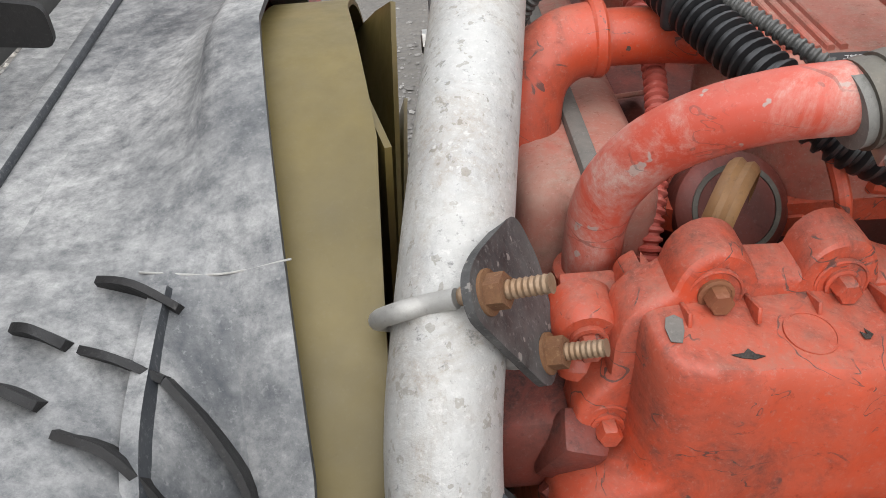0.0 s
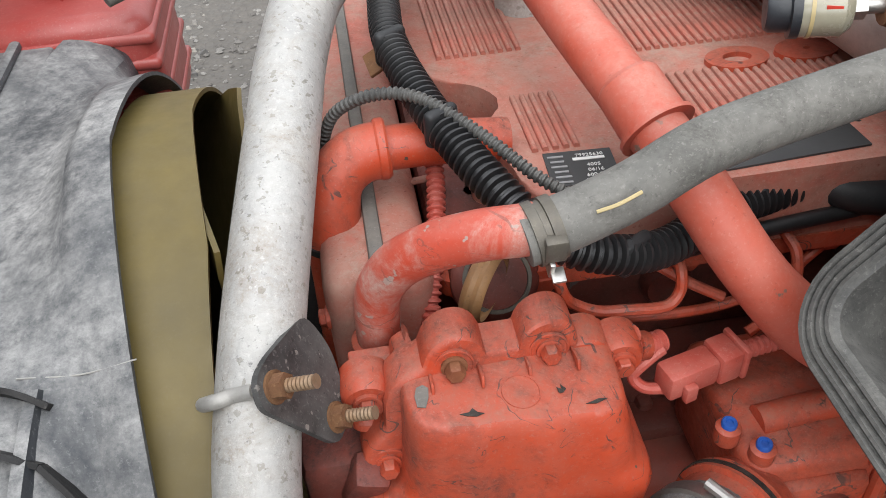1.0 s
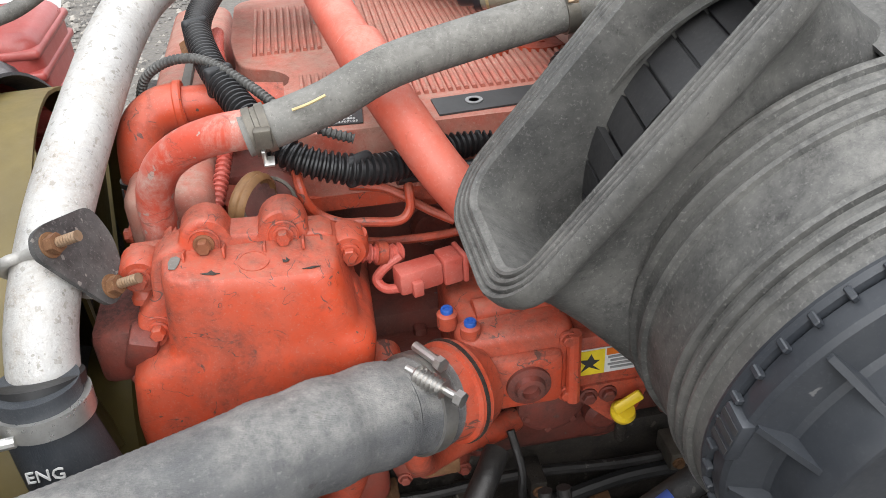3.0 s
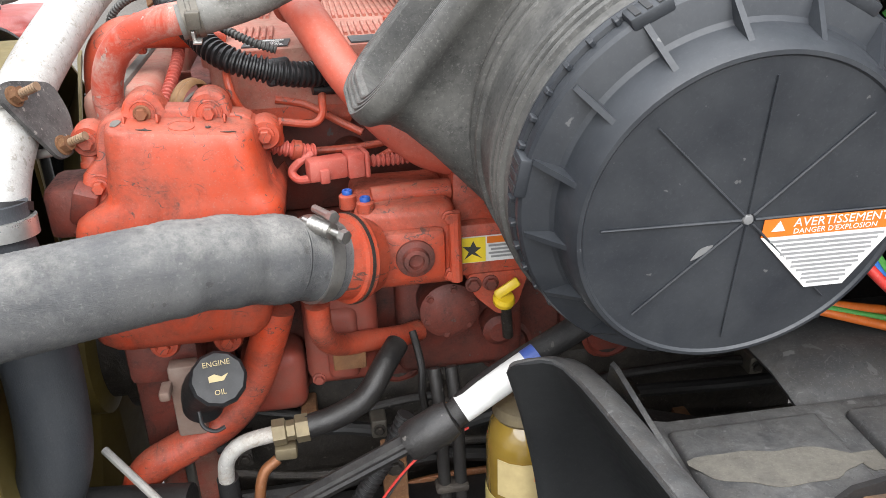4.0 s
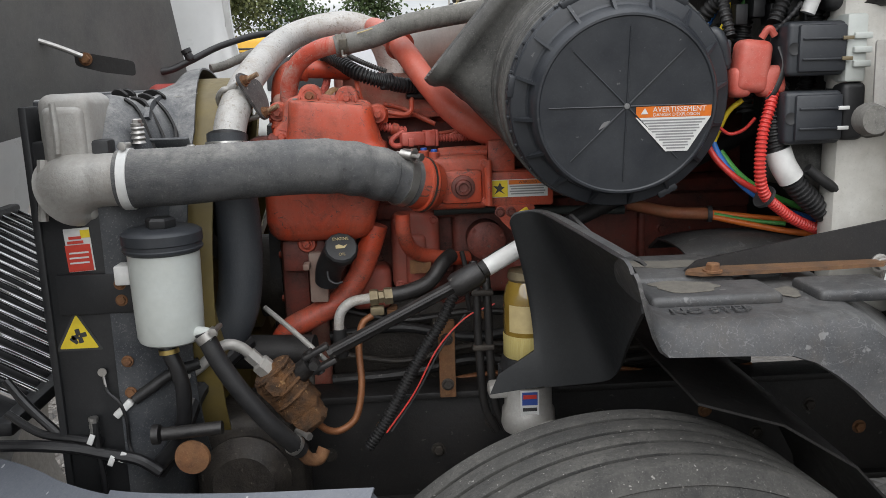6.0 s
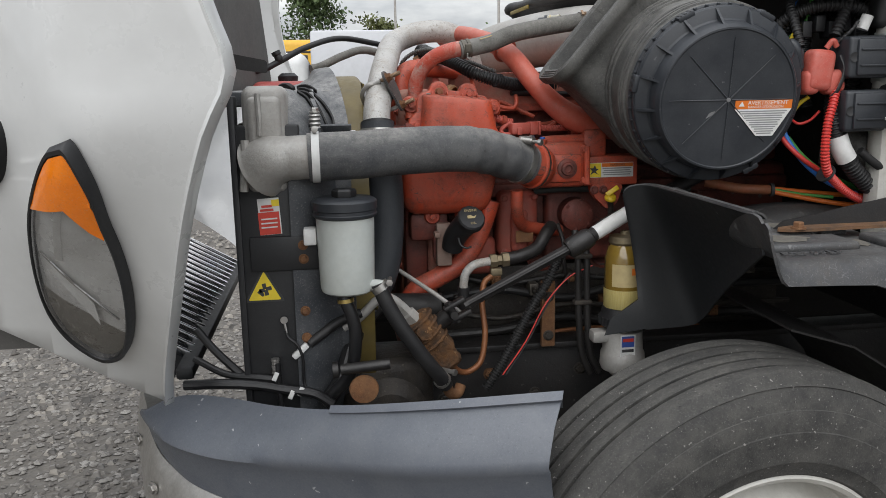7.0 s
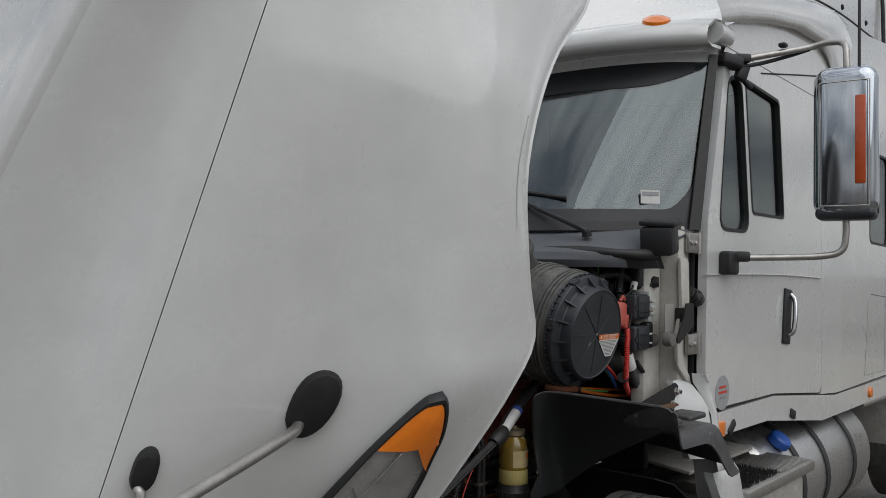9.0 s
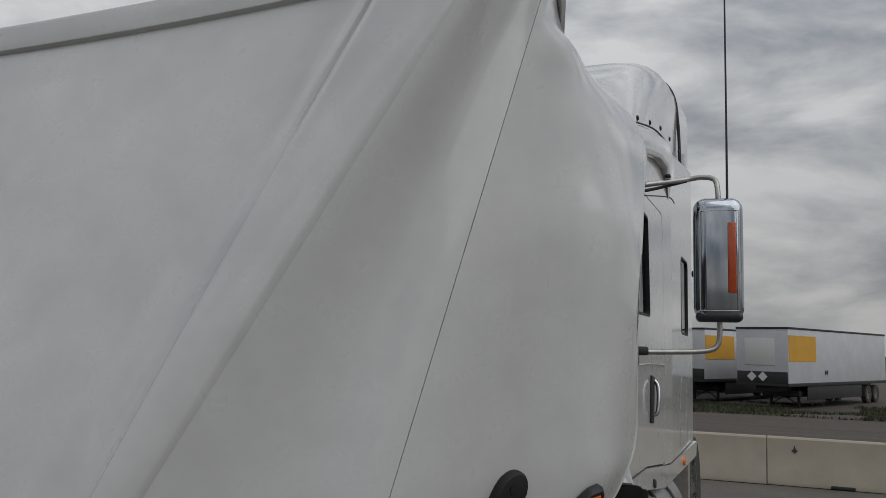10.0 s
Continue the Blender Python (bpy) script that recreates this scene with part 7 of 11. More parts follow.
def build_pump():
    """The pump and fuel module beside the block, at the end of the big hose."""
    p = part("pump_body", join(span(0.475, 0.60, 0.300, 0.45, 1.262, 1.372, 0.014, 3), span(0.50, 0.585, 0.288, 0.31, 1.275, 1.345, 0.010, 2)), RED, engine, "red cast pump housing")
    part("inlet_flange", lathe([(0.046, -0.03), (0.052, -0.012), (0.055, -0.008), (0.055, 0.006), (0.050, 0.008), (0.048, 0.028), (0.03, 0.03), (0, 0.03)], (0.462, 0.287, 1.319), (-0.83, -0.5, 0.2), 40), RED, p)
    part("flange_groove", lathe([(0.0555, -0.002), (0.0565, -0.002), (0.0565, 0.002), (0.0555, 0.002)], (0.462, 0.287, 1.319), (-0.83, -0.5, 0.2), 40), DARK_IRON, p)
    part("boss", lathe([(0.026, -0.02), (0.024, 0.004), (0.017, 0.006), (0.015, 0.012), (0.010, 0.013), (0.009, 0.006), (0, 0.005)], (0.545, 0.288, 1.310), (0, -1, 0), 28), RED_DARK, p)
    for x, y, z in ((0.470, 0.338, 1.385), (0.490, 0.314, 1.383)):
        t = part("test_port", lathe([(0, -0.02), (0.011, -0.02), (0.011, -0.004), (0.008, -0.002), (0, -0.002)], (x, y, z), (0, 0, 1), 20), RED, p)
        part("blue_cap", lathe([(0.0065, -0.003), (0.0068, 0.0015), (0.006, 0.003), (0.0035, 0.003), (0.003, 0.001), (0, 0.001)], (x, y, z), (0, 0, 1), 20), BLUE_CAP, t, "blue plastic port cap")
    part("top_tube", sweep([(0.50, 0.345, 1.372), (0.55, 0.348, 1.374), (0.60, 0.35, 1.374)], 0.014, 14), RED, p)
    part("rear_block", span(0.60, 0.66, 0.335, 0.46, 1.285, 1.40, 0.010), RED, p)
    part("edge_rib", sweep([(0.478, 0.298, 1.365), (0.478, 0.295, 1.27)], 0.008, 10, 4), RED, p)
    part("edge_rib", sweep([(0.597, 0.298, 1.362), (0.597, 0.295, 1.27)], 0.008, 10, 4), RED, p)
    for x, z in ((0.486, 1.355), (0.486, 1.278), (0.59, 1.355), (0.59, 1.278)):
        part("bolt", hexbolt((x, 0.298, z), (0, -1, 0), 0.007, 0.007), RED, p)
    v = part("drain_valve", sweep([(0.468, 0.30, 1.352), (0.474, 0.28, 1.340), (0.482, 0.268, 1.328), (0.488, 0.262, 1.318)], 0.004, 10), BRASS, p, "small brass bleed valve")
    w = part("warning_bracket", span(0.595, 0.735, 0.318, 0.40, 1.262, 1.335, 0.006), RED, engine, "red bracket with warning label")
    lab = part("warning_label", block((0.12, 0.0015, 0.036), pose(0.662, 0.3165, 1.3005), 0.0), LABEL_WHITE, w, "yellow and white warning label")
    part("pictogram_panel", block((0.036, 0.001, 0.034), pose(0.621, 0.3152, 1.3005), 0), LABEL_YELLOW, lab)
    part("pictogram", plate([(-0.010, -0.012), (-0.004, -0.002), (-0.012, 0.006), (-0.002, 0.005), (0.002, 0.013), (0.006, 0.004), (0.012, 0.003), (0.004, -0.003), (0.013, -0.012), (0.0, -0.005)], 0.0006, side_pose(0.621, 0.3144, 1.3005)), INK, lab)
    part("heading_bar", block((0.080, 0.001, 0.009), pose(0.681, 0.3152, 1.3128), 0), LABEL_ORANGE, lab)
    text_mesh("heading", "WARNING", 0.008, side_pose(0.681, 0.3146, 1.3128), INK, lab, 0.0002)
    for k in range(4):
        part("print_bar", block((0.074 - 0.006 * (k % 2), 0.001, 0.0025), pose(0.680, 0.3152, 1.3045 - 0.0052 * k), 0), INK_GREY, lab)
    lug = part("lower_lug", plate(rounded([(0.0, 0.0), (0.085, 0.0), (0.07, -0.05), (0.045, -0.065), (0.01, -0.03)], 0.012), 0.03, side_pose(0.612, 0.345, 1.266)), RED, engine)
    for x in (0.622, 0.645):
        part("bolt", hexbolt((x, 0.314, 1.252), (0, -1, 0), 0.008, 0.008), RED_DARK, lug)
    d = part("dipstick", sweep([(0.672, 0.33, 1.16), (0.665, 0.315, 1.215), (0.660, 0.303, 1.232)], 0.0075, 12), DARK_IRON, engine)
    part("dipstick_handle", join(lathe([(0, 0), (0.014, 0), (0.015, 0.006), (0.012, 0.012), (0, 0.013)], (0.659, 0.302, 1.228), (0.1, -0.4, 1), 20), block((0.036, 0.007, 0.013), pose(0.663, 0.297, 1.250, -20, -32, 0), 0.003)), YELLOW, d, "yellow dipstick handle")
    # red tubes below
    part("oil_filler_tube", sweep([(0.366, 0.345, 1.232), (0.352, 0.345, 1.19), (0.325, 0.343, 1.125), (0.285, 0.338, 1.075), (0.225, 0.332, 1.043), (0.178, 0.327, 1.020), (0.155, 0.33, 0.985), (0.155, 0.34, 0.93)], 0.0245, 24, 8), RED, engine, "thick red coolant tube")
    part("return_tube", sweep([(0.420, 0.285, 1.262), (0.421, 0.29, 1.225), (0.430, 0.315, 1.19), (0.450, 0.345, 1.166), (0.485, 0.372, 1.152), (0.53, 0.392, 1.142), (0.56, 0.41, 1.138)], 0.0155, 20, 8), RED, engine, "red return tube")
    f = part("oil_filler_neck", sweep([(0.262, 0.30, 1.125), (0.268, 0.285, 1.155), (0.284, 0.255, 1.186), (0.292, 0.244, 1.196)], lambda s, i: 0.026 + 0.004 * s, 24, 6), BLACK_PLASTIC, engine, "black oil filler neck")
    cap = part("oil_cap", lathe([(0.028, -0.006), (0.0335, -0.004), (0.0335, 0.010), (0.030, 0.014), (0, 0.0145)], (0.297, 0.234, 1.202), (0.12, -0.75, 0.62), 12), BLACK_PLASTIC, f, "grey-black oil filler cap")
    q = Vector((0.12, -0.75, 0.62)).normalized()
    mm = Matrix.Translation(Vector((0.297, 0.234, 1.202)) + q * 0.0155) @ q.to_track_quat("Z", "Y").to_matrix().to_4x4()
    text_mesh("lettering", "ENGINE", 0.009, mm @ pose(0, 0.017, 0), LABEL_CREAM, cap, 0.0003)
    text_mesh("lettering", "OIL", 0.009, mm @ pose(0, -0.017, 0), LABEL_CREAM, cap, 0.0003)
    part("can_symbol", plate([(-0.011, -0.004), (0.006, -0.004), (0.012, 0.004), (0.004, 0.001), (-0.004, 0.005), (-0.011, 0.003)], 0.0003, mm), LABEL_CREAM, cap)
    acc = part("accessory_housing", span(0.395, 0.50, 0.385, 0.47, 1.075, 1.245, 0.02, 3), RED_GRIMY, engine, "dusty red accessory housing")
    part("cover_boss", span(0.425, 0.47, 0.372, 0.40, 1.09, 1.20, 0.012, 3), RED_GRIMY, acc)
    part("foot_casting", span(0.30, 0.392, 0.395, 0.47, 1.03, 1.13, 0.02, 3), RED_GRIMY, engine)
    for x, z in ((0.41, 1.23), (0.487, 1.23), (0.41, 1.09), (0.487, 1.09)):
        part("bolt", hexbolt((x, 0.385, z), (0, -1, 0), 0.007, 0.007), RED_GRIMY, acc)
    fp = part("fuel_pump", join(lathe([(0, 0), (0.038, 0), (0.042, 0.006), (0.042, 0.05), (0.03, 0.058), (0, 0.06)], (0.60, 0.43, 1.18), (0, -1, 0), 28), span(0.53, 0.72, 0.43, 0.475, 1.05, 1.24, 0.016, 3), lathe([(0, 0), (0.024, 0), (0.024, 0.035), (0.015, 0.042), (0, 0.042)], (0.675, 0.432, 1.13), (0, -1, 0), 20)), RED_DARK, engine, "grimy red pump casting")
    for k in range(6):
        an = radians(60 * k + 20)
        part("bolt", hexbolt((0.60 + 0.034 * math.cos(an), 0.378, 1.18 + 0.034 * math.sin(an)), (0, -1, 0), 0.005, 0.005), RED_DARK, fp)
    part("sensor_lead", sweep([(0.545, 0.37, 1.16), (0.552, 0.34, 1.12), (0.55, 0.33, 1.085), (0.556, 0.33, 1.04)], 0.0055, 10), GREASY, engine)
    part("drain_hose", sweep([(0.49, 0.40, 1.245), (0.56, 0.395, 1.248), (0.66, 0.39, 1.246), (0.76, 0.385, 1.240), (0.90, 0.38, 1.236)], 0.010, 12), HOSE_GREEN, engine, "dull green-black drain hose")
    part("filler_bracket", join(span(0.225, 0.262, 0.30, 0.325, 1.08, 1.185, 0.004), block((0.014, 0.03, 0.014), pose(0.223, 0.285, 1.162), 0.004)), BRASS_PALE, engine, "pale stained bracket")
    part("cap_tether", sweep([(0.268, 0.235, 1.160), (0.272, 0.225, 1.145), (0.285, 0.222, 1.138), (0.297, 0.226, 1.140)], 0.0025, 8), BLACK_PLASTIC, engine)
    part("front_support", span(0.155, 0.215, 0.40, 0.47, 0.98, 1.22, 0.014, 2), RED_DARK, engine)
    part("lower_bracket", join(span(0.165, 0.26, 0.345, 0.44, 1.135, 1.205, 0.012), span(0.22, 0.25, 0.335, 0.36, 1.09, 1.15, 0.006)), RED_DARK, engine)
    part("tag", block((0.045, 0.004, 0.03), pose(0.455, 0.355, 1.135), 0.002), RUST, engine)


RED_GRIMY = surface("grime_filmed_red", (0.38, 0.048, 0.024), (0.25, 0.060, 0.042), 0.5, 0.0, 80, 12, 0.2, 0.001, 0.7, (0.16, 0.085, 0.065), 0.3)
HOSE_GREEN = surface("dull_green_hose", (0.022, 0.030, 0.029), (0.035, 0.042, 0.040), 0.6, 0.0, 90, 14, 0.1, 0.0006, 0.4, (0.08, 0.08, 0.075))
BRASS_PALE = surface("pale_stained_steel", (0.26, 0.20, 0.17), (0.19, 0.10, 0.07), 0.6, 0.2, 90, 22, 0.2, 0.0008, 0.5, (0.20, 0.14, 0.11))
GREASY = surface("greasy_black_steel", (0.010, 0.010, 0.011), (0.024, 0.022, 0.021), 0.40, 0.2, 90, 16, 0.35, 0.0015, 0.40, (0.055, 0.050, 0.045), 0.4, (0.12, 0.11, 0.10), 70)
BRASS = surface("brass", (0.55, 0.42, 0.15), (0.42, 0.30, 0.10), 0.35, 0.9, 90, 30, 0.05)
build_pump()


TAN = surface("tan_rubber", (0.36, 0.19, 0.075), (0.26, 0.13, 0.05), 0.5, 0.0, 120, 30, 0.2, 0.0008, 0.4, (0.12, 0.08, 0.055))

def build_head_fittings():
    """Pipes, loom and connectors lying over the engine's near side."""
    up = part("water_outlet", sweep([(0.160, 0.52, 1.30), (0.163, 0.530, 1.42), (0.165, 0.538, 1.495), (0.172, 0.548, 1.535), (0.193, 0.556, 1.553), (0.22, 0.560, 1.556)], 0.0255, 24, 8), RED, engine, "red coolant outlet elbow")
    part("outlet_tube", sweep([(0.215, 0.560, 1.556), (0.27, 0.563, 1.553), (0.33, 0.565, 1.545)], 0.020, 20, 6), RED, engine)
    part("outlet_bead", lathe([(0.026, -0.005), (0.0275, -0.003), (0.0275, 0.003), (0.026, 0.005)], (0.217, 0.560, 1.556), (1, 0.02, 0), 28), RED, up)
    part("outlet_clamp", lathe([(0.026, -0.003), (0.028, -0.003), (0.028, 0.003), (0.026, 0.003)], (0.1645, 0.536, 1.482), (0, 0.1, 1), 28), RUBBER, up)
    part("bracket_tab", block((0.055, 0.004, 0.03), pose(0.243, 0.600, 1.487, 60, 0, 8), 0.003), RED_DUSTY, engine)
    rc = part("red_conduit", sweep([(0.247, 0.80, 1.555), (0.255, 0.68, 1.57), (0.262, 0.60, 1.545), (0.262, 0.555, 1.52), (0.252, 0.50, 1.49), (0.24, 0.46, 1.46), (0.235, 0.44, 1.42)], corrugated(0.0088, 0.0018), 14, 8, step=0.0016), RED_PLASTIC, engine, "red corrugated conduit")
    th = part("thermostat_ring", lathe([(0.040, -0.03), (0.040, -0.005), (0.036, 0.0), (0.031, 0.002), (0.031, -0.001), (0.027, -0.001), (0.027, 0.003), (0.0, 0.004)], (0.300, 0.470, 1.465), (0.05, -0.8, 0.55), 36), RED_DARK, engine, "grimy red round port cover")
    part("gasket_ring", lathe([(0.0275, 0.0), (0.0275, 0.0035), (0.031, 0.0035), (0.031, 0.0)], (0.300, 0.470, 1.465), (0.05, -0.8, 0.55), 36), CLAMP, th)
    part("ridged_strap", lathe([(0.030, -0.010)] + [(0.033 + 0.002 * (k % 2), -0.008 + 0.004 * k) for k in range(5)] + [(0.030, 0.010)], (0.285, 0.450, 1.480), (0.80, -0.55, -0.15), 40, cap=False), TAN, th, "tan ridged rubber strap")
    rail = part("fuel_rail", sweep([(0.34, 0.505, 1.452), (0.50, 0.505, 1.452), (0.80, 0.505, 1.452), (1.10, 0.505, 1.452)], 0.0135, 16, 4), RED_DARK, engine, "red fuel rail")
    for x in (0.345, 0.48, 0.62, 0.76, 0.90):
        part("rail_block", span(x - 0.016, x + 0.016, 0.487, 0.52, 1.437, 1.470, 0.004), RED_DARK, rail)
        part("rail_nut", lathe([(0, 0), (0.011, 0), (0.011, 0.016), (0, 0.017)], (x, 0.488, 1.447), (0, -1, -0.2), 6), RED, rail)
    for pts in (((0.335, 0.440, 1.535), (0.338, 0.415, 1.512), (0.343, 0.414, 1.492), (0.353, 0.418, 1.474), (0.375, 0.416, 1.462), (0.40, 0.415, 1.459), (0.435, 0.418, 1.453), (0.449, 0.423, 1.462), (0.451, 0.430, 1.480), (0.452, 0.46, 1.492)),
                ((0.40, 0.47, 1.40), (0.43, 0.455, 1.405), (0.50, 0.45, 1.408), (0.56, 0.46, 1.415), (0.60, 0.475, 1.43), (0.62, 0.48, 1.444)),
                ((0.52, 0.42, 1.40), (0.56, 0.43, 1.42), (0.57, 0.45, 1.455), (0.565, 0.47, 1.47)),
                ((0.39, 0.47, 1.475), (0.43, 0.47, 1.465), (0.47, 0.45, 1.445), (0.50, 0.44, 1.43))):
        part("fuel_line", sweep(pts, 0.0052, 10, 6), RED, engine)
    cn = part("sensor_conduit", sweep([(0.372, 0.400, 1.437), (0.385, 0.400, 1.432), (0.405, 0.402, 1.426), (0.422, 0.407, 1.420), (0.436, 0.412, 1.418)], corrugated(0.0105, 0.002), 14, 8, step=0.0018), RED_PLASTIC, engine, "red painted corrugated conduit")
    part("conduit_tie", lathe([(0.011, -0.006), (0.013, -0.005), (0.013, 0.005), (0.011, 0.006)], (0.412, 0.404, 1.424), (1, 0.2, -0.3), 16), RED, cn)
    con = part("connector", join(block((0.050, 0.026, 0.028), pose(0.448, 0.383, 1.404, 0, 0, 14), 0.004), block((0.022, 0.030, 0.032), pose(0.483, 0.392, 1.404, 0, 0, 14), 0.003), block((0.012, 0.008, 0.018), pose(0.445, 0.366, 1.398, 0, 0, 14), 0.002), block((0.006, 0.034, 0.034), pose(0.497, 0.396, 1.404, 0, 0, 14), 0.002)), RED_PLASTIC, engine, "red painted wiring connector")
    part("connector_lead", sweep([(0.496, 0.396, 1.404), (0.53, 0.402, 1.402), (0.58, 0.408, 1.402), (0.66, 0.415, 1.402)], corrugated(0.0085, 0.0016), 14, 8, step=0.0016), RED_PLASTIC, con)
    part("connector_loop", sweep([(0.432, 0.402, 1.418), (0.414, 0.396, 1.410), (0.404, 0.394, 1.398), (0.412, 0.386, 1.390), (0.428, 0.380, 1.392)], 0.0055, 10), RED_PLASTIC, con)
    pa = part("cleat", join(lathe([(0, -0.014), (0.012, -0.014), (0.013, -0.008), (0.012, 0.0), (0.013, 0.008), (0.012, 0.014), (0, 0.014)], (0.387, 0.383, 1.455), (0, -0.2, 1), 20)), RED, engine)
    pb = part("hose_joint", join(lathe([(0.0, -0.022), (0.012, -0.022), (0.013, -0.016), (0.011, -0.012), (0.012, 0.010), (0.014, 0.012), (0.014, 0.018), (0.010, 0.022), (0, 0.022)], (0.174, 0.368, 1.455), (0.05, 0.35, 1), 20), block((0.034, 0.022, 0.008), pose(0.182, 0.385, 1.478, 20, 0, 0), 0.003)), RED, engine, "red bolted hose joint")
    al = part("alternator_wiring", join(span(0.115, 0.19, 0.335, 0.42, 1.355, 1.42, 0.012, 2), block((0.03, 0.03, 0.05), pose(0.165, 0.335, 1.40, 20, 20, 0), 0.006), sweep([(0.15, 0.33, 1.37), (0.17, 0.32, 1.35), (0.19, 0.325, 1.33)], 0.006, 10)), RED_DARK, engine, "small red brackets and plug")
    # black loom
    lo = thing("wiring_loom", "black corrugated wiring loom over the engine", "wiring loom", (0.3, 0.6, 1.55))
    part("main_conduit", sweep([(0.262, 0.95, 1.58), (0.252, 0.86, 1.600), (0.243, 0.74, 1.610), (0.240, 0.66, 1.608), (0.252, 0.59, 1.598), (0.272, 0.525, 1.585), (0.305, 0.455, 1.565), (0.335, 0.42, 1.545), (0.38, 0.412, 1.528), (0.43, 0.425, 1.515), (0.50, 0.465, 1.508), (0.57, 0.485, 1.508), (0.64, 0.50, 1.512), (0.72, 0.53, 1.53)], corrugated(0.0165, 0.0028), 20, 10, step=0.0018), CONDUIT, lo)
    part("thin_conduit", sweep([(0.160, 0.62, 1.46), (0.164, 0.605, 1.53), (0.178, 0.592, 1.575), (0.205, 0.578, 1.598), (0.235, 0.565, 1.606), (0.262, 0.545, 1.604), (0.30, 0.505, 1.590), (0.335, 0.465, 1.572), (0.37, 0.445, 1.556), (0.40, 0.44, 1.545)], corrugated(0.0058, 0.0011), 12, 10, step=0.0013), DUCT, lo)
    for at in ((0.240, 0.65, 1.607), (0.268, 0.535, 1.588), (0.40, 0.414, 1.523), (0.545, 0.48, 1.508)):
        part("tie", block((0.033, 0.012, 0.034), pose(*at, 0, 0, 30), 0.008, 3), BLACK_PLASTIC, lo)
    part("branch", sweep([(0.62, 0.50, 1.512), (0.645, 0.53, 1.53), (0.66, 0.57, 1.55), (0.72, 0.60, 1.56)], corrugated(0.012, 0.002), 16, 8, step=0.0018), CONDUIT, lo)
    part("branch", sweep([(0.44, 0.44, 1.492), (0.54, 0.46, 1.486), (0.64, 0.47, 1.486), (0.75, 0.48, 1.49)], 0.0075, 12, 6), CONDUIT, lo)
    part("tee", sweep([(0.60, 0.49, 1.508), (0.62, 0.475, 1.50), (0.66, 0.465, 1.495)], 0.017, 16, 6), BLACK_PLASTIC, lo)
    cl = part("loom_bracket", block((0.022, 0.028, 0.004), pose(0.226, 0.66, 1.588, 20, -30, 0), 0.001), RUST, engine)


build_head_fittings()

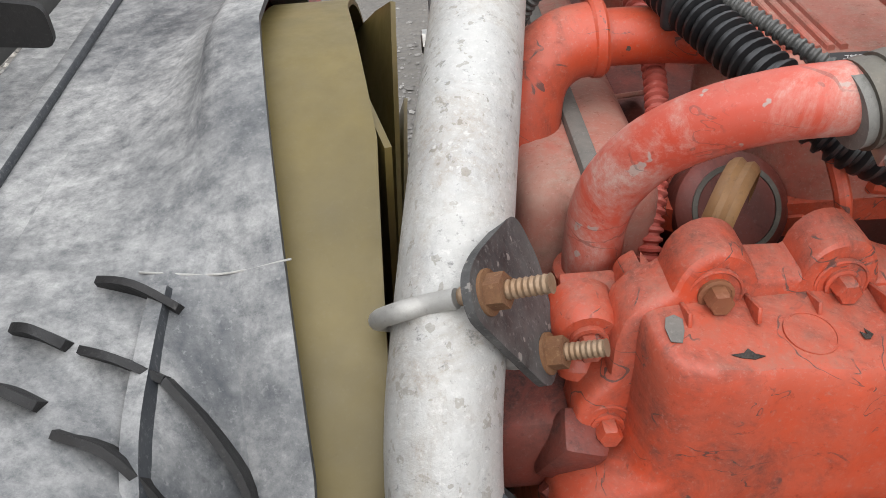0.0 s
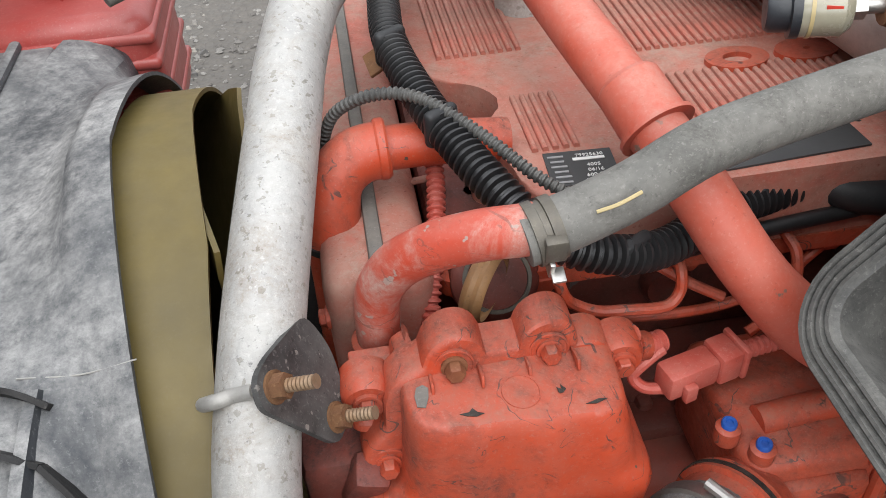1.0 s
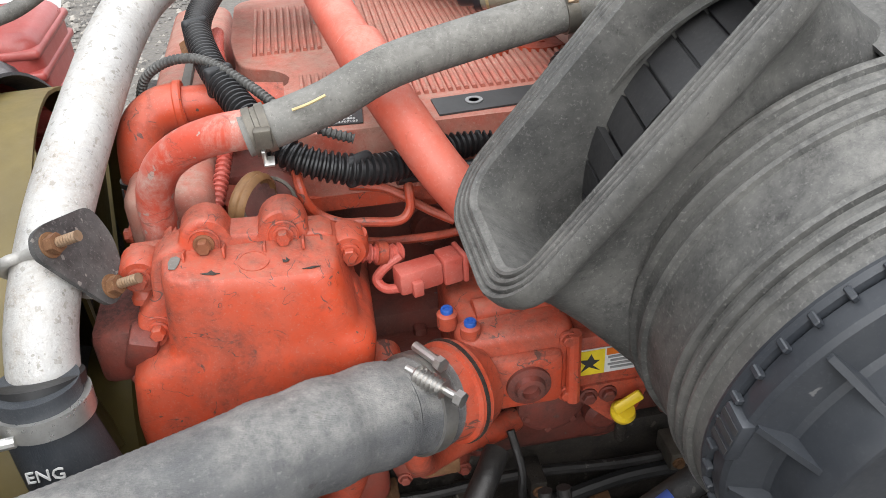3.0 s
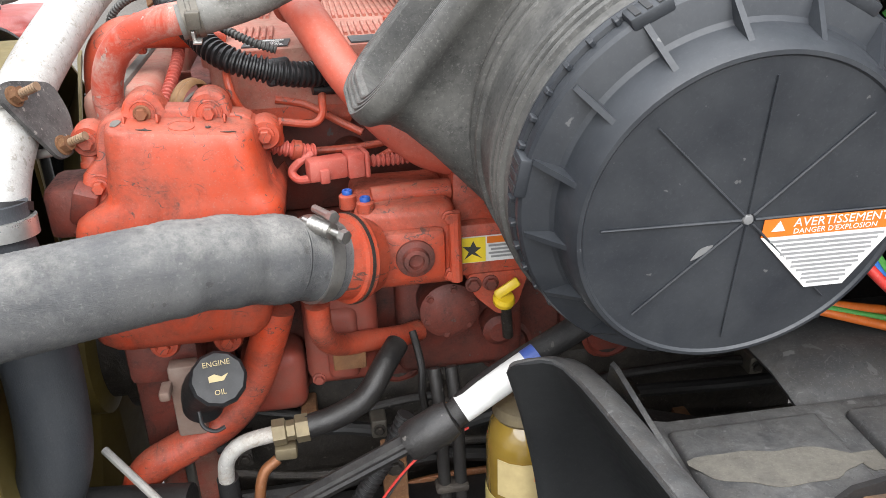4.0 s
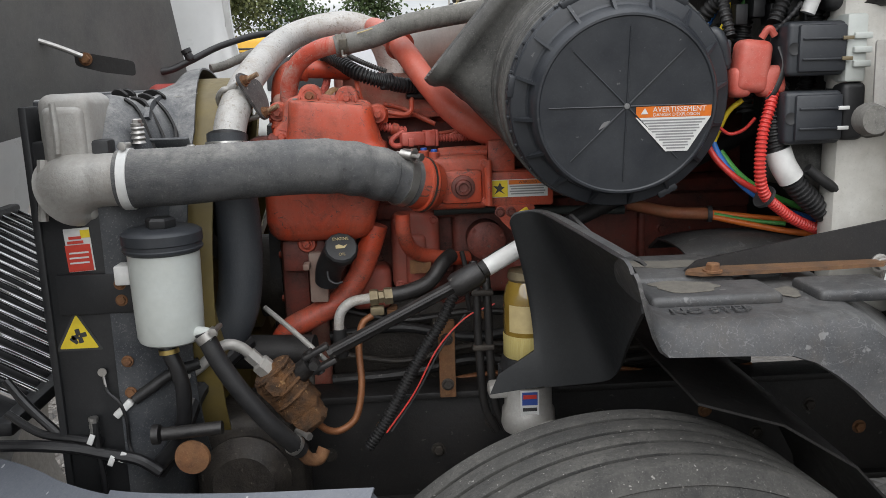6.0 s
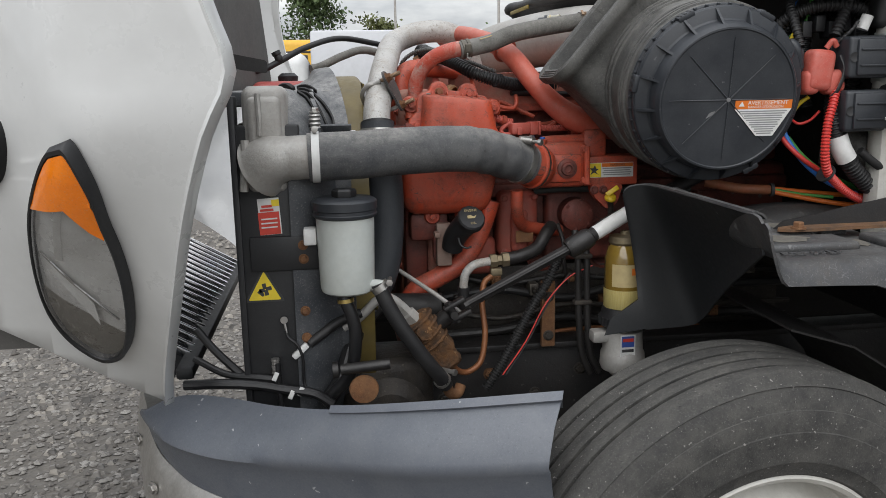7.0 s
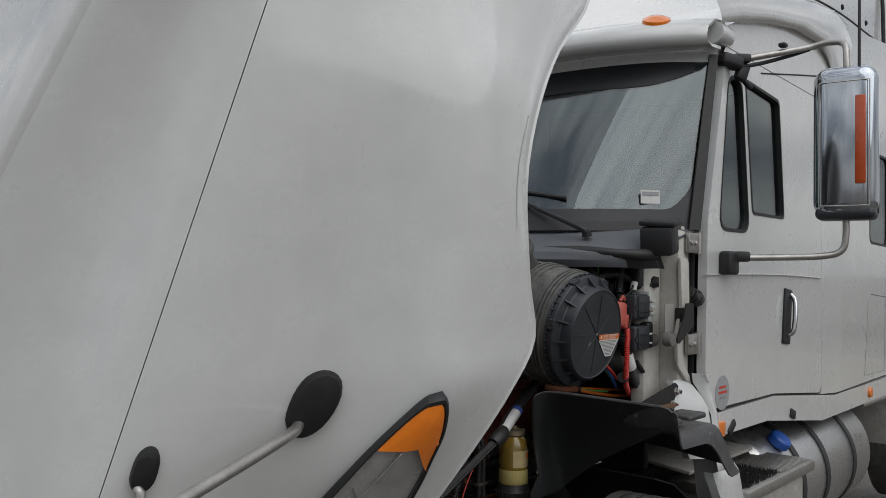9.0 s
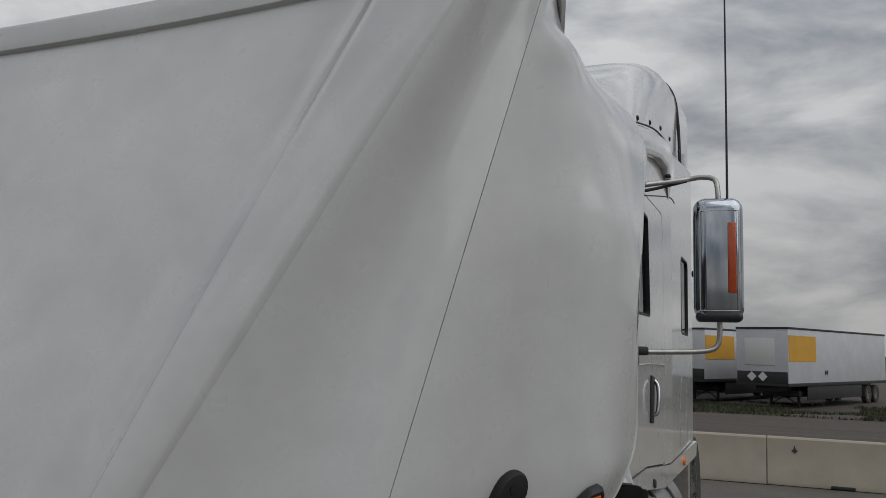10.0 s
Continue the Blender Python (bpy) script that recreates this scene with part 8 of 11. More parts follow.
# ---- air filter ----
def build_air_filter():
    a = thing("air_filter", "large black round air filter housing with ribbed lid", "air filter", (0.783, 0.15, 1.3))
    c = Vector((0.783, -0.049, 1.474))
    out = Vector((0, -1, 0))

    def rim(ang, r, d):
        return c + Vector((r * math.cos(ang), -d, r * math.sin(ang)))
    lid = part("lid", lathe([(0.174, -0.067), (0.1805, -0.065), (0.182, -0.059), (0.182, -0.050), (0.1795, -0.046), (0.168, -0.0415), (0.1575, -0.038), (0.1540, -0.034), (0.1510, -0.014), (0.1480, -0.004), (0.1445, 0.0010), (0.1410, 0.0015), (0.1390, -0.0008), (0.02, 0.0012), (0.0, 0.0015)], c, out, 96), BLACK_LID, a, "matt black lid", angle=25)
    for k in range(8):
        an = radians(45 * k)
        part("spoke", sweep([rim(an, 0.006, 0.0022), rim(an, 0.125, 0.0008)], lambda s, i: 0.0016 - 0.0007 * s, 6, 3), BLACK_LID, lid)
    for k in range(16):
        an = radians(22.5 * k + 8)
        t = Vector((-math.sin(an), 0, math.cos(an))) * 0.0025
        p = [rim(an, 0.1495, -0.010), rim(an, 0.153, -0.014), rim(an, 0.178, -0.043), rim(an, 0.178, -0.050), rim(an, 0.152, -0.046)]
        bm = bmesh.new()
        lo, hi = [bm.verts.new(q - t) for q in p], [bm.verts.new(q + t) for q in p]
        bm.faces.new(lo[::-1]), bm.faces.new(hi)
        for i in range(5):
            bm.faces.new((lo[i], lo[(i + 1) % 5], hi[(i + 1) % 5], hi[i]))
        part("gusset", bm, BLACK_LID, lid)
    for an in (radians(118), radians(171), radians(62), radians(-60)):
        m = Matrix.Translation(rim(an, 0.1815, -0.056)) @ Euler((0, -an, 0)).to_matrix().to_4x4()
        lt = part("lid_latch", block((0.012, 0.024, 0.036), m, 0.003), BLACK_LID, lid)
        for k in (-1, 0, 1):
            part("latch_slot", block((0.0012, 0.020, 0.005), m @ pose(0.0062, 0, 0.010 * k), 0), FAR_DARK, lt)
    part("hub_dot", lathe([(0, 0), (0.005, 0), (0.004, 0.002), (0, 0.0025)], c + out * 0.0015, out, 16), LID_GREY, lid)
    # warning label: orange heading over a tapering white field
    lx, lz = 0.798, 1.4725
    lab = part("warning_label", plate([(lx, lz - 0.018), (lx + 0.122, lz - 0.018), (lx + 0.088, lz - 0.074), (lx + 0.052, lz - 0.074)], 0.0006, side_pose(0, c.y - 0.0022, 0)), LABEL_WHITE, lid, "orange and white French warning label")
    part("heading", plate([(lx, lz), (lx + 0.122, lz), (lx + 0.122, lz - 0.0178), (lx, lz - 0.0178)], 0.0006, side_pose(0, c.y - 0.0022, 0)), LABEL_ORANGE, lab)
    text_mesh("heading_text", "AVERTISSEMENT", 0.0118, side_pose(lx + 0.070, c.y - 0.0029, lz - 0.0055), LABEL_WHITE, lab, 0.0002)
    text_mesh("heading_text", "DANGER D'EXPLOSION", 0.0072, side_pose(lx + 0.066, c.y - 0.0029, lz - 0.0138), LABEL_WHITE, lab, 0.0002)
    part("alert_triangle", plate([(0, 0), (0.012, 0), (0.006, 0.010)], 0.0005, side_pose(lx + 0.008, c.y - 0.0029, lz - 0.012)), LABEL_WHITE, lab)
    for k in range(11):
        z = lz - 0.0225 - 0.0046 * k
        left, right = lx + 0.006 + 0.046 * k / 11, lx + 0.116 - 0.030 * k / 11
        part("print_bar", block((right - left - 0.006 - 0.004 * (k % 3), 0.0004, 0.0024), pose((left + right) / 2, c.y - 0.0030, z), 0), INK_GREY, lab)
    part("scuff", plate(rounded([(0, 0), (0.018, 0.010), (0.020, 0.016), (0.008, 0.013)], 0.004), 0.0004, side_pose(0.738, c.y - 0.0012, 1.436)), LID_GREY, lid, "pale scuff")
    # ribbed barrel: whole rings at both ends, open between them where the mouth joins
    def barrel(y0, y1, a0, a1, n):
        ribs = (0.044, 0.057, 0.071, 0.126, 0.147, 0.166)
        prof = [(0.0, y0)]
        for r in (q for q in ribs if y0 < q - 0.005 and q + 0.005 < y1):
            prof += [(0.0, r - 0.0046), (0.004, r - 0.0034), (0.005, r), (0.004, r + 0.0034), (0.0, r + 0.0046)]
        prof.append((0.0, y1))
        prof = [(h + float(np.interp(y, (0.02, 0.10, 0.17), (0.1845, 0.1895, 0.1940))), y) for h, y in prof]
        ang = [radians(a0 + (a1 - a0) * i / n) for i in range(n + 1)]
        return sheet([[(c.x + r * math.cos(t), y, c.z + r * math.sin(t)) for t in ang] for r, y in prof], 0.003)
    part("housing_front", barrel(0.022, 0.174, 0, 360, 96), DUCT, a, "dusty ribbed barrel", angle=30)
    part("housing_middle", barrel(0.1742, 0.316, 145 + 46, 145 + 314, 72), DUCT, a, angle=30)
    part("housing_rear", barrel(0.3162, 0.365, 0, 360, 96), DUCT, a, angle=30)
    part("seam_ring", open_lathe([(0.176, -0.066), (0.1835, -0.0685), (0.1855, -0.073), (0.1845, -0.078), (0.178, -0.080)], c, out, 96), BLACK_LID, a)
    # toothed seam round the housing
    for k in range(46):
        an = radians(360 / 46 * k)
        p = rim(an, 0.1835, -0.066)
        part("tooth", block((0.010, 0.006, 0.005), Matrix.Translation(p) @ Euler((0, -an, 0)).to_matrix().to_4x4() @ pose(0, 0, 0, 0, 0, 90) , 0.001, 1), BLACK_LID, a)
    part("rear_cap", lathe([(0.193, -0.412), (0.193, -0.42), (0.16, -0.44), (0, -0.44)], c, out, 64), DUCT, a)
    part("front_bulkhead", ring_disc(c, 0.186, 0.170, 0.060), DUCT, a)
    # rectangular mouth
    lxv, lzv = Vector((0.215, 0, 0.25)).normalized(), Vector((-0.757, 0, 0.651))
    mid = Vector((0.590, 0.230, 1.655))

    def ring(hl, hw, off, r=0.035, n=8, shift=0.0):
        pts = []
        for cx, cy, a0 in ((hl - r, hw - r, 0), (-hl + r, hw - r, 90), (-hl + r, -hw + r, 180), (hl - r, -hw + r, 270)):
            for k in range(n + 1):
                an = radians(a0 + 90 * k / n)
                pts.append(mid + lxv * (cx + r * math.cos(an)) + Vector((0, 1, 0)) * (cy + r * math.sin(an)) + lzv * off)
        return pts
    inner = [ring(0.142, 0.068, -0.098, 0.02), ring(0.142, 0.068, -0.080, 0.02), ring(0.1425, 0.070, -0.045, 0.022), ring(0.1445, 0.0735, -0.012, 0.026), ring(0.146, 0.075, 0.0, 0.03)]
    lip = []
    for k in range(4):
        s = 0.004 + 0.0065 * k
        lip += [ring(0.146 + s, 0.075 + s, 0.0015, 0.03 + s), ring(0.1475 + s, 0.0765 + s, 0.0045, 0.032 + s), ring(0.150 + s, 0.079 + s, 0.0045, 0.034 + s), ring(0.1515 + s, 0.0805 + s, 0.0015, 0.035 + s)]
    outer = [ring(0.176, 0.104, -0.003, 0.06), ring(0.1765, 0.1045, -0.010, 0.06), ring(0.174, 0.102, -0.018, 0.058), ring(0.166, 0.092, -0.026, 0.05), ring(0.160, 0.084, -0.036, 0.045), ring(0.157, 0.080, -0.055, 0.04), ring(0.158, 0.080, -0.09, 0.04), ring(0.163, 0.083, -0.14, 0.04), ring(0.169, 0.086, -0.20, 0.035), ring(0.1695, 0.086, -0.262, 0.03)]
    part("intake_mouth", sheet(inner + lip + outer, 0, True), DUCT, a, "grey-black rectangular intake mouth", angle=35)
    # element inside
    el = part("filter_element", lathe([(0.0, -0.06), (0.168, -0.06), (0.168, -0.40), (0, -0.40)], c, out, 64), FAR_DARK, a)
    n, m = 136, 54
    bmm = bmesh.new()
    for i in range(n):
        for j in range(m):
            t0 = 2 * math.pi * (i + 0.5 * (j % 2)) / n
            y = 0.065 + 0.195 * j / m
            dt, dy = math.pi / n * 0.95, 0.195 / m * 0.95
            ctr = Vector((c.x + 0.177 * math.cos(t0), y, c.z + 0.177 * math.sin(t0)))
            if ctr.x > 0.86 or ctr.z < 1.40:
                continue
            tv, rv = Vector((-math.sin(t0), 0, math.cos(t0))) * 0.177, Vector((math.cos(t0), 0, math.sin(t0)))
            q = [ctr - tv * dt, ctr + Vector((0, dy, 0)) + rv * 0.0012, ctr + tv * dt, ctr - Vector((0, dy, 0)) - rv * 0.0006]
            ii = [ctr + (p - ctr) * 0.50 + rv * 0.0014 for p in q]
            vo, vi = [bmm.verts.new(p) for p in q], [bmm.verts.new(p) for p in ii]
            for k in range(4):
                bmm.faces.new((vo[k], vo[(k + 1) % 4], vi[(k + 1) % 4], vi[k]))
    mo = part("expanded_mesh", bmm, FILTER_MESH, el, "galvanised expanded mesh")
    tagged(mo, kind="stuff")
    for k in range(14):
        t0, t1 = radians(70 + 10 * k), radians(79.0 + 10 * k)
        rows = []
        for y in (0.259, 0.336):
            rows.append([(c.x + 0.183 * math.cos(t0 + (t1 - t0) * s), y, c.z + 0.183 * math.sin(t0 + (t1 - t0) * s)) for s in (0, 0.5, 1)])
        part("seal_segment", sheet(rows, 0.008), RUBBER, el)
    part("seal_band", lathe([(0.172, -0.305), (0.1775, -0.310), (0.1775, -0.40), (0.172, -0.405)], c, out, 64), RUBBER, el)
    # lifting lug at the top and stays below
    lug = part("latch", join(sweep([(0.925, 0.005, 1.575), (0.94, 0.0, 1.585), (0.95, -0.005, 1.57), (0.96, 0.0, 1.535)], 0.011, 12), block((0.03, 0.02, 0.05), pose(0.955, 0.005, 1.55), 0.006)), BLACK_LID, a)
    part("outlet", sweep([(0.70, 0.36, 1.56), (0.69, 0.40, 1.60), (0.68, 0.44, 1.64)], 0.056, 24, 6), DUCT, a)
    # the housing's axis rises towards the engine; the mouth and the clips stand as built
    tilt = Matrix.Translation(c) @ Euler((radians(9.0), 0, radians(-1.0))).to_matrix().to_4x4() @ Matrix.Translation(-c)
    for ob in a.children_recursive:
        if ob.name.split(".")[0] not in ("intake_mouth", "outlet", "latch"):
            ob.data.transform(tilt)


def open_lathe(profile, at, direction, seg):
    bm = lathe(profile, at, direction, seg)
    bmesh.ops.delete(bm, geom=[f for f in bm.faces if len(f.verts) > 4], context="FACES_ONLY")
    return bm


def ring_disc(c, r1, r0, y, n=64):
    rows = [[(c.x + r * math.cos(2 * math.pi * k / n), y, c.z + r * math.sin(2 * math.pi * k / n)) for k in range(n)] for r in (r1, r0)]
    return sheet(rows, 0.004, True)


LID_GREY = surface("scuffed_grey", (0.14, 0.14, 0.14), (0.20, 0.20, 0.20), 0.6, 0.0, 90, 20, 0.0)
build_air_filter()


# ---- radiator, shroud and fan ----
FAN_Y0, FAN_Z0 = 0.62, 1.07


def build_radiator():
    r = thing("radiator", "black radiator and charge air cooler with cast end tank", "radiator", (-0.15, 0.8, 0.6))
    part("core", span(-0.20, -0.115, 0.15, 1.16, 0.58, 1.48, 0.006), DARK, r)
    for k in range(30):
        part("fin_row", span(-0.212, -0.198, 0.15, 1.16, 0.62 + 0.028 * k, 0.630 + 0.028 * k, 0.0), DARK_IRON, r)
    part("top_tank", join(span(-0.26, -0.152, 0.24, 1.20, 1.475, 1.510, 0.006, 3), span(-0.205, -0.190, 0.26, 1.16, 1.508, 1.520, 0.006)), SHROUD, r, "dusty black top tank")
    fr = part("side_frame", span(-0.225, -0.085, 0.108, 0.150, 0.60, 1.44, 0.006), BLACK_PLASTIC, r, "black side frame with stickers")
    part("frame_flange", span(-0.228, -0.214, 0.100, 0.160, 0.60, 1.50, 0.003), BLACK_PLASTIC, fr)
    part("cross_plate", span(-0.20, -0.02, 0.098, 0.112, 1.13, 1.205, 0.004), BLACK_PLASTIC, fr)
    for x, z in ((-0.088, 1.185), (-0.088, 1.155), (-0.09, 1.04), (-0.09, 0.98)):
        part("bolt", hexbolt((x, 0.098, z), (0, -1, 0), 0.008, 0.006), RUST, fr)
    tank = part("end_tank", join(span(-0.200, -0.108, 0.100, 0.235, 1.295, 1.520, 0.022, 4), span(-0.190, -0.118, 0.092, 0.15, 1.33, 1.50, 0.014, 3)), ALU_CAST, r, "rough grey cast aluminium end tank")
    part("tank_rib", sweep([(-0.165, 0.090, 1.505), (-0.163, 0.088, 1.45), (-0.165, 0.090, 1.42)], 0.006, 8), ALU_CAST, tank)
    part("tank_rib", sweep([(-0.195, 0.096, 1.41), (-0.197, 0.090, 1.36), (-0.203, 0.090, 1.305)], 0.009, 8), ALU_CAST, tank)
    part("neck", sweep([(-0.165, 0.125, 1.352), (-0.14, 0.108, 1.366), (-0.10, 0.100, 1.371), (-0.04, 0.098, 1.3715)], lambda s, i: 0.068 - 0.022 * min(1, s * 1.6), 32, 8), ALU_CAST, tank)
    st = part("sticker", block((0.045, 0.001, 0.078), pose(-0.155, 0.1072, 1.248, 0, -3, 0), 0), LABEL_WHITE, fr, "red and white oil sticker")
    part("sticker_red", block((0.044, 0.001, 0.048), pose(-0.156, 0.1064, 1.2335, 0, -3, 0), 0), LABEL_RED, st)
    part("sticker_mark", block((0.016, 0.001, 0.014), pose(-0.142, 0.1064, 1.277, 0, -3, 0), 0), LABEL_YELLOW, st)
    for k, w in enumerate((0.022, 0.028)):
        part("print_bar", block((w, 0.0008, 0.005), pose(-0.160, 0.1058, 1.270 - 0.008 * k, 0, -3, 0), 0), LABEL_RED, st)
    for k in range(3):
        part("print_bar", block((0.034, 0.0008, 0.003), pose(-0.156, 0.1056, 1.243 - 0.009 * k, 0, -3, 0), 0), LABEL_WHITE, st)
    tri = part("fan_warning", plate(rounded([(-0.043, -0.036), (0.043, -0.036), (0.0, 0.041)], 0.006), 0.0012, side_pose(-0.175, 0.1075, 1.098, 0)), INK, fr, "yellow triangular fan warning sticker")
    part("triangle_field", plate(rounded([(-0.035, -0.0315), (0.035, -0.0315), (0.0, 0.032)], 0.004), 0.0006, side_pose(-0.175, 0.1062, 1.098)), LABEL_YELLOW, tri)
    part("pictogram", join(*[plate(rounded([(0, -0.003), (0.013, -0.006), (0.014, 0.003), (0.003, 0.004)], 0.002), 0.0005, side_pose(-0.173, 0.1055, 1.090) @ pose(0, 0, 0, 0, 0, 90 * k + 20)) for k in range(4)], plate(rounded([(-0.018, -0.004), (-0.006, -0.014), (-0.002, -0.010), (-0.010, 0.004)], 0.002), 0.0005, side_pose(-0.173, 0.1055, 1.088))), INK, tri)
    # strut and hinge on the tank top
    h = thing("hood_hinge", "dark steel hood hinge link on the radiator top", "hinge", (-0.15, 0.45, 1.55))
    part("link", plate(rounded([(-0.02, 0.015), (0.11, -0.012), (0.11, -0.045), (0.04, -0.035), (-0.02, -0.018)], 0.01), 0.008, side_pose(-0.287, 0.62, 1.598, 5)), DARK, h)
    part("rod", sweep([(-0.285, 0.60, 1.60), (-0.34, 0.58, 1.625), (-0.42, 0.55, 1.655)], 0.006, 10), STEEL, h)
    part("pivot", hexbolt((-0.282, 0.61, 1.594), (0, -1, 0), 0.011, 0.01), RUST, h)
    tp = thing("vent_hose", "thin black vent hose with fittings over the radiator", "hose", (-0.05, 0.7, 1.56))
    part("hose", sweep([(-0.383, 1.06, 1.575), (-0.322, 1.09, 1.574), (-0.237, 1.12, 1.571), (-0.175, 1.16, 1.599), (-0.088, 1.25, 1.647), (0.032, 1.40, 1.683), (0.2, 1.5, 1.66)], 0.010, 14, 8), RUBBER, tp)
    part("hose", sweep([(-0.07, 0.93, 1.57), (-0.037, 0.95, 1.578), (0.031, 1.0, 1.609), (0.101, 1.05, 1.627), (0.2, 1.1, 1.60)], 0.012, 14, 8), GREY_HOSE, tp)
    part("fitting", lathe([(0, 0), (0.012, 0), (0.014, 0.006), (0.012, 0.02), (0.015, 0.022), (0.015, 0.034), (0, 0.035)], (-0.172, 1.155, 1.60), (-0.45, 0.0, 1), 12), RUBBER, tp)
    f = thing("fan_shroud", "dusty black plastic fan shroud with moulded ribs", "shroud", (-0.05, FAN_Y0, 0.56))
    rows, n = [], 96
    for x, mx, rad in ((-0.112, 0.0, 0.0), (-0.104, 0.0, 0.0), (-0.090, 0.05, 0.485), (-0.070, 0.20, 0.49), (-0.050, 0.50, 0.492), (-0.035, 0.85, 0.492), (-0.022, 1.0, 0.491), (-0.01, 1.0, 0.494), (0.012, 1.0, 0.497)):
        row = []
        for k in range(n):
            an = 2 * math.pi * k / n
            cy, cz = math.cos(an), math.sin(an)
            q = min(0.52 / max(abs(cy), 1e-6), 0.445 / max(abs(cz), 1e-6))
            back = 0.042 * max(0.0, min(1.0, (cz - 0.70) / 0.15)) * (1 - mx) ** 3
            rr = min(q, 0.60) * (1 - mx) + rad * mx
            row.append((x - back + mx * (0.065 * min(0.66, max(0.0, -cy)) - 0.034), FAN_Y0 + rr * cy, FAN_Z0 + rr * cz))
        rows.append(row)
    sh = part("shell", sheet(rows, 0.0045, True), SHROUD, f, "grey dusty moulded shell", angle=35)
    # moulded ribs and pockets on the near top corner
    grid = np.array([r + r[:1] for r in rows])
    fine = np.linspace(0, 1, 8, endpoint=False)
    skin = np.concatenate([((1 - a) * (1 - b) * grid[:-1, :-1] + (1 - a) * b * grid[:-1, 1:] + a * (1 - b) * grid[1:, :-1] + a * b * grid[1:, 1:]).reshape(-1, 3) for a in fine for b in fine])
    skin = skin[skin[:, 2] > FAN_Z0]

    def on_shell(x, y, out=0.0):
        i = int(np.argmin((skin[:, 0] - x) ** 2 + (skin[:, 1] - y) ** 2))
        return Vector((x, y, float(skin[i, 2]) + out))

    def fin_bm(pts, high, wide=0.003):
        """A thin web standing on the shell along a line."""
        line = spline([on_shell(x, y, -0.004) for x, y in pts], 4)
        n = len(line)
        bm = bmesh.new()
        cols = []
        for i, p in enumerate(line):
            d = (line[min(i + 1, n - 1)] - line[max(i - 1, 0)]).normalized()
            rad = Vector((0, p.y - FAN_Y0, p.z - FAN_Z0)).normalized()
            s = d.cross(rad).normalized() * wide
            t = rad * (0.004 + high * math.sin(math.pi * (0.12 + 0.76 * i / (n - 1))) ** 0.7)
            cols.append([bm.verts.new(q) for q in (p - s, p - s * 0.7 + t, p + s * 0.7 + t, p + s)])
        for a, b in zip(cols, cols[1:]):
            for k in range(3):
                bm.faces.new((a[k], a[k + 1], b[k + 1], b[k]))
        bm.faces.new(cols[0]), bm.faces.new(cols[-1][::-1])
        return bm
    part("spine", fin_bm([(-0.060, 0.382), (-0.060, 0.34), (-0.058, 0.29), (-0.052, 0.24)], 0.010, 0.0065), SHROUD, sh)
    # webs and gussets near-black: shade on their side faces put into the colour
    for pts, high in (([(-0.094, 0.386), (-0.070, 0.379), (-0.048, 0.369)], 0.014), ([(-0.091, 0.337), (-0.070, 0.332), (-0.050, 0.326)], 0.014), ([(-0.050, 0.326), (-0.030, 0.313), (-0.013, 0.295), (-0.010, 0.27)], 0.013), ([(-0.090, 0.285), (-0.06, 0.278), (-0.03, 0.262), (-0.01, 0.24)], 0.012), ([(-0.088, 0.24), (-0.06, 0.235), (-0.03, 0.222)], 0.012)):
        part("web", fin_bm(pts, high), DARK, sh)
    for x0, x1, y in ((-0.128, -0.098, 0.347), (-0.133, -0.100, 0.308)):
        part("gusset", fin_bm([(x0, y + 0.004), ((x0 + x1) / 2, y), (x1, y - 0.008)], 0.016, 0.0035), DARK, sh)
    part("mould_line", sweep([on_shell(-0.074, 0.391, 0.0005), on_shell(-0.03, 0.392, 0.0005), on_shell(0.012, 0.393, 0.0005)], 0.0007, 6), ALU_CAST, sh)
    for i, (y, z) in enumerate(((0.20, 1.395), (0.225, 1.425))):
        part("fin", block((0.075, 0.006, 0.030), pose(-0.01, y, z - 0.004, 42, 0, 0), 0.002), SHROUD, sh)
    part("flange_bolt", hexbolt((-0.116, 0.326, 1.482), (1, -0.25, 0.5), 0.012, 0.012), STEEL, sh)
    part("spring_bolt", join(lathe([(0.010 if i % 2 else 0.013, 0.0045 * i) for i in range(8)], (-0.052, 0.174, 1.428), (0, 0, 1), 18), hexbolt((-0.052, 0.174, 1.462), (0, 0, 1), 0.009, 0.01)), STEEL, f, "spring-loaded mounting bolt")
    fan = thing("engine_fan", "yellowed nylon cooling fan with broad blades", "fan", (0.05, FAN_Y0, 0.6))
    part("hub", lathe([(0.0, -0.01), (0.12, -0.01), (0.125, 0.0), (0.125, 0.05), (0.10, 0.06), (0.0, 0.065)], (0.02, FAN_Y0, FAN_Z0), (1, 0, 0), 40), FAN_Y, fan)
    part("clutch", lathe([(0.0, 0), (0.10, 0), (0.10, 0.03), (0.07, 0.05), (0, 0.05)], (0.08, FAN_Y0, FAN_Z0), (1, 0, 0), 40), DARK_IRON, fan)
    for k in range(9):
        a0 = 2 * math.pi * k / 9 + 0.157
        rows = []
        for s in (0.0, 0.25, 0.5, 0.75, 0.95, 1.0):
            rad = 0.11 + 0.358 * s
            row = []
            for u in (-1, -0.5, 0, 0.5, 1):
                w = (0.06 + 0.088 * s) * u * (0.92 if s == 1.0 else 1)
                x = 0.016 + 0.046 * u * (0.8 + 0.4 * s) + 0.012 * (1 - u * u)
                t = w / max(rad, 0.05)
                row.append((x, FAN_Y0 + rad * math.cos(a0 + t), FAN_Z0 + rad * math.sin(a0 + t)))
            rows.append(row)
        part("blade", sheet(rows, 0.005), FAN_Y, fan, angle=60)
    rows = []
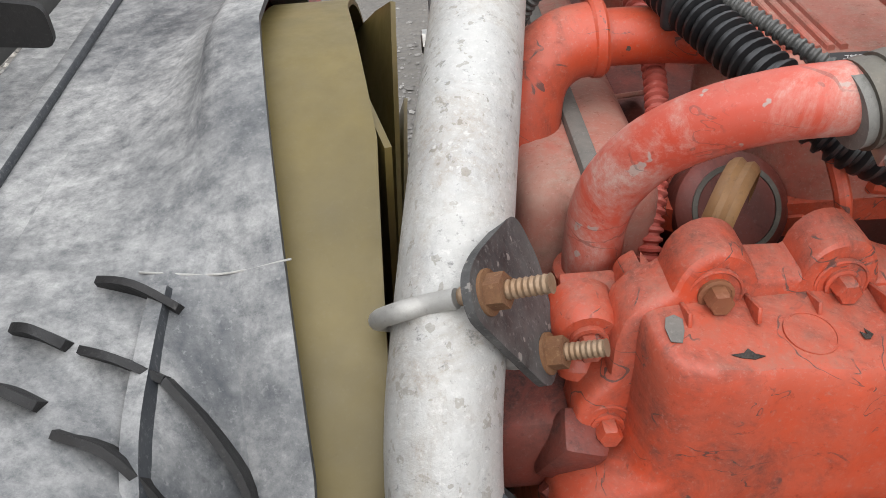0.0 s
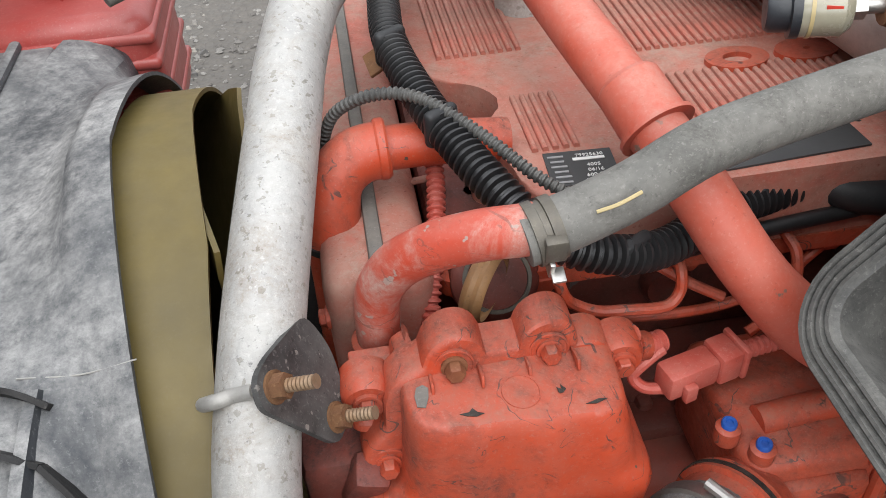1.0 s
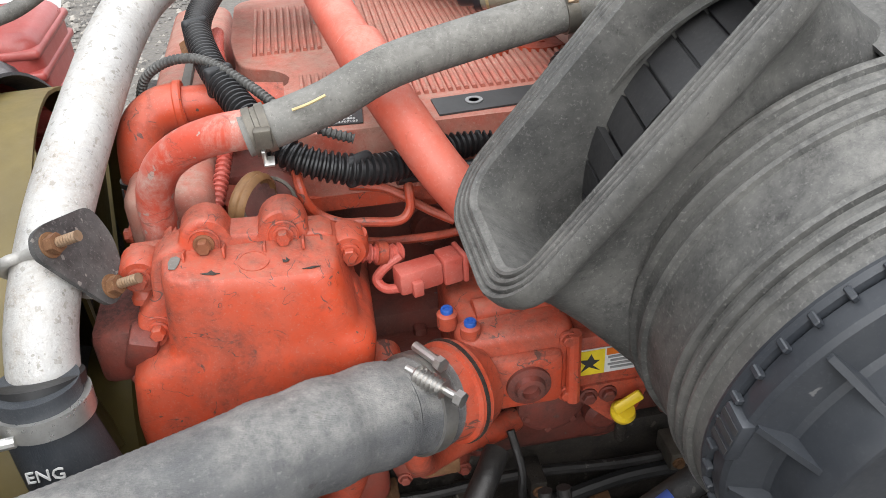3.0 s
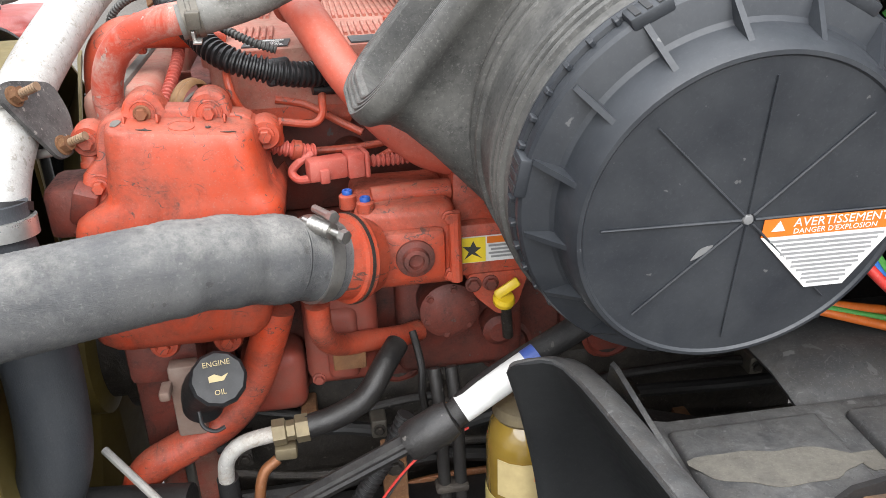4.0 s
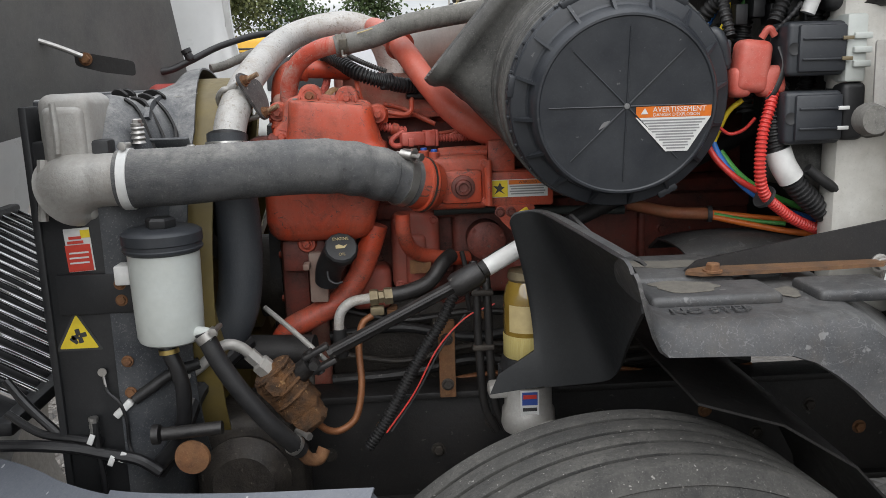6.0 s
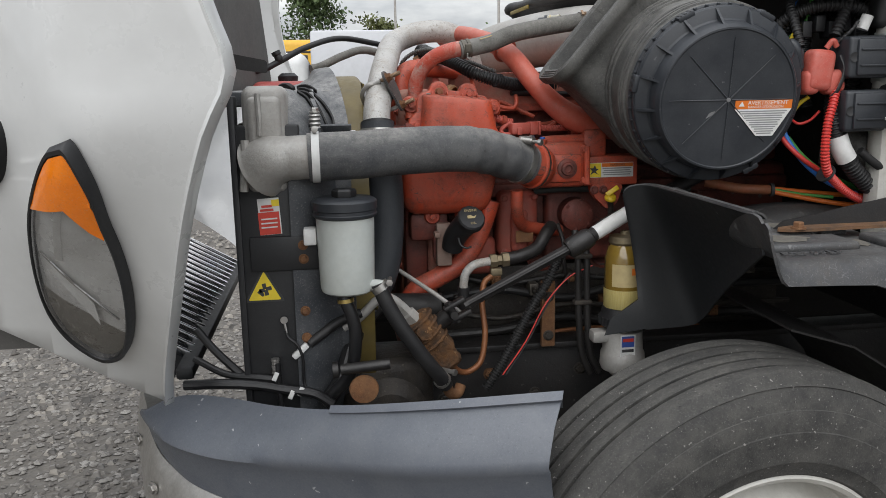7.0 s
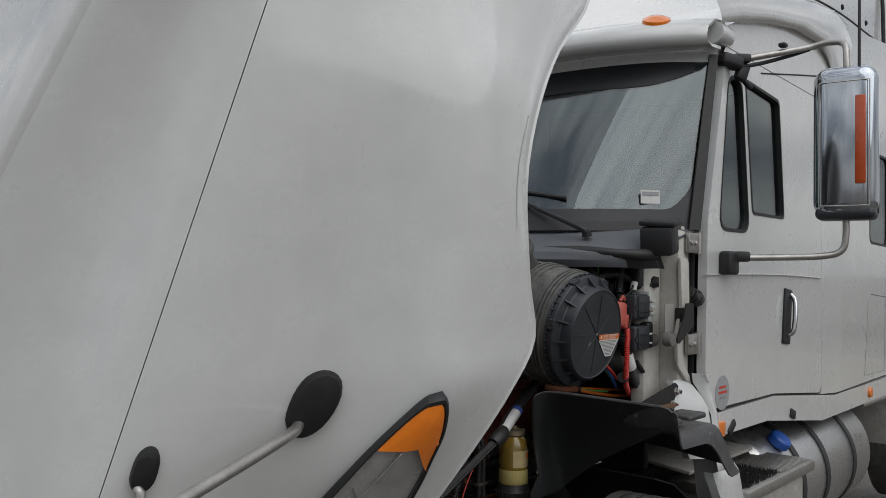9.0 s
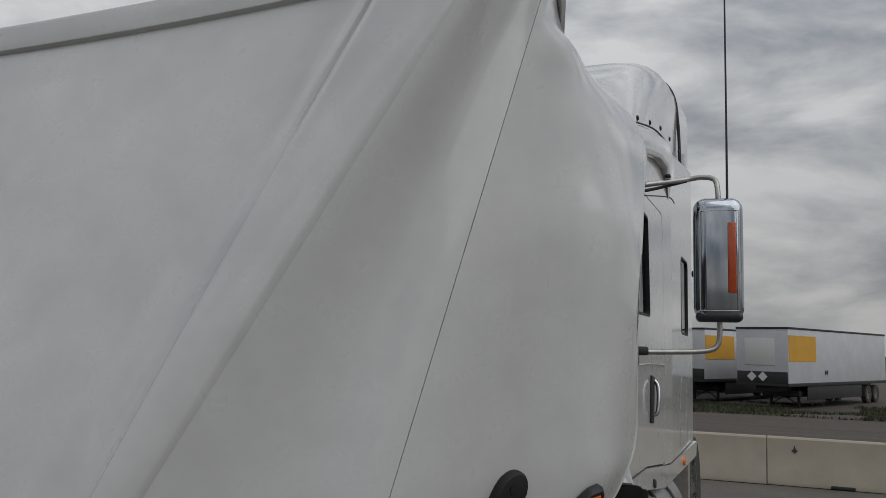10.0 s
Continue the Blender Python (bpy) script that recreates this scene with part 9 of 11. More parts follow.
    for k in range(97):
        an = 2 * math.pi * k / 96
        y, z = FAN_Y0 + 0.472 * math.cos(an), FAN_Z0 + 0.472 * math.sin(an)
        xr = 0.036 + 0.026 * max(0.0, min(1.0, (0.72 - y) / 0.22))
        rows.append([(x, y, z) for x in (-0.035, -0.02, 0.0, 0.02, xr - 0.004, xr)])
    part("ring", sheet(rows, 0.005), FAN_Y, fan, "yellowed nylon fan ring", angle=60)
    # belt drive seen past the fan
    d = thing("belt_drive", "dark pulleys and ribbed belt at the engine front", "pulley", (0.13, 0.7, 1.0))
    for y, z, rr in ((0.70, 1.36, 0.075), (0.80, 1.20, 0.09), (0.62, 1.06, 0.11), (0.93, 1.40, 0.05)):
        p = part("pulley", lathe([(0, -0.012), (rr * 0.35, -0.012), (rr * 0.4, -0.002), (rr * 0.8, -0.004), (rr * 0.9, -0.014), (rr, -0.014), (rr, 0.014), (0, 0.014)], (0.125, y, z), (-1, 0, 0), 36), DARK_IRON, d)
        part("hub_nut", hexbolt((0.111, y, z), (-1, 0, 0), 0.014, 0.012), STEEL, p)
    part("belt", sheet([[(x, y, z) for y, z in ((0.62, 1.43), (0.70, 1.437), (0.77, 1.38), (0.89, 1.20), (0.85, 1.12), (0.72, 1.0), (0.6, 0.95), (0.51, 1.06), (0.53, 1.2), (0.60, 1.38), (0.62, 1.43))] for x in (0.113, 0.137)], 0.004), RUBBER, d)
    tk = thing("coolant_surge_tank", "red translucent coolant tank beyond the fan", "tank", (-0.03, 1.05, 1.40))
    part("tank", block((0.22, 0.22, 0.20), pose(-0.145, 1.06, 1.435), 0.03, 5), RED_TANK, tk)
    for z in (1.38, 1.425, 1.47, 1.505):
        part("waist_rib", block((0.226, 0.226, 0.016), pose(-0.145, 1.06, z), 0.007, 3), RED_TANK, tk)
    part("cap", lathe([(0, 0), (0.03, 0), (0.032, 0.02), (0.02, 0.03), (0, 0.03)], (-0.145, 1.06, 1.53), (0, 0, 1), 20), BLACK_PLASTIC, tk)


build_radiator()


# ---- reservoir, fuel filter, steering and low hoses ----
def build_low_things():
    t = thing("steering_fluid_reservoir", "white translucent plastic fluid reservoir with black cap", "reservoir", (0.003, 0.065, 1.08))
    c = (0.003, 0.065)
    part("bottle", lathe([(0.0, 0.0), (0.048, 0.0), (0.054, 0.004), (0.057, 0.012), (0.0585, 0.06), (0.0605, 0.14), (0.061, 0.168), (0.0, 0.168)], (*c, 1.087), (0, 0, 1), 48), WHITE_PLASTIC, t)
    lid = part("lid", lathe([(0.062, -0.004), (0.067, 0.0), (0.068, 0.004), (0.066, 0.006), (0.066, 0.012), (0.068, 0.014), (0.068, 0.030), (0.065, 0.033), (0.060, 0.036), (0.030, 0.038), (0.0, 0.038)], (*c, 1.252), (0, 0, 1), 48), BLACK_LID, t)
    part("cap_knob", lathe([(0.024, 0), (0.026, 0.004), (0.026, 0.014), (0.022, 0.018), (0, 0.018)], (*c, 1.289), (0, 0, 1), 6), BLACK_PLASTIC, lid)
    part("mount", span(-0.085, -0.058, 0.06, 0.10, 1.19, 1.225, 0.004), LABEL_WHITE, t)
    part("outlet", sweep([(0.045, 0.045, 1.105), (0.068, 0.036, 1.105), (0.085, 0.03, 1.10)], 0.011, 16, 4), WHITE_PLASTIC, t)
    clamp_ring(t, (0.070, 0.035, 1.100), (0.55, -0.05, -0.8), 0.018, 0.014)
    part("drain", sweep([(-0.002, 0.065, 1.088), (-0.004, 0.06, 1.07), (0.01, 0.058, 1.03), (0.015, 0.06, 0.98), (0.0, 0.07, 0.90), (-0.05, 0.09, 0.84)], 0.014, 14, 6), CONDUIT, t)
    part("drain_clip", lathe([(0.015, -0.004), (0.018, -0.004), (0.018, 0.004), (0.015, 0.004)], (-0.003, 0.06, 1.068), (0.1, -0.1, -1), 18), BRASS, t)
    hs = thing("steering_hose", "black rubber steering hose with steel clamp", "hose", (0.15, 0.03, 0.9))
    part("hose", sweep([(0.066, 0.036, 1.108), (0.085, 0.034, 1.06), (0.118, 0.036, 1.00), (0.160, 0.045, 0.935), (0.195, 0.065, 0.885), (0.212, 0.085, 0.855)], 0.0165, 18, 8), RUBBER, hs)
    part("end_fitting", sweep([(0.212, 0.085, 0.855), (0.224, 0.10, 0.83), (0.242, 0.115, 0.822), (0.252, 0.125, 0.838)], 0.0125, 14, 6), RUST, hs)
    clamp_ring(hs, (0.203, 0.077, 0.870), (0.55, 0.5, -0.7), 0.0172, 0.01)
    g = thing("steering_gear_fitting", "rust-caked steering valve block with pipe unions", "steering gear", (0.18, 0.15, 0.85))
    rng = random.Random(3)
    body = join(block((0.075, 0.07, 0.12), pose(0.185, 0.165, 0.945, 0, -38, 0), 0.016, 3), block((0.06, 0.06, 0.05), pose(0.222, 0.160, 0.895, 0, -38, 0), 0.012, 3), lathe([(0, 0), (0.02, 0), (0.02, 0.03), (0, 0.03)], (0.165, 0.145, 0.965), (0.3, -1, 0.3), 6))
    for v in body.verts:
        v.co += Vector((rng.uniform(-1, 1), rng.uniform(-1, 1), rng.uniform(-1, 1))) * 0.004
    part("valve_body", body, RUSTCAKE, g, "rust and dirt caked casting")
    for dx, dz in ((0, 0), (0.012, -0.016), (0.024, -0.032), (0.036, -0.05)):
        part("flange", lathe([(0.042, -0.003), (0.044, 0), (0.042, 0.004), (0.03, 0.005)], (0.158 + dx, 0.16, 0.985 + dz), (-0.62, 0, 0.78), 14), RUSTCAKE, g)
    part("union", lathe([(0, 0), (0.020, 0), (0.020, 0.022), (0.014, 0.026), (0.014, 0.05), (0, 0.05)], (0.152, 0.155, 0.99), (-0.62, -0.1, 0.70), 6), ALU_CAST, g)
    part("pipe", sweep([(0.128, 0.15, 1.018), (0.108, 0.145, 1.040), (0.085, 0.14, 1.050), (0.062, 0.14, 1.040), (0.03, 0.14, 1.01), (-0.01, 0.14, 0.985)], 0.0105, 14, 8), ALU_CAST, g)
    part("brown_pipe", sweep([(0.238, 0.165, 0.872), (0.258, 0.175, 0.852), (0.283, 0.185, 0.848), (0.312, 0.195, 0.870), (0.325, 0.21, 0.93), (0.322, 0.23, 1.0), (0.33, 0.245, 1.045), (0.35, 0.255, 1.06)], 0.0072, 12, 8), WIRE_BROWN, g, "orange-brown pipe")
    wp = thing("fuel_line_union", "pale metal fuel line with union and grey hose", "fuel line", (0.33, 0.27, 1.05))
    part("elbow_pipe", sweep([(0.283, 0.262, 1.0), (0.283, 0.258, 1.045), (0.290, 0.257, 1.072), (0.312, 0.258, 1.090), (0.355, 0.262, 1.096)], 0.0105, 14, 8), ALU, wp)
    part("sleeve", sweep([(0.283, 0.262, 1.035), (0.283, 0.264, 1.0), (0.285, 0.27, 0.975)], 0.014, 14), RUBBER, wp)
    part("union", join(lathe([(0, 0), (0.017, 0), (0.017, 0.016), (0.013, 0.018), (0.013, 0.028), (0.018, 0.03), (0.018, 0.046), (0, 0.046)], (0.348, 0.262, 1.096), (1, 0.03, 0.05), 6), block((0.028, 0.02, 0.018), pose(0.362, 0.258, 1.070), 0.003)), BRASS_DULL, wp, "dull brass union")
    part("hose", sweep([(0.392, 0.264, 1.098), (0.43, 0.27, 1.104), (0.47, 0.285, 1.118), (0.50, 0.31, 1.15), (0.52, 0.34, 1.16)], 0.016, 16, 8), GREASY, wp)
    sh = thing("steering_shaft", "black steering shaft with universal joints and pale label", "steering shaft", (0.45, 0.16, 1.1))
    d = Vector((0.626 - 0.251, 0.175 - 0.156, 1.200 - 1.008)).normalized()
    a, b = Vector((0.251, 0.156, 1.008)), Vector((0.535, 0.150, 1.152))
    part("splined_shaft", sweep([a + d * 0.02, b], 0.0125, 8, 4), GREASY, sh)
    part("spline_groove", sweep([a + d * 0.03 + Vector((0, -0.012, 0.002)), b - d * 0.03 + Vector((0, -0.012, 0.002))], 0.004, 6, 2), DARK, sh)
    part("collar", lathe([(0, -0.03), (0.020, -0.03), (0.024, -0.02), (0.024, 0.02), (0.021, 0.032), (0.016, 0.034), (0, 0.034)], b, d, 24), GREASY, sh)
    part("upper_tube", sweep([b + d * 0.03, (0.627, 0.178, 1.198), (0.80, 0.215, 1.268), (1.15, 0.29, 1.41)], 0.0165, 20, 6), DARK, sh)
    part("paper_label", lathe([(0.0168, 0.045), (0.0172, 0.045), (0.0172, 0.155), (0.0168, 0.155)], b, (0.60, 0.11, 0.30), 24), LABEL_WHITE, sh, "torn white paper label")
    part("label_edge", lathe([(0.0173, 0.138), (0.0176, 0.138), (0.0176, 0.155), (0.0173, 0.155)], b, (0.60, 0.11, 0.30), 24), LABEL_BLUE, sh)
    yoke = part("universal_joint", join(block((0.055, 0.012, 0.022), axis_matrix(a, d) @ pose(-0.0, 0.016, 0.0, 0, 90, 0), 0.004), block((0.055, 0.012, 0.022), axis_matrix(a, d) @ pose(0, -0.016, 0, 0, 90, 0), 0.004), lathe([(0, -0.028), (0.009, -0.028), (0.009, 0.028), (0, 0.028)], a - d * 0.012, (0, 1, 0), 14), lathe([(0, -0.026), (0.009, -0.026), (0.009, 0.026), (0, 0.026)], a - d * 0.012, d.cross(Vector((0, 1, 0))), 14)), GREASY, sh, "greasy universal joint")
    part("lower_yoke", sweep([a - d * 0.02, a - d * 0.05 + Vector((0, 0.01, -0.01)), a - d * 0.08 + Vector((0, 0.02, -0.03))], 0.019, 12), GREASY, sh)
    part("dipstick_tube", sweep([(0.13, 0.30, 1.075), (0.20, 0.235, 1.035), (0.262, 0.175, 0.995)], 0.0055, 10), ALU_CAST, sh)
    f = thing("fuel_filter", "upright fuel filter with clear amber bowl", "fuel filter", (0.655, 0.178, 0.82))
    fx, fy = 0.655, 0.178
    part("base", join(lathe([(0.0, 0), (0.030, 0), (0.034, 0.012), (0.050, 0.014), (0.054, 0.025), (0.052, 0.055), (0.048, 0.062), (0.046, 0.11), (0.0, 0.11)], (fx, fy, 0.822), (0, 0, 1), 40), block((0.05, 0.04, 0.03), pose(fx - 0.055, fy, 0.92), 0.008), block((0.03, 0.03, 0.03), pose(fx + 0.03, fy - 0.045, 0.85), 0.006)), ALU_CAST, f, "grey cast filter base")
    collar = part("collar", lathe([(0.0, 0), (0.054, 0), (0.057, 0.004), (0.057, 0.022), (0.054, 0.026), (0.050, 0.045), (0.0, 0.045)], (fx, fy, 0.945), (0, 0, 1), 40), BLACK_PLASTIC, f, "black ribbed collar")
    for k in range(24):
        an = 2 * math.pi * k / 24
        part("grip_rib", block((0.004, 0.005, 0.020), pose(fx + 0.0572 * math.cos(an), fy + 0.0572 * math.sin(an), 0.958, 0, 0, math.degrees(an)), 0.001, 1), BLACK_PLASTIC, collar)
    bowl = part("bowl", lathe([(0.046, 0), (0.047, 0.005), (0.046, 0.12), (0.040, 0.145), (0.030, 0.158), (0.0, 0.162)], (fx, fy, 0.988), (0, 0, 1), 40), AMBER_FUEL, f, "amber clear bowl")
    part("element", lathe([(0.0468 if i % 2 else 0.0462, 0.002 + 0.0005 * (i % 2)) for i in range(2)] + [(0.0475, 0.004), (0.0475, 0.045), (0.0468, 0.048)], (fx, fy, 0.988), (0, 0, 1), 80), PLEAT, bowl, "pleated filter paper seen through the bowl")
    lab = part("side_label", sheet([[(fx + 0.0473 * math.cos(t), fy + 0.0473 * math.sin(t), z) for t in [radians(v) for v in (215, 235, 255, 275, 295, 315)]] for z in (1.045, 1.098)], 0.0006), LABEL_CREAM, bowl, "cream paper label")
    part("label_patch", sheet([[(fx + 0.0481 * math.cos(t), fy + 0.0481 * math.sin(t), z) for t in [radians(v) for v in (272, 280, 288)]] for z in (1.074, 1.090)], 0.0005), LABEL_ORANGE, lab)
    part("top_cap", lathe([(0.0, 0), (0.034, 0), (0.038, 0.006), (0.036, 0.020), (0.012, 0.024), (0.010, 0.032), (0, 0.032)], (fx, fy, 1.140), (0, 0, 1), 32), BRASS_DULL, f, "brassy vent cap")
    bl = part("base_label", block((0.036, 0.001, 0.052), pose(fx - 0.004, fy - 0.0475, 0.905, 0, 0, 0), 0), LABEL_WHITE, f)
    part("label_patch", block((0.030, 0.001, 0.026), pose(fx - 0.004, fy - 0.0485, 0.915), 0), LABEL_BLUE, bl)
    part("label_patch", block((0.026, 0.001, 0.008), pose(fx - 0.004, fy - 0.0492, 0.919), 0), LABEL_RED, bl)
    part("label_patch", block((0.028, 0.001, 0.007), pose(fx - 0.004, fy - 0.0485, 0.893), 0), INK, bl)
    # black upright lines by the filter
    ln = thing("fuel_lines", "pair of dirty upright fuel lines strapped together", "fuel line", (0.58, 0.25, 0.8))
    for dx in (0.0, 0.022):
        part("line", sweep([(0.560 + dx, 0.27, 1.16), (0.563 + dx, 0.25, 1.10), (0.566 + dx, 0.25, 0.98), (0.575 + dx, 0.25, 0.86), (0.60 + dx, 0.25, 0.80)], 0.0085, 12, 6), GREASY, ln)
    for z in (1.10, 0.985):
        part("strap", block((0.045, 0.024, 0.012), pose(0.575, 0.25, z), 0.004), DARK_IRON, ln)
    cf = thing("corrugated_conduit", "black corrugated conduit with red wires down the frame", "conduit", (0.42, 0.24, 0.85))
    part("conduit", sweep([(0.52, 0.26, 1.10), (0.49, 0.255, 1.04), (0.45, 0.25, 0.98), (0.41, 0.245, 0.91), (0.37, 0.24, 0.84), (0.33, 0.24, 0.78)], corrugated(0.0125, 0.002), 16, 8, step=0.0018), RUBBER, cf)
    part("wire", sweep([(0.60, 0.25, 1.075), (0.54, 0.245, 1.05), (0.48, 0.235, 0.99), (0.43, 0.23, 0.90), (0.37, 0.222, 0.82)], 0.0018, 8, 6), WIRE_RED, cf)
    part("wire", sweep([(0.54, 0.250, 1.055), (0.488, 0.240, 0.99), (0.437, 0.235, 0.90), (0.38, 0.226, 0.82)], 0.0022, 8, 6), FAR_DARK, cf)
    pl = thing("frame_bracket", "rusty bracket plate on the black frame", "bracket", (0.50, 0.30, 0.9))
    part("plate", span(0.485, 0.52, 0.295, 0.31, 0.86, 1.03, 0.003), RUST, pl)
    for z in (0.89, 0.99):
        part("bolt", hexbolt((0.5025, 0.295, z), (0, -1, 0), 0.010, 0.008), DARK_IRON, pl)
    cr = thing("cross_tube", "black steel cross tube ahead of the engine", "tube", (0.1, 0.3, 0.98))
    part("tube", sweep([(-0.05, 0.30, 0.975), (0.06, 0.29, 0.985), (0.16, 0.28, 0.985), (0.23, 0.27, 0.985)], 0.035, 20, 6), DARK, cr)
    ax = thing("front_axle_gear", "black steering gear box low in the frame", "steering gear", (0.1, 0.25, 0.7))
    part("case", join(span(-0.02, 0.20, 0.20, 0.36, 0.62, 0.88, 0.03, 3), lathe([(0, 0), (0.08, 0), (0.09, 0.03), (0.06, 0.06), (0, 0.06)], (0.09, 0.20, 0.76), (0, -1, 0), 32)), DARK_IRON, ax)
    part("tie_bar", join(sweep([(-0.02, 0.03, 0.925), (0.03, 0.03, 0.928), (0.085, 0.03, 0.932)], 0.012, 14), lathe([(0, 0), (0.018, 0), (0.018, 0.012), (0, 0.012)], (-0.025, 0.03, 0.925), (-1, 0, 0), 14)), GREASY, ax)
    part("rusty_disc", lathe([(0, 0), (0.030, 0), (0.032, 0.004), (0.030, 0.010), (0.010, 0.012), (0, 0.012)], (0.028, 0.035, 0.878), (0, -1, 0), 28), RUST, ax, "rust-brown round plate")
    lw = thing("loose_wiring", "loose black wires with bare lugs by the radiator", "wiring", (-0.12, 0.08, 0.9))
    for pts, r in ((((-0.135, 0.10, 1.01), (-0.13, 0.095, 0.985), (-0.11, 0.09, 0.965), (-0.10, 0.09, 0.93), (-0.10, 0.09, 0.88), (-0.085, 0.08, 0.845)), 0.0035),
                   (((-0.36, 0.12, 0.88), (-0.28, 0.10, 0.885), (-0.20, 0.09, 0.88), (-0.14, 0.08, 0.87), (-0.08, 0.07, 0.86), (-0.04, 0.065, 0.835)), 0.011),
                   (((-0.34, 0.15, 0.93), (-0.27, 0.12, 0.90), (-0.20, 0.10, 0.895), (-0.15, 0.09, 0.89)), 0.008),
                   (((-0.33, 0.14, 1.0), (-0.29, 0.13, 0.95), (-0.24, 0.12, 0.90), (-0.20, 0.10, 0.87)), 0.009),
                   (((-0.155, 0.085, 0.93), (-0.155, 0.084, 0.88), (-0.15, 0.08, 0.82), (-0.15, 0.08, 0.78)), 0.006),
                   (((0.10, 0.26, 1.02), (0.02, 0.17, 0.96), (-0.02, 0.12, 0.87), (-0.06, 0.10, 0.82)), 0.018)):
        part("wire", sweep(pts, r, 10, 8), CONDUIT, lw)
    part("ring_lug", join(lathe([(0.004, 0), (0.008, 0), (0.008, 0.002), (0.004, 0.002)], (-0.137, 0.098, 1.022), (0.1, -1, 0), 16), sweep([(-0.136, 0.099, 1.014), (-0.132, 0.096, 0.99)], 0.003, 8, 2)), STEEL, lw)
    for x, z in ((-0.128, 0.862), (-0.108, 0.868), (-0.160, 0.905)):
        part("white_tag", block((0.010, 0.004, 0.020), pose(x, 0.068, z, 0, 25, 0), 0.001), LABEL_WHITE, lw)
    wc = part("white_plug", block((0.014, 0.014, 0.042), pose(-0.105, 0.096, 0.951, 0, 48, 0), 0.003), LABEL_WHITE, lw)
    part("plug_lead", sweep([(-0.085, 0.098, 0.966), (-0.055, 0.105, 0.985), (-0.02, 0.12, 1.005), (0.03, 0.13, 1.02)], 0.011, 12), RUBBER, lw)
    part("bolt_stack", join(*[lathe([(0, 0), (0.009 - 0.001 * (i % 2), 0), (0.009 - 0.001 * (i % 2), 0.006), (0, 0.006)], (-0.160, 0.09, 0.905 + 0.007 * i), (0, 0, 1), 10) for i in range(5)]), STEEL, lw)

    # greasy lines, clips and studs low on the engine's flank
    fl = thing("engine_service_lines", "greasy service lines clipped along the lower engine", "pipes", (0.55, 0.40, 0.85))
    rng = random.Random(23)
    for k, (z, r) in enumerate(((1.015, 0.008), (0.975, 0.011), (0.93, 0.007), (0.885, 0.013), (0.845, 0.006))):
        pts = [(0.25 + 0.16 * i, 0.425 - 0.012 * (k % 3) + rng.uniform(-0.008, 0.008), z + rng.uniform(-0.022, 0.022)) for i in range(7)]
        part("line", sweep(pts, r, 10, 6), (GREASY, RUBBER, DARK_IRON, GREASY, WIRE_BROWN)[k], fl)
    for k in range(9):
        x, z = 0.29 + 0.10 * k, rng.uniform(0.84, 1.02)
        part("clip", span(x - 0.012, x + 0.012, 0.392, 0.445, z - 0.016, z + 0.016, 0.004), (DARK_IRON, RUST, CLAMP)[k % 3], fl)
        part("stud", hexbolt((x, 0.392, z), (0, -1, 0), 0.007, 0.007), RUST if k % 2 else DARK_IRON, fl)
    for k in range(10):
        x, z = rng.uniform(0.28, 1.1), rng.uniform(1.06, 1.20)
        part("stud", hexbolt((x, 0.47, z), (0, -1, 0), 0.009, 0.009), RED_DARK, fl)


RUSTCAKE = surface("rust_caked_iron", (0.22, 0.095, 0.028), (0.022, 0.016, 0.012), 0.8, 0.1, 120, 34, 0.9, 0.004, 0.55, (0.05, 0.036, 0.026), 0.9, (0.34, 0.19, 0.08), 60)
BRASS_DULL = surface("dull_brass", (0.26, 0.21, 0.12), (0.18, 0.15, 0.10), 0.55, 0.6, 90, 30, 0.2, 0.001, 0.4, (0.16, 0.13, 0.10))
PLEAT = surface("pleated_paper", (0.50, 0.42, 0.16), (0.36, 0.28, 0.08), 0.7, 0.0, 300, 30, 0.3, 0.001, stretch=(30, 30, 1))
build_low_things()


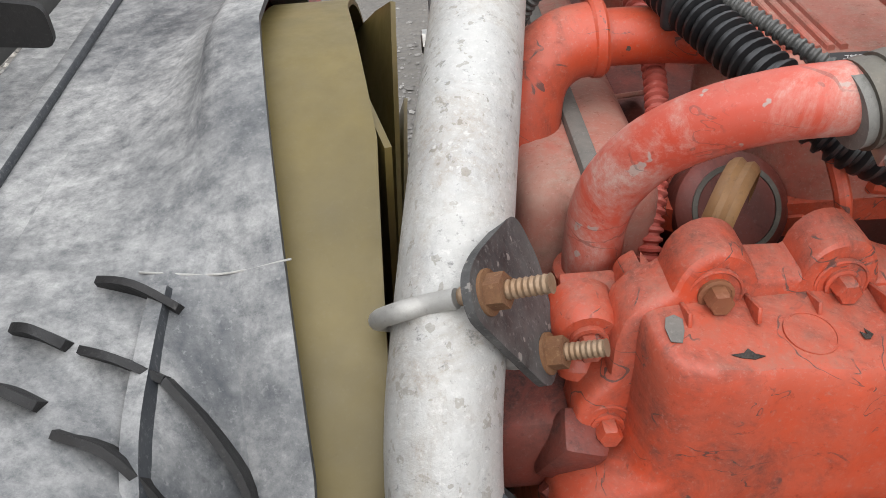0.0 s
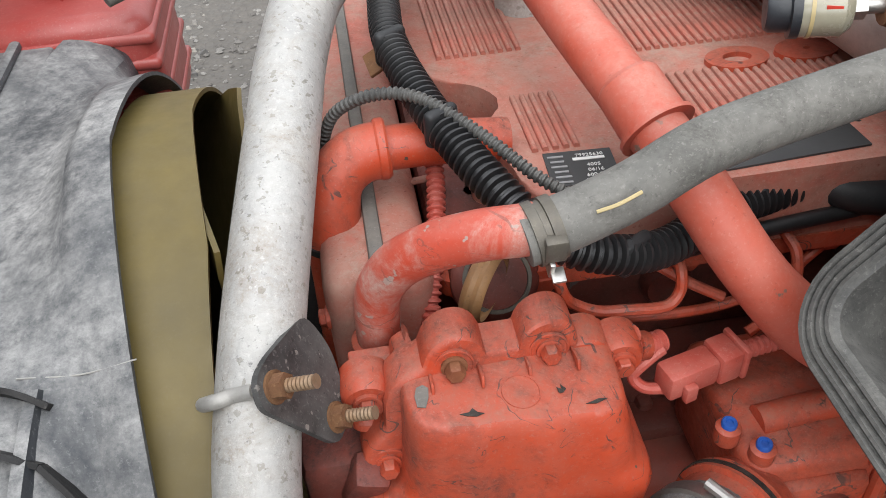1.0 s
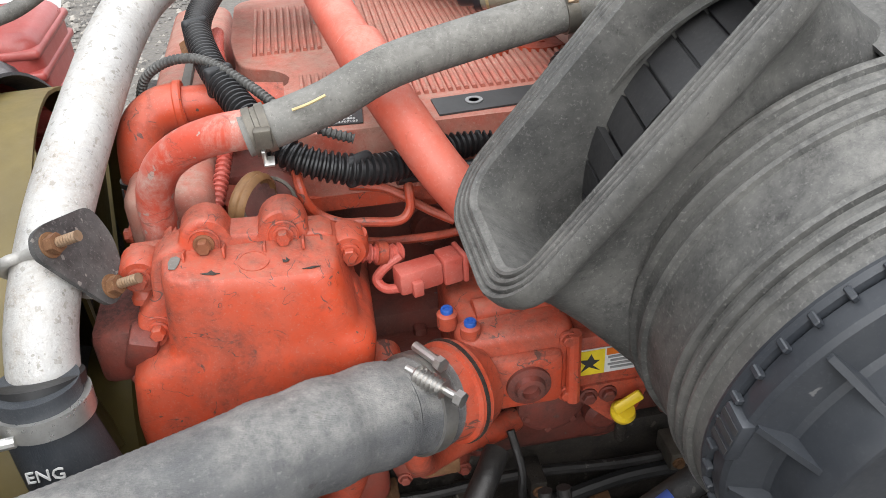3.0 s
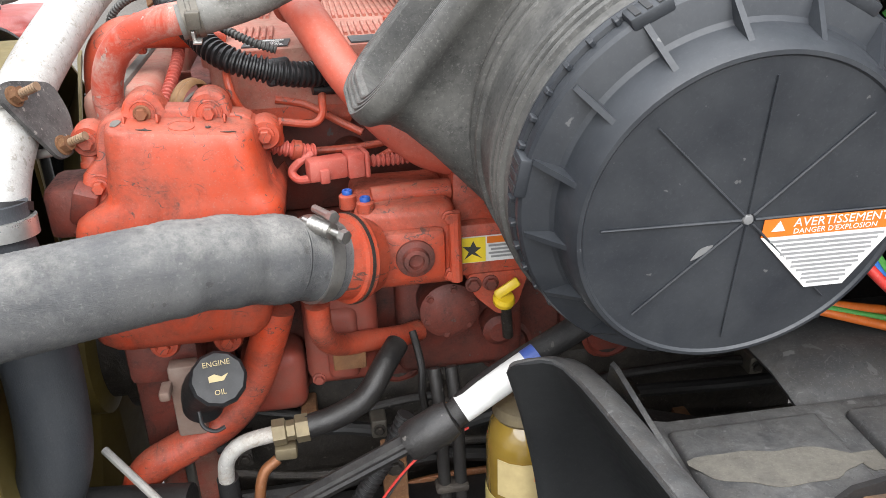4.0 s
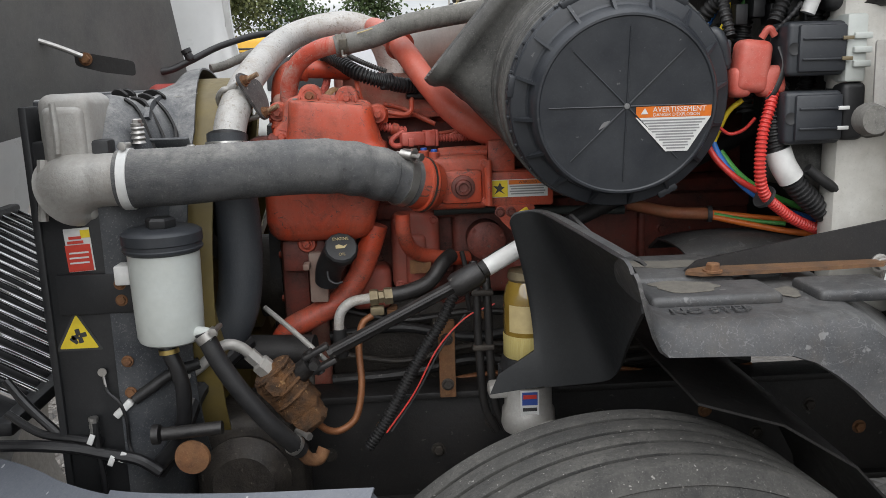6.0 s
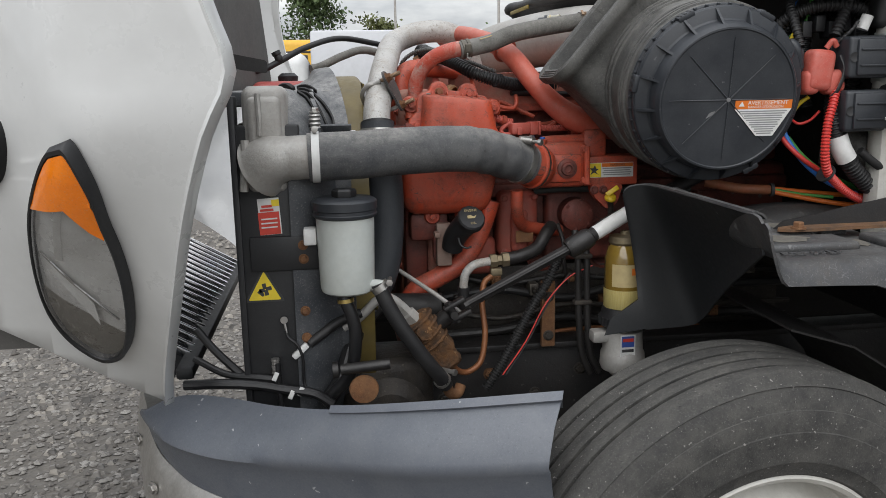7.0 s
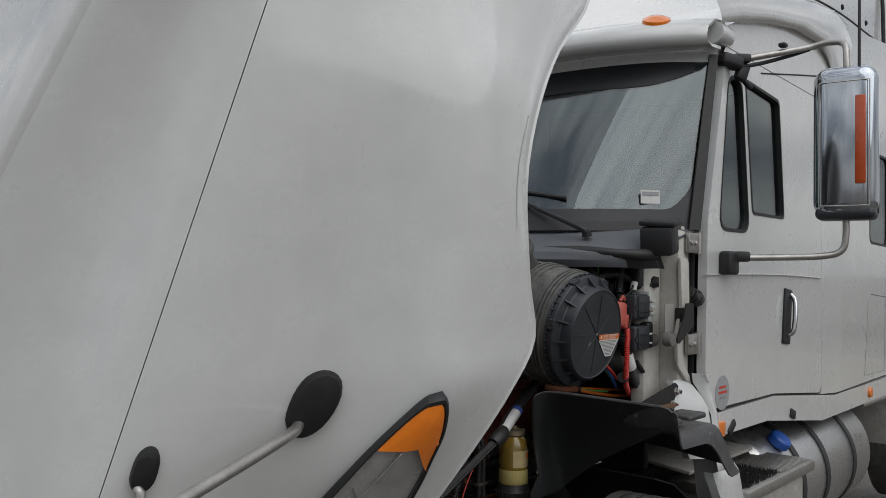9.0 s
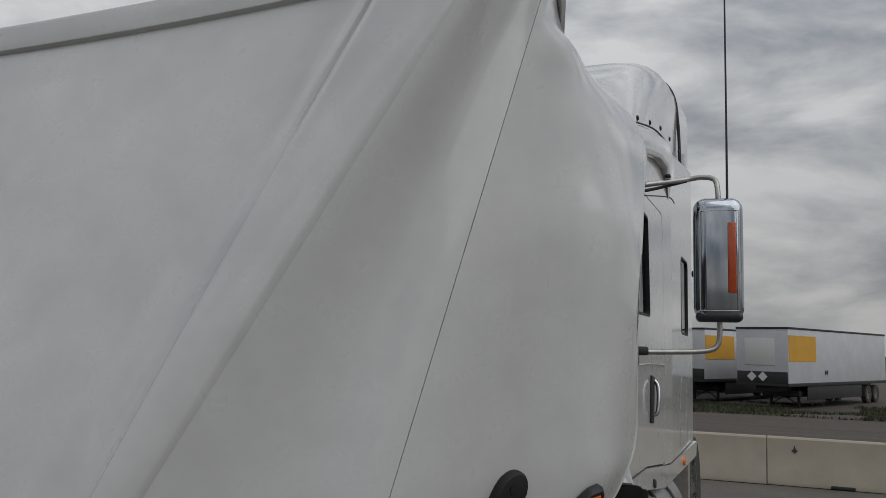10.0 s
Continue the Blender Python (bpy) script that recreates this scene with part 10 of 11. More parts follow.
# ---- electrics on the firewall ----
def build_electrics():
    for z0, z1, nm in ((1.512, 1.598, "upper"), (1.402, 1.488, "lower")):
        f = thing("fuse_box", "black plastic fuse box with clipped cover", "fuse box", (1.10, -0.02, z0))
        part("body", span(1.045, 1.140, -0.045, 0.03, z0, z1, 0.008, 3), BLACK_LID, f)
        part("cover", span(1.060, 1.138, -0.052, -0.04, z0 + 0.006, z1 - 0.006, 0.004), BLACK_LID, f)
        for z in (z0 + 0.026, z1 - 0.028):
            part("rib", span(1.065, 1.146, -0.056, -0.050, z - 0.0015, z + 0.0015, 0.0005), BLACK_LID, f)
            part("clip", span(1.128, 1.146, -0.0575, -0.053, z - 0.003, z + 0.003, 0.001), BRASS_DULL if nm == "upper" else LABEL_WHITE, f)
        part("knob_hole", lathe([(0.009, 0), (0.010, 0.002), (0.006, 0.0005), (0, 0.0005)], (1.054, -0.046, (z0 + z1) / 2), (0, -1, 0), 18), FAR_DARK, f)
        if nm == "upper":
            part("white_connector", join(span(1.140, 1.175, -0.046, 0.025, z0 - 0.012, z1 + 0.01, 0.005), *[span(1.150, 1.180, -0.052, -0.044, z0 + 0.012 + 0.022 * k, z0 + 0.022 + 0.022 * k, 0.002) for k in range(3)]), WHITE_PLASTIC, f, "cream plastic connector")
        else:
            part("side_connector", span(1.140, 1.180, -0.045, 0.02, z0 + 0.004, z1 + 0.012, 0.010, 3), BLACK_PLASTIC, f)
            part("plug", lathe([(0, 0), (0.024, 0), (0.026, 0.01), (0.022, 0.035), (0, 0.036)], (1.185, -0.02, z0 + 0.03), (1, -0.2, 0), 20), GREY_HOSE, f)
    r = thing("battery_junction_cover", "faded red plastic battery terminal cover", "terminal cover", (1.015, 0.01, 1.48))
    part("cover", join(block((0.055, 0.05, 0.085), pose(1.003, 0.0, 1.530, 0, 6, 0), 0.014, 4), block((0.045, 0.045, 0.05), pose(1.035, 0.0, 1.505, 0, -10, 0), 0.014, 4), block((0.035, 0.05, 0.05), pose(0.985, 0.005, 1.505), 0.012, 3), sweep([(1.02, 0.0, 1.575), (1.03, -0.005, 1.59), (1.04, -0.005, 1.578)], 0.006, 10)), RED_PLASTIC, r)
    part("strap", sweep([(1.045, -0.015, 1.56), (1.048, -0.028, 1.53), (1.035, -0.028, 1.49), (1.025, -0.02, 1.475)], 0.005, 8, flat=0.4), RUBBER, r)
    w = thing("battery_cables", "bundle of red, blue, green and orange cables", "cables", (1.05, 0.03, 1.3))
    part("red_conduit", sweep([(1.038, -0.015, 1.49), (1.028, -0.025, 1.462), (1.016, -0.030, 1.42), (1.014, -0.030, 1.36), (1.028, -0.020, 1.320), (1.062, 0.0, 1.292), (1.11, 0.02, 1.262), (1.18, 0.05, 1.235), (1.25, 0.08, 1.22)], corrugated(0.0100, 0.0016), 14, 10, step=0.0017), WIRE_RED, w, "red corrugated conduit")
    for mat, pts, rr in ((WIRE_RED, ((0.955, 0.06, 1.405), (0.968, 0.045, 1.375), (0.995, 0.03, 1.345), (1.025, 0.03, 1.325), (1.07, 0.04, 1.30)), 0.0055),
                         (WIRE_BLUE, ((0.962, 0.06, 1.42), (0.972, 0.05, 1.385), (0.998, 0.04, 1.345), (1.03, 0.04, 1.315), (1.09, 0.06, 1.28), (1.18, 0.10, 1.25)), 0.0058),
                         (WIRE_GREEN, ((0.985, 0.07, 1.385), (1.01, 0.06, 1.35), (1.05, 0.06, 1.318), (1.11, 0.08, 1.29), (1.19, 0.11, 1.26)), 0.0062),
                         (LABEL_YELLOW, ((1.005, 0.03, 1.475), (0.985, 0.04, 1.455), (0.972, 0.05, 1.42), (0.966, 0.055, 1.40)), 0.0045),
                         (WIRE_RED, ((0.965, 0.03, 1.43), (0.985, 0.03, 1.418), (1.005, 0.02, 1.425), (1.02, 0.01, 1.445)), 0.003),
                         (WIRE_ORANGE, ((0.86, 0.20, 1.275), (0.92, 0.175, 1.262), (1.0, 0.160, 1.260), (1.08, 0.14, 1.252), (1.16, 0.12, 1.245), (1.24, 0.11, 1.24)), 0.0058),
                         (WIRE_ORANGE, ((1.0, 0.155, 1.255), (1.07, 0.13, 1.240), (1.14, 0.10, 1.228), (1.22, 0.08, 1.22)), 0.0058),
                         (WIRE_GREEN, ((1.01, 0.152, 1.258), (1.07, 0.135, 1.247), (1.13, 0.11, 1.242)), 0.004)):
        part("cable", sweep(pts, rr, 12, 8), mat, w)
    part("wrap", sweep([(0.86, 0.205, 1.276), (0.93, 0.172, 1.262), (1.005, 0.158, 1.258)], 0.0115, 14, 6), RUSTY_RED, w)
    part("tie", lathe([(0.013, -0.004), (0.016, -0.004), (0.016, 0.004), (0.013, 0.004)], (1.003, 0.158, 1.258), (1, -0.2, 0), 16), FAR_DARK, w)
    part("tie", lathe([(0.018, -0.003), (0.021, -0.003), (0.021, 0.003), (0.018, 0.003)], (1.035, -0.005, 1.312), (0.8, 0.2, -0.6), 16), FAR_DARK, w)
    h = thing("black_harness", "thick black corrugated harness with white tape", "harness", (1.10, 0.0, 1.25))
    part("harness", sweep([(1.060, 0.02, 1.50), (1.048, 0.005, 1.45), (1.046, -0.005, 1.415), (1.058, -0.010, 1.372), (1.080, -0.008, 1.340), (1.115, 0.0, 1.305), (1.16, 0.01, 1.272), (1.22, 0.02, 1.25)], corrugated(0.0195, 0.0028), 18, 10, step=0.0022), RUBBER, h)
    part("tape", sweep([(1.052, -0.009, 1.392), (1.062, -0.0105, 1.366), (1.078, -0.009, 1.342)], 0.0215, 18, 4), LABEL_WHITE, h, "white tape wrap")
    part("second_cable", sweep([(1.10, -0.02, 1.36), (1.14, -0.02, 1.33), (1.19, -0.01, 1.305), (1.25, 0.0, 1.285)], 0.009, 12, 6), RUBBER, h)
    u = thing("upper_harness", "tangle of black harness and hoses on the firewall", "harness", (1.1, 0.05, 1.65))
    for pts, rr in ((((0.95, 0.12, 1.60), (0.98, 0.08, 1.645), (1.03, 0.05, 1.665), (1.10, 0.03, 1.66), (1.16, 0.02, 1.63)), 0.014),
                    (((0.98, 0.03, 1.58), (0.975, 0.05, 1.63), (0.99, 0.10, 1.68), (1.05, 0.15, 1.70)), 0.010),
                    (((1.05, 0.02, 1.60), (1.07, 0.03, 1.64), (1.10, 0.04, 1.69), (1.16, 0.05, 1.70), (1.19, 0.0, 1.66), (1.185, -0.03, 1.62)), 0.013),
                    (((1.04, 0.10, 1.45), (1.03, 0.11, 1.55), (1.05, 0.12, 1.66), (1.10, 0.14, 1.70)), 0.016),
                    (((1.12, 0.10, 1.40), (1.14, 0.08, 1.50), (1.14, 0.06, 1.60), (1.12, 0.06, 1.68)), 0.015),
                    (((0.94, 0.25, 1.45), (1.0, 0.20, 1.55), (1.05, 0.18, 1.62), (1.15, 0.18, 1.66)), 0.018),
                    (((1.04, -0.005, 1.585), (1.06, -0.02, 1.61), (1.075, -0.02, 1.63)), 0.004)):
        part("cable", sweep(pts, corrugated(rr, rr * 0.14), 14, 10, step=0.0022), RUBBER, u)
    part("tape", sweep([(1.09, -0.01, 1.612), (1.10, -0.012, 1.64)], 0.012, 14, 3), LABEL_WHITE, u)
    part("grommet", join(span(1.12, 1.20, -0.02, 0.03, 1.615, 1.70, 0.015, 3), lathe([(0, 0), (0.02, 0), (0.022, 0.01), (0.018, 0.03), (0, 0.03)], (1.20, -0.02, 1.64), (0.5, -1, 0), 18)), BLACK_PLASTIC, u)
    for k in range(5):
        part("connector", span(1.0 + 0.03 * k, 1.022 + 0.03 * k, 0.06, 0.10, 1.60 + 0.012 * (k % 2), 1.635 + 0.012 * (k % 2), 0.003), BLACK_PLASTIC, u)
    for mat, pts in ((WIRE_BLUE, ((0.98, 0.14, 1.60), (1.0, 0.12, 1.65), (1.02, 0.12, 1.70))), (WIRE_GREEN, ((1.0, 0.12, 1.60), (1.03, 0.10, 1.64), (1.04, 0.10, 1.69))), (LABEL_YELLOW, ((0.97, 0.10, 1.56), (0.99, 0.08, 1.61), (1.0, 0.09, 1.66)))):
        part("wire", sweep(pts, 0.004, 8, 6), mat, u)
    b = thing("firewall_bracket", "bare steel angle bracket and dark plate on the pillar", "bracket", (1.22, -0.06, 1.4))
    part("pale_plate", plate(rounded([(1.159, 1.564), (1.225, 1.564), (1.228, 1.465), (1.161, 1.463)], 0.006), 0.004, side_pose(0, -0.094, 0)), ALU_CAST, b)
    part("dark_plate", plate(rounded([(1.24, 1.567), (1.298, 1.567), (1.30, 1.484), (1.18, 1.426), (1.169, 1.445), (1.19, 1.474), (1.221, 1.511)], 0.008), 0.006, side_pose(0, -0.134, 0)), DARK, b)
    part("stay", span(1.25, 1.29, -0.135, -0.09, 1.50, 1.55, 0.004), DARK, b)
    part("bump_stop", lathe([(0, 0), (0.024, 0), (0.026, 0.008), (0.022, 0.03), (0, 0.032)], (1.146, -0.105, 1.444), (0, -1, 0), 20), GREY_HOSE, b)
    tl = thing("bay_side_tube", "grey moulded duct running into the firewall", "duct", (1.2, 0.03, 1.28))
    part("duct", sweep([(1.10, 0.12, 1.37), (1.16, 0.08, 1.36), (1.22, 0.05, 1.33), (1.26, 0.03, 1.28)], 0.05, 20, 6), DUCT, tl)


build_electrics()

# ---- what lies round the yard ----
def ground_at(x):
    s = max(0.0, min(1.0, (x - 3.0) / 9.8))
    return -0.37 * s * s * (3 - 2 * s) - 0.58 * max(0.0, min(1.0, (x - 12.8) / 29.2))


def build_barriers():
    prof = [(-0.28, 0.0), (-0.28, 0.06), (-0.17, 0.24), (-0.09, 0.72), (-0.06, 0.745), (0.06, 0.745), (0.09, 0.72), (0.17, 0.24), (0.28, 0.06), (0.28, 0.0)]
    for k, (y, turn) in enumerate(((4.2, 1), (1.15, 0), (-1.9, -1), (-4.95, -2))):
        b = thing("concrete_barrier", "stained beige concrete road barrier", "barrier", (12.9, y, ground_at(12.9)), "concrete barriers")
        m = pose(12.9, y, ground_at(12.9), 0, 0, turn)
        part("body", sheet([[m @ Vector((x, yy, z)) for x, z in prof] for yy in (-1.515, -1.50, 0, 1.50, 1.515)]), CONCRETE, b)
        part("end_face", join(*[sheet([[m @ Vector((x, yy, z)) for x, z in prof[:5]], [m @ Vector((x, yy, z)) for x, z in prof[:4:-1]]]) for yy in (-1.515, 1.515)]), CONCRETE, b)
        part("lifting_slot", block((0.05, 0.35, 0.05), m @ pose(-0.275, 0.4, 0.025), 0.01), FAR_DARK, b)
        part("stencil_mark", plate([(-0.05, -0.02), (0.0, -0.06), (0.05, -0.02), (0.02, 0.0), (0.0, 0.07), (-0.02, 0.0)], 0.004, m @ pose(-0.122, 1.1 if k == 2 else 0.9, 0.56, 80, 0, -90)), FAR_DARK, b)


def trailer(x, y, turn, yellow=True):
    z = ground_at(x)
    t = thing("semi_trailer", "white box semi-trailer with yellow panel", "trailer", (x, y, z), "parked trailers")
    m = pose(x, y, z, 0, 0, turn)
    # nose at the origin end, body runs along local +x
    part("box", block((14.0, 2.6, 2.68), m @ pose(7.0, 0, 2.57), 0.05), TRAILER_WHITE, t)
    part("top_rail", join(block((14.02, 0.06, 0.10), m @ pose(7.0, -1.29, 3.90), 0.01), block((0.06, 2.6, 0.10), m @ pose(0.0, 0, 3.90), 0.01)), FAR_DARK, t)
    part("bottom_rail", block((14.02, 2.62, 0.16), m @ pose(7.0, 0, 1.18), 0.01), FAR_DARK, t)
    part("nose_panel", block((0.04, 2.5, 0.55), m @ pose(-0.01, 0, 1.52), 0.01), FAR_DARK, t)
    part("nose_patch", block((0.03, 1.5, 1.3), m @ pose(-0.012, 0.1, 2.75), 0.01), LABEL_WHITE, t)
    for dy in (-0.75, -0.2):
        part("placard", block((0.02, 0.33, 0.33), m @ pose(-0.04, dy + 0.7, 1.55, 45, 0, 0), 0.0), LABEL_WHITE, t)
    part("yellow_panel", block((3.3, 0.03, 1.25), m @ pose(1.70, -1.305, 2.93), 0.0), TRAILER_YELLOW, t)
    part("diamond_mark", join(*[block((0.16, 0.02, 0.22), m @ pose(4.6 + 0.22 * k, -1.305, 1.75, 0, 40, 0), 0) for k in (0, 1)]), FAR_DARK, t)
    part("chassis", block((13.4, 1.0, 0.30), m @ pose(7.1, 0, 0.98), 0.02), FAR_DARK, t)
    part("side_skirt", block((7.6, 0.05, 0.72), m @ pose(6.2, -1.22, 0.76), 0.02), FAR_DARK, t)
    part("undertray", block((8.6, 1.9, 0.30), m @ pose(6.4, 0, 0.70), 0.05), FAR_DARK, t)
    part("leg_brace", join(*[sweep([m @ Vector((2.6, -0.7, 0.95)), m @ Vector((2.6, 0.7, 0.15))], 0.03, 6, 1), sweep([m @ Vector((2.6, 0.7, 0.95)), m @ Vector((2.6, -0.7, 0.15))], 0.03, 6, 1)]), FAR_DARK, t)
    for dx in (2.6,):
        for dy in (-0.7, 0.7):
            part("landing_leg", block((0.12, 0.12, 1.05), m @ pose(dx, dy, 0.55), 0.01), FAR_DARK, t)
    for dx in (11.2, 12.5):
        for dy in (-1.05, 1.05):
            p = m @ Vector((dx, dy - 0.15 if dy < 0 else dy - 0.2, 0.5))
            wv = (m.to_3x3() @ Vector((0, -1, 0)))
            w = part("wheel", lathe([(0.28, 0.0), (0.42, 0.03), (0.5, 0.0), (0.5, -0.25), (0.4, -0.28)], p, wv, 32), TYRE, t)
            part("rim", lathe([(0.28, 0.0), (0.26, -0.06), (0.1, -0.08), (0, -0.08)], p, wv, 24), RIM, w)
    return t


def build_tree(x, y, h, seed, mat):
    rng = random.Random(seed)
    z = -0.3
    t = thing("tree", "leafy deciduous tree at the yard's edge", "tree", (x, y, z), "trees at the edge")
    limbs = [sweep([(x, y, z), (x + 0.1, y, z + h * 0.3), (x + rng.uniform(-0.3, 0.3), y, z + h * 0.62), (x + rng.uniform(-0.5, 0.5), y, z + h * 0.86)], lambda s, i: 0.17 * (1 - 0.85 * s) * h / 8, 8, 4)]
    tips = []
    for k in range(11):
        a, lift = rng.uniform(0, 6.28), rng.uniform(0.28, 0.8)
        reach = h * rng.uniform(0.16, 0.34) * (1.15 - 0.6 * lift)
        b = Vector((x, y, z + h * lift))
        e = b + Vector((reach * math.cos(a), reach * math.sin(a), h * rng.uniform(0.06, 0.18)))
        limbs.append(sweep([b, b.lerp(e, 0.5) + Vector((0, 0, 0.1)), e], lambda s, i: 0.055 * (1 - 0.8 * s) * h / 8, 6, 3))
        tips += [e, b.lerp(e, 0.65)]
    tips.append(Vector((x, y, z + h * 0.92)))
    part("trunk", join(*limbs), BARK, t)
    verts, faces = [], []
    for tip in tips:
        for k in range(170):
            d = Vector((rng.gauss(0, 1), rng.gauss(0, 1), rng.gauss(0, 0.75))) * h * 0.062
            c = tip + d
            u = Vector((rng.uniform(-1, 1), rng.uniform(-1, 1), rng.uniform(-1, 1))).normalized() * rng.uniform(0.07, 0.15)
            v = u.cross(Vector((rng.uniform(-1, 1), rng.uniform(-1, 1), rng.uniform(-1, 1)))).normalized() * 0.07
            n = len(verts)
            verts += [c - u, c + v, c + u, c - v]
            faces.append((n, n + 1, n + 2, n + 3))
    me = bpy.data.meshes.new("crown")
    me.from_pydata([tuple(v) for v in verts], [], faces)
    me.materials.append(mat)
    ob = new("crown", me)
    ob.parent = t
    ob.matrix_parent_inverse = Matrix.Translation(t.location).inverted()


def build_bus():
    y = 25.0
    b = thing("school_bus", "yellow school bus parked across the yard", "bus", (0, y, 0))
    part("body", span(-6.0, 5.0, y, y + 2.4, 0.75, 2.95, 0.18, 4), BUS_YELLOW, b)
    part("roof_stripe", span(-5.9, 4.9, y - 0.02, y + 0.05, 2.55, 2.60, 0.01), FAR_DARK, b)
    for k in range(12):
        part("window", span(-5.6 + 0.86 * k, -4.92 + 0.86 * k, y - 0.03, y + 0.02, 1.95, 2.48, 0.02), FAR_DARK, b)
    for z in (1.1, 1.45):
        part("rub_rail", span(-5.9, 4.9, y - 0.03, y + 0.02, z, z + 0.07, 0.01), FAR_DARK, b)
    for x in (-4.2, 2.8):
        part("wheel", lathe([(0, 0.0), (0.3, 0.0), (0.46, 0.02), (0.48, -0.2), (0, -0.2)], (x, y + 0.1, 0.48), (0, -1, 0), 28), TYRE, b)


def build_far():
    build_barriers()
    trailer(41.5, 0.64, -22)
    trailer(44.2, 4.7, -22)
    trailer(46.8, 8.8, -22)
    build_bus()
    for k, (x, y, h, mt) in enumerate(((-15, 43, 9.5, LEAF2), (-11.5, 46, 10.5, LEAF), (-8, 42, 8.5, LEAF2), (-4.5, 45, 9.5, LEAF), (-1, 43, 7.2, LEAF), (2.5, 46, 5.6, LEAF2), (6, 44, 4.2, LEAF), (-19, 46, 10, LEAF))):
        build_tree(x, y, h, 20 + k, mt)
    for x, y, w in ((14, 46, 16), (-34, 44, 20)):
        h = thing("hedge_row", "low green scrub along the yard's far edge", "hedge", (x, y, -0.3))
        rng = random.Random(int(x + 99))
        verts, faces = [], []
        for k in range(6000):
            c = Vector((x + rng.uniform(-w / 2, w / 2), y + rng.uniform(-1.2, 1.2), -0.3 + abs(rng.gauss(0, 1.4))))
            u = Vector((rng.uniform(-1, 1), rng.uniform(-1, 1), rng.uniform(-1, 1))).normalized() * 0.16
            v = u.cross(Vector((rng.uniform(-1, 1), rng.uniform(-1, 1), rng.uniform(-1, 1)))).normalized() * 0.09
            n = len(verts)
            verts += [tuple(c - u), tuple(c + v), tuple(c + u), tuple(c - v)]
            faces.append((n, n + 1, n + 2, n + 3))
        me = bpy.data.meshes.new("leaves")
        me.from_pydata(verts, [], faces)
        me.materials.append(LEAF)
        o = new("leaves", me)
        o.parent = h
        o.matrix_parent_inverse = Matrix.Translation(h.location).inverted()
    tk = thing("parked_truck", "white highway truck parked beyond the engine bay", "truck", (-4.0, 11.5, 0))
    part("hood", join(block((1.3, 1.9, 0.8), pose(-3.6, 11.5, 1.25), 0.25, 4), block((1.1, 2.1, 1.6), pose(-4.8, 11.5, 1.9), 0.2, 4)), WHITE_PAINT, tk)
    part("windscreen", block((0.1, 1.8, 0.7), pose(-4.23, 11.5, 2.25, 0, -15, 0), 0.05), FAR_DARK, tk)
    part("mirror", block((0.12, 0.2, 0.4), pose(-3.9, 10.35, 2.0), 0.04), FAR_DARK, tk)
    part("grille", block((0.06, 1.0, 0.5), pose(-2.95, 11.5, 1.2), 0.03), CHROME, tk)
    for x in (-3.5,):
        part("wheel", lathe([(0, 0), (0.3, 0), (0.48, 0.02), (0.5, -0.25), (0, -0.25)], (x, 10.55, 0.5), (0, -1, 0), 28), TYRE, tk)
    wt = thing("white_van_body", "white box truck body parked beyond the bay", "truck", (1.5, 13.0, 0))
    part("box", span(-0.3, 5.0, 13.0, 15.2, 0.9, 2.45, 0.05), TRAILER_WHITE, wt)
    part("cab", span(-2.0, -0.35, 13.1, 15.1, 0.6, 2.1, 0.2, 4), WHITE_PAINT, wt)
    part("glass", span(-1.7, -0.7, 13.07, 13.12, 1.4, 1.95, 0.03), FAR_DARK, wt)
    for x in (-1.2, 3.9):
        part("wheel", lathe([(0, 0), (0.25, 0), (0.4, 0.02), (0.42, -0.2), (0, -0.2)], (x, 13.05, 0.42), (0, -1, 0), 24), TYRE, wt)
    cn = thing("shipping_container", "rusty red shipping container in the distance", "container", (9, 28, 0))
    part("shell", span(6.0, 12.0, 28, 30.4, -0.35, 3.3, 0.03), RED_DARK, cn)
    for k in range(24):
        part("corrugation", span(6.1 + 0.245 * k, 6.2 + 0.245 * k, 27.96, 28.02, 0.2, 3.2, 0.01), RED_DARK, cn)
    for x, y, h in ((13.3, 25, 9.0), (7.0, 33, 8.0), (3.0, 36, 7.0)):
        p = thing("light_pole", "grey steel yard light pole", "light pole", (x, y, -0.3), "yard light poles")
        part("mast", sweep([(x, y, -0.4), (x, y, h * 0.5), (x, y, h)], lambda s, i: 0.07 - 0.03 * s, 12, 4), ALU_CAST, p)
        part("arm", sweep([(x - 0.5, y, h), (x, y, h + 0.05), (x + 0.5, y, h)], 0.03, 8), ALU_CAST, p)
        for dx in (-0.55, 0.55):
            part("lamp_head", block((0.3, 0.2, 0.1), pose(x + dx, y, h), 0.03), FAR_DARK, p)
    ft = thing("red_service_truck", "red service truck parked far off", "truck", (32, 8.6, ground_at(32)))
    z = ground_at(32)
    part("cab", span(30.5, 32.3, 7.6, 9.6, z + 0.5, z + 2.5, 0.15, 3), RED_PLASTIC, ft)
    part("body", span(32.4, 36.0, 7.7, 9.6, z + 0.7, z + 2.2, 0.08, 2), RED_PLASTIC, ft)
    part("windscreen", block((0.06, 1.6, 0.7), pose(30.5, 8.6, z + 1.95), 0.04), FAR_DARK, ft)
    for x in (31.3, 34.8):
        part("wheel", lathe([(0, 0), (0.28, 0), (0.46, 0.02), (0.48, -0.25), (0, -0.25)], (x, 7.75, z + 0.48), (0, -1, 0), 24), TYRE, ft)
    # rough grass along the parked trailers
    rng = random.Random(31)
    verts, faces = [], []
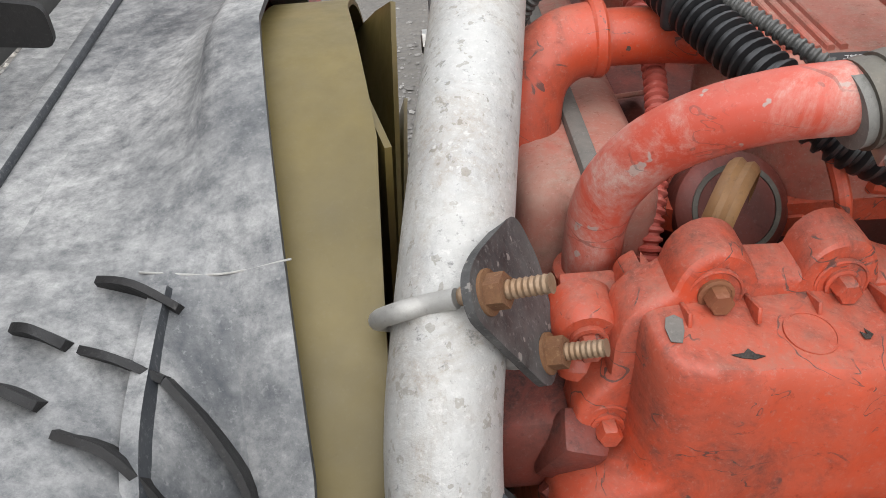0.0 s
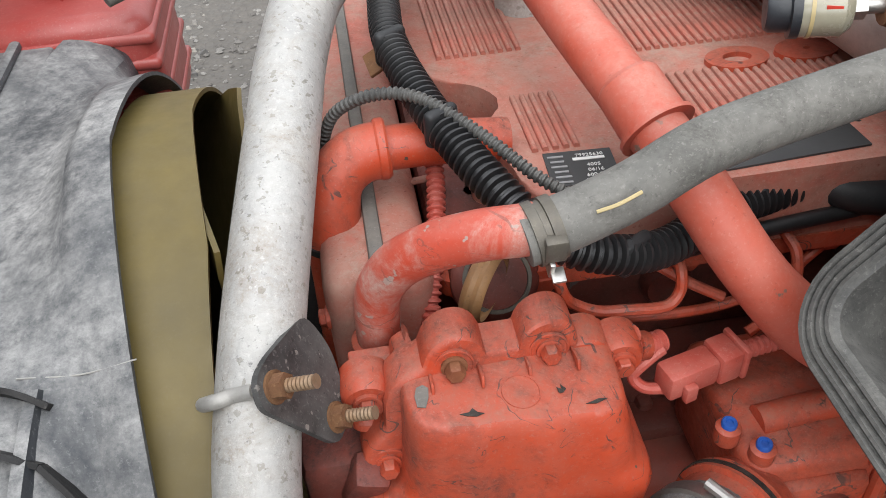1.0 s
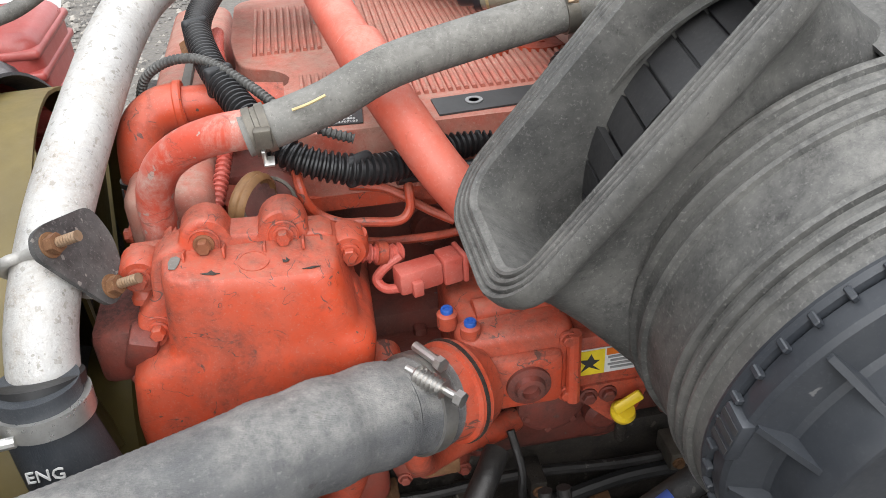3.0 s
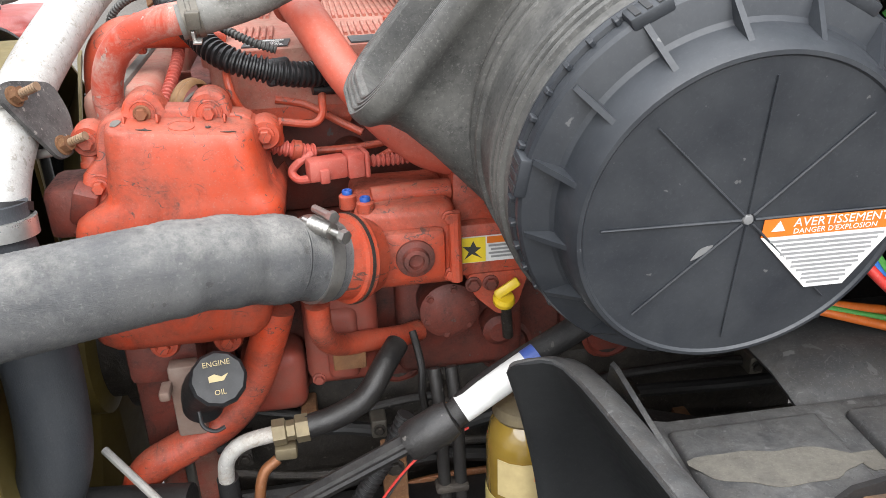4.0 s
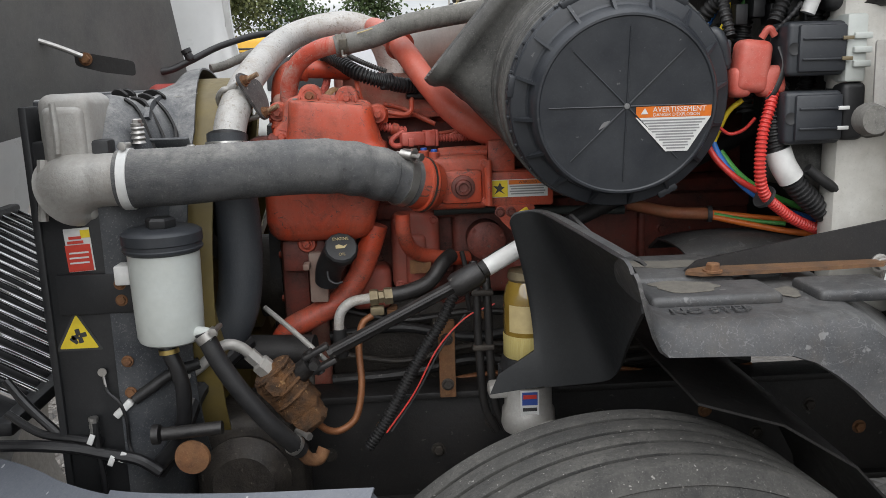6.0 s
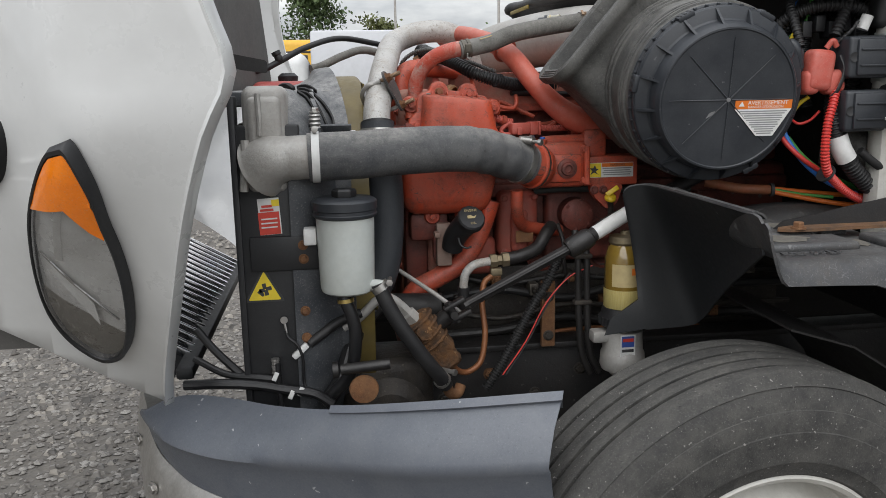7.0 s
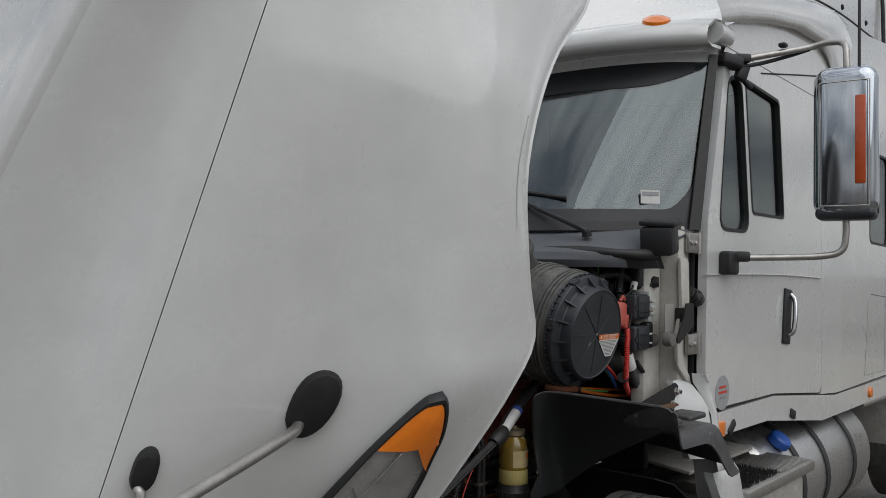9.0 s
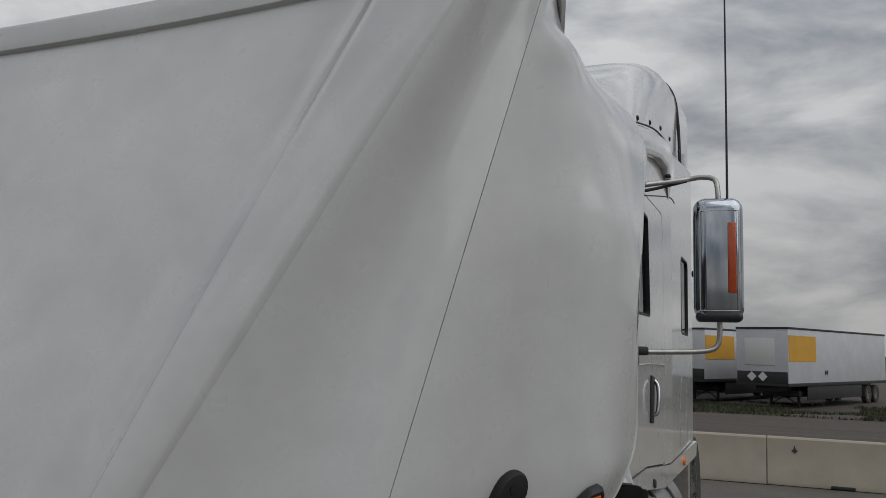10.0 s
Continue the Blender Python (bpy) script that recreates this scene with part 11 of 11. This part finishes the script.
    for k in range(26000):
        x, y = rng.uniform(35.0, 47.0), rng.uniform(-12.0, 12.0)
        if noise.noise((x * 0.35, y * 0.25, 7)) < -0.12:
            continue
        z, h, a = ground_at(x), rng.uniform(0.04, 0.16), rng.uniform(0, 3.14)
        dx, dy = 0.05 * math.cos(a), 0.05 * math.sin(a)
        n = len(verts)
        verts += [(x - dx, y - dy, z - 0.02), (x + dx, y + dy, z - 0.02), (x + rng.uniform(-0.1, 0.1), y + rng.uniform(-0.1, 0.1), z + h)]
        faces.append((n, n + 1, n + 2))
    me = bpy.data.meshes.new("rough_grass")
    me.from_pydata(verts, [], faces)
    me.materials.append(GRASS)
    tagged(new("rough_grass", me), "rough grass along the parked trailers", "grass", kind="stuff")
    # loose stones near the truck
    rng = random.Random(11)
    verts, faces = [], []
    for k in range(9000):
        x, y = rng.uniform(-4.5, -0.5), rng.uniform(0.3, 7.5)
        r = rng.uniform(0.006, 0.022) * (1.6 if rng.random() < 0.06 else 1)
        n = len(verts)
        for dx, dy, dz in ((-1, -0.6, 0), (0.9, -0.8, 0), (1, 0.7, 0), (-0.7, 0.9, 0), (-0.4, -0.3, 0.8), (0.5, -0.3, 0.95), (0.4, 0.4, 0.85), (-0.4, 0.4, 0.7)):
            j = rng.uniform(0.75, 1.25)
            verts.append((x + dx * r * j, y + dy * r * j, max(0.0, dz * r * j) - 0.002))
        faces += [(n + 4, n + 5, n + 6, n + 7), (n, n + 1, n + 5, n + 4), (n + 1, n + 2, n + 6, n + 5), (n + 2, n + 3, n + 7, n + 6), (n + 3, n, n + 4, n + 7)]
    me = bpy.data.meshes.new("loose_stones")
    me.from_pydata(verts, [], faces)
    me.materials.append(STONES)
    tagged(new("loose_stones", me), "loose grey stones scattered on the gravel", "gravel", kind="stuff")


def stones_material():
    m, nt, bs = node_mat("loose_stone")
    g = nt.nodes.new("ShaderNodeNewGeometry")
    c = mixc(nt, g.outputs["Random Per Island"], (0.085, 0.08, 0.075), (0.30, 0.275, 0.24))
    nt.links.new(c, bs.inputs["Base Color"])
    bs.inputs["Roughness"].default_value = 0.7
    return m


STONES = stones_material()
build_far()
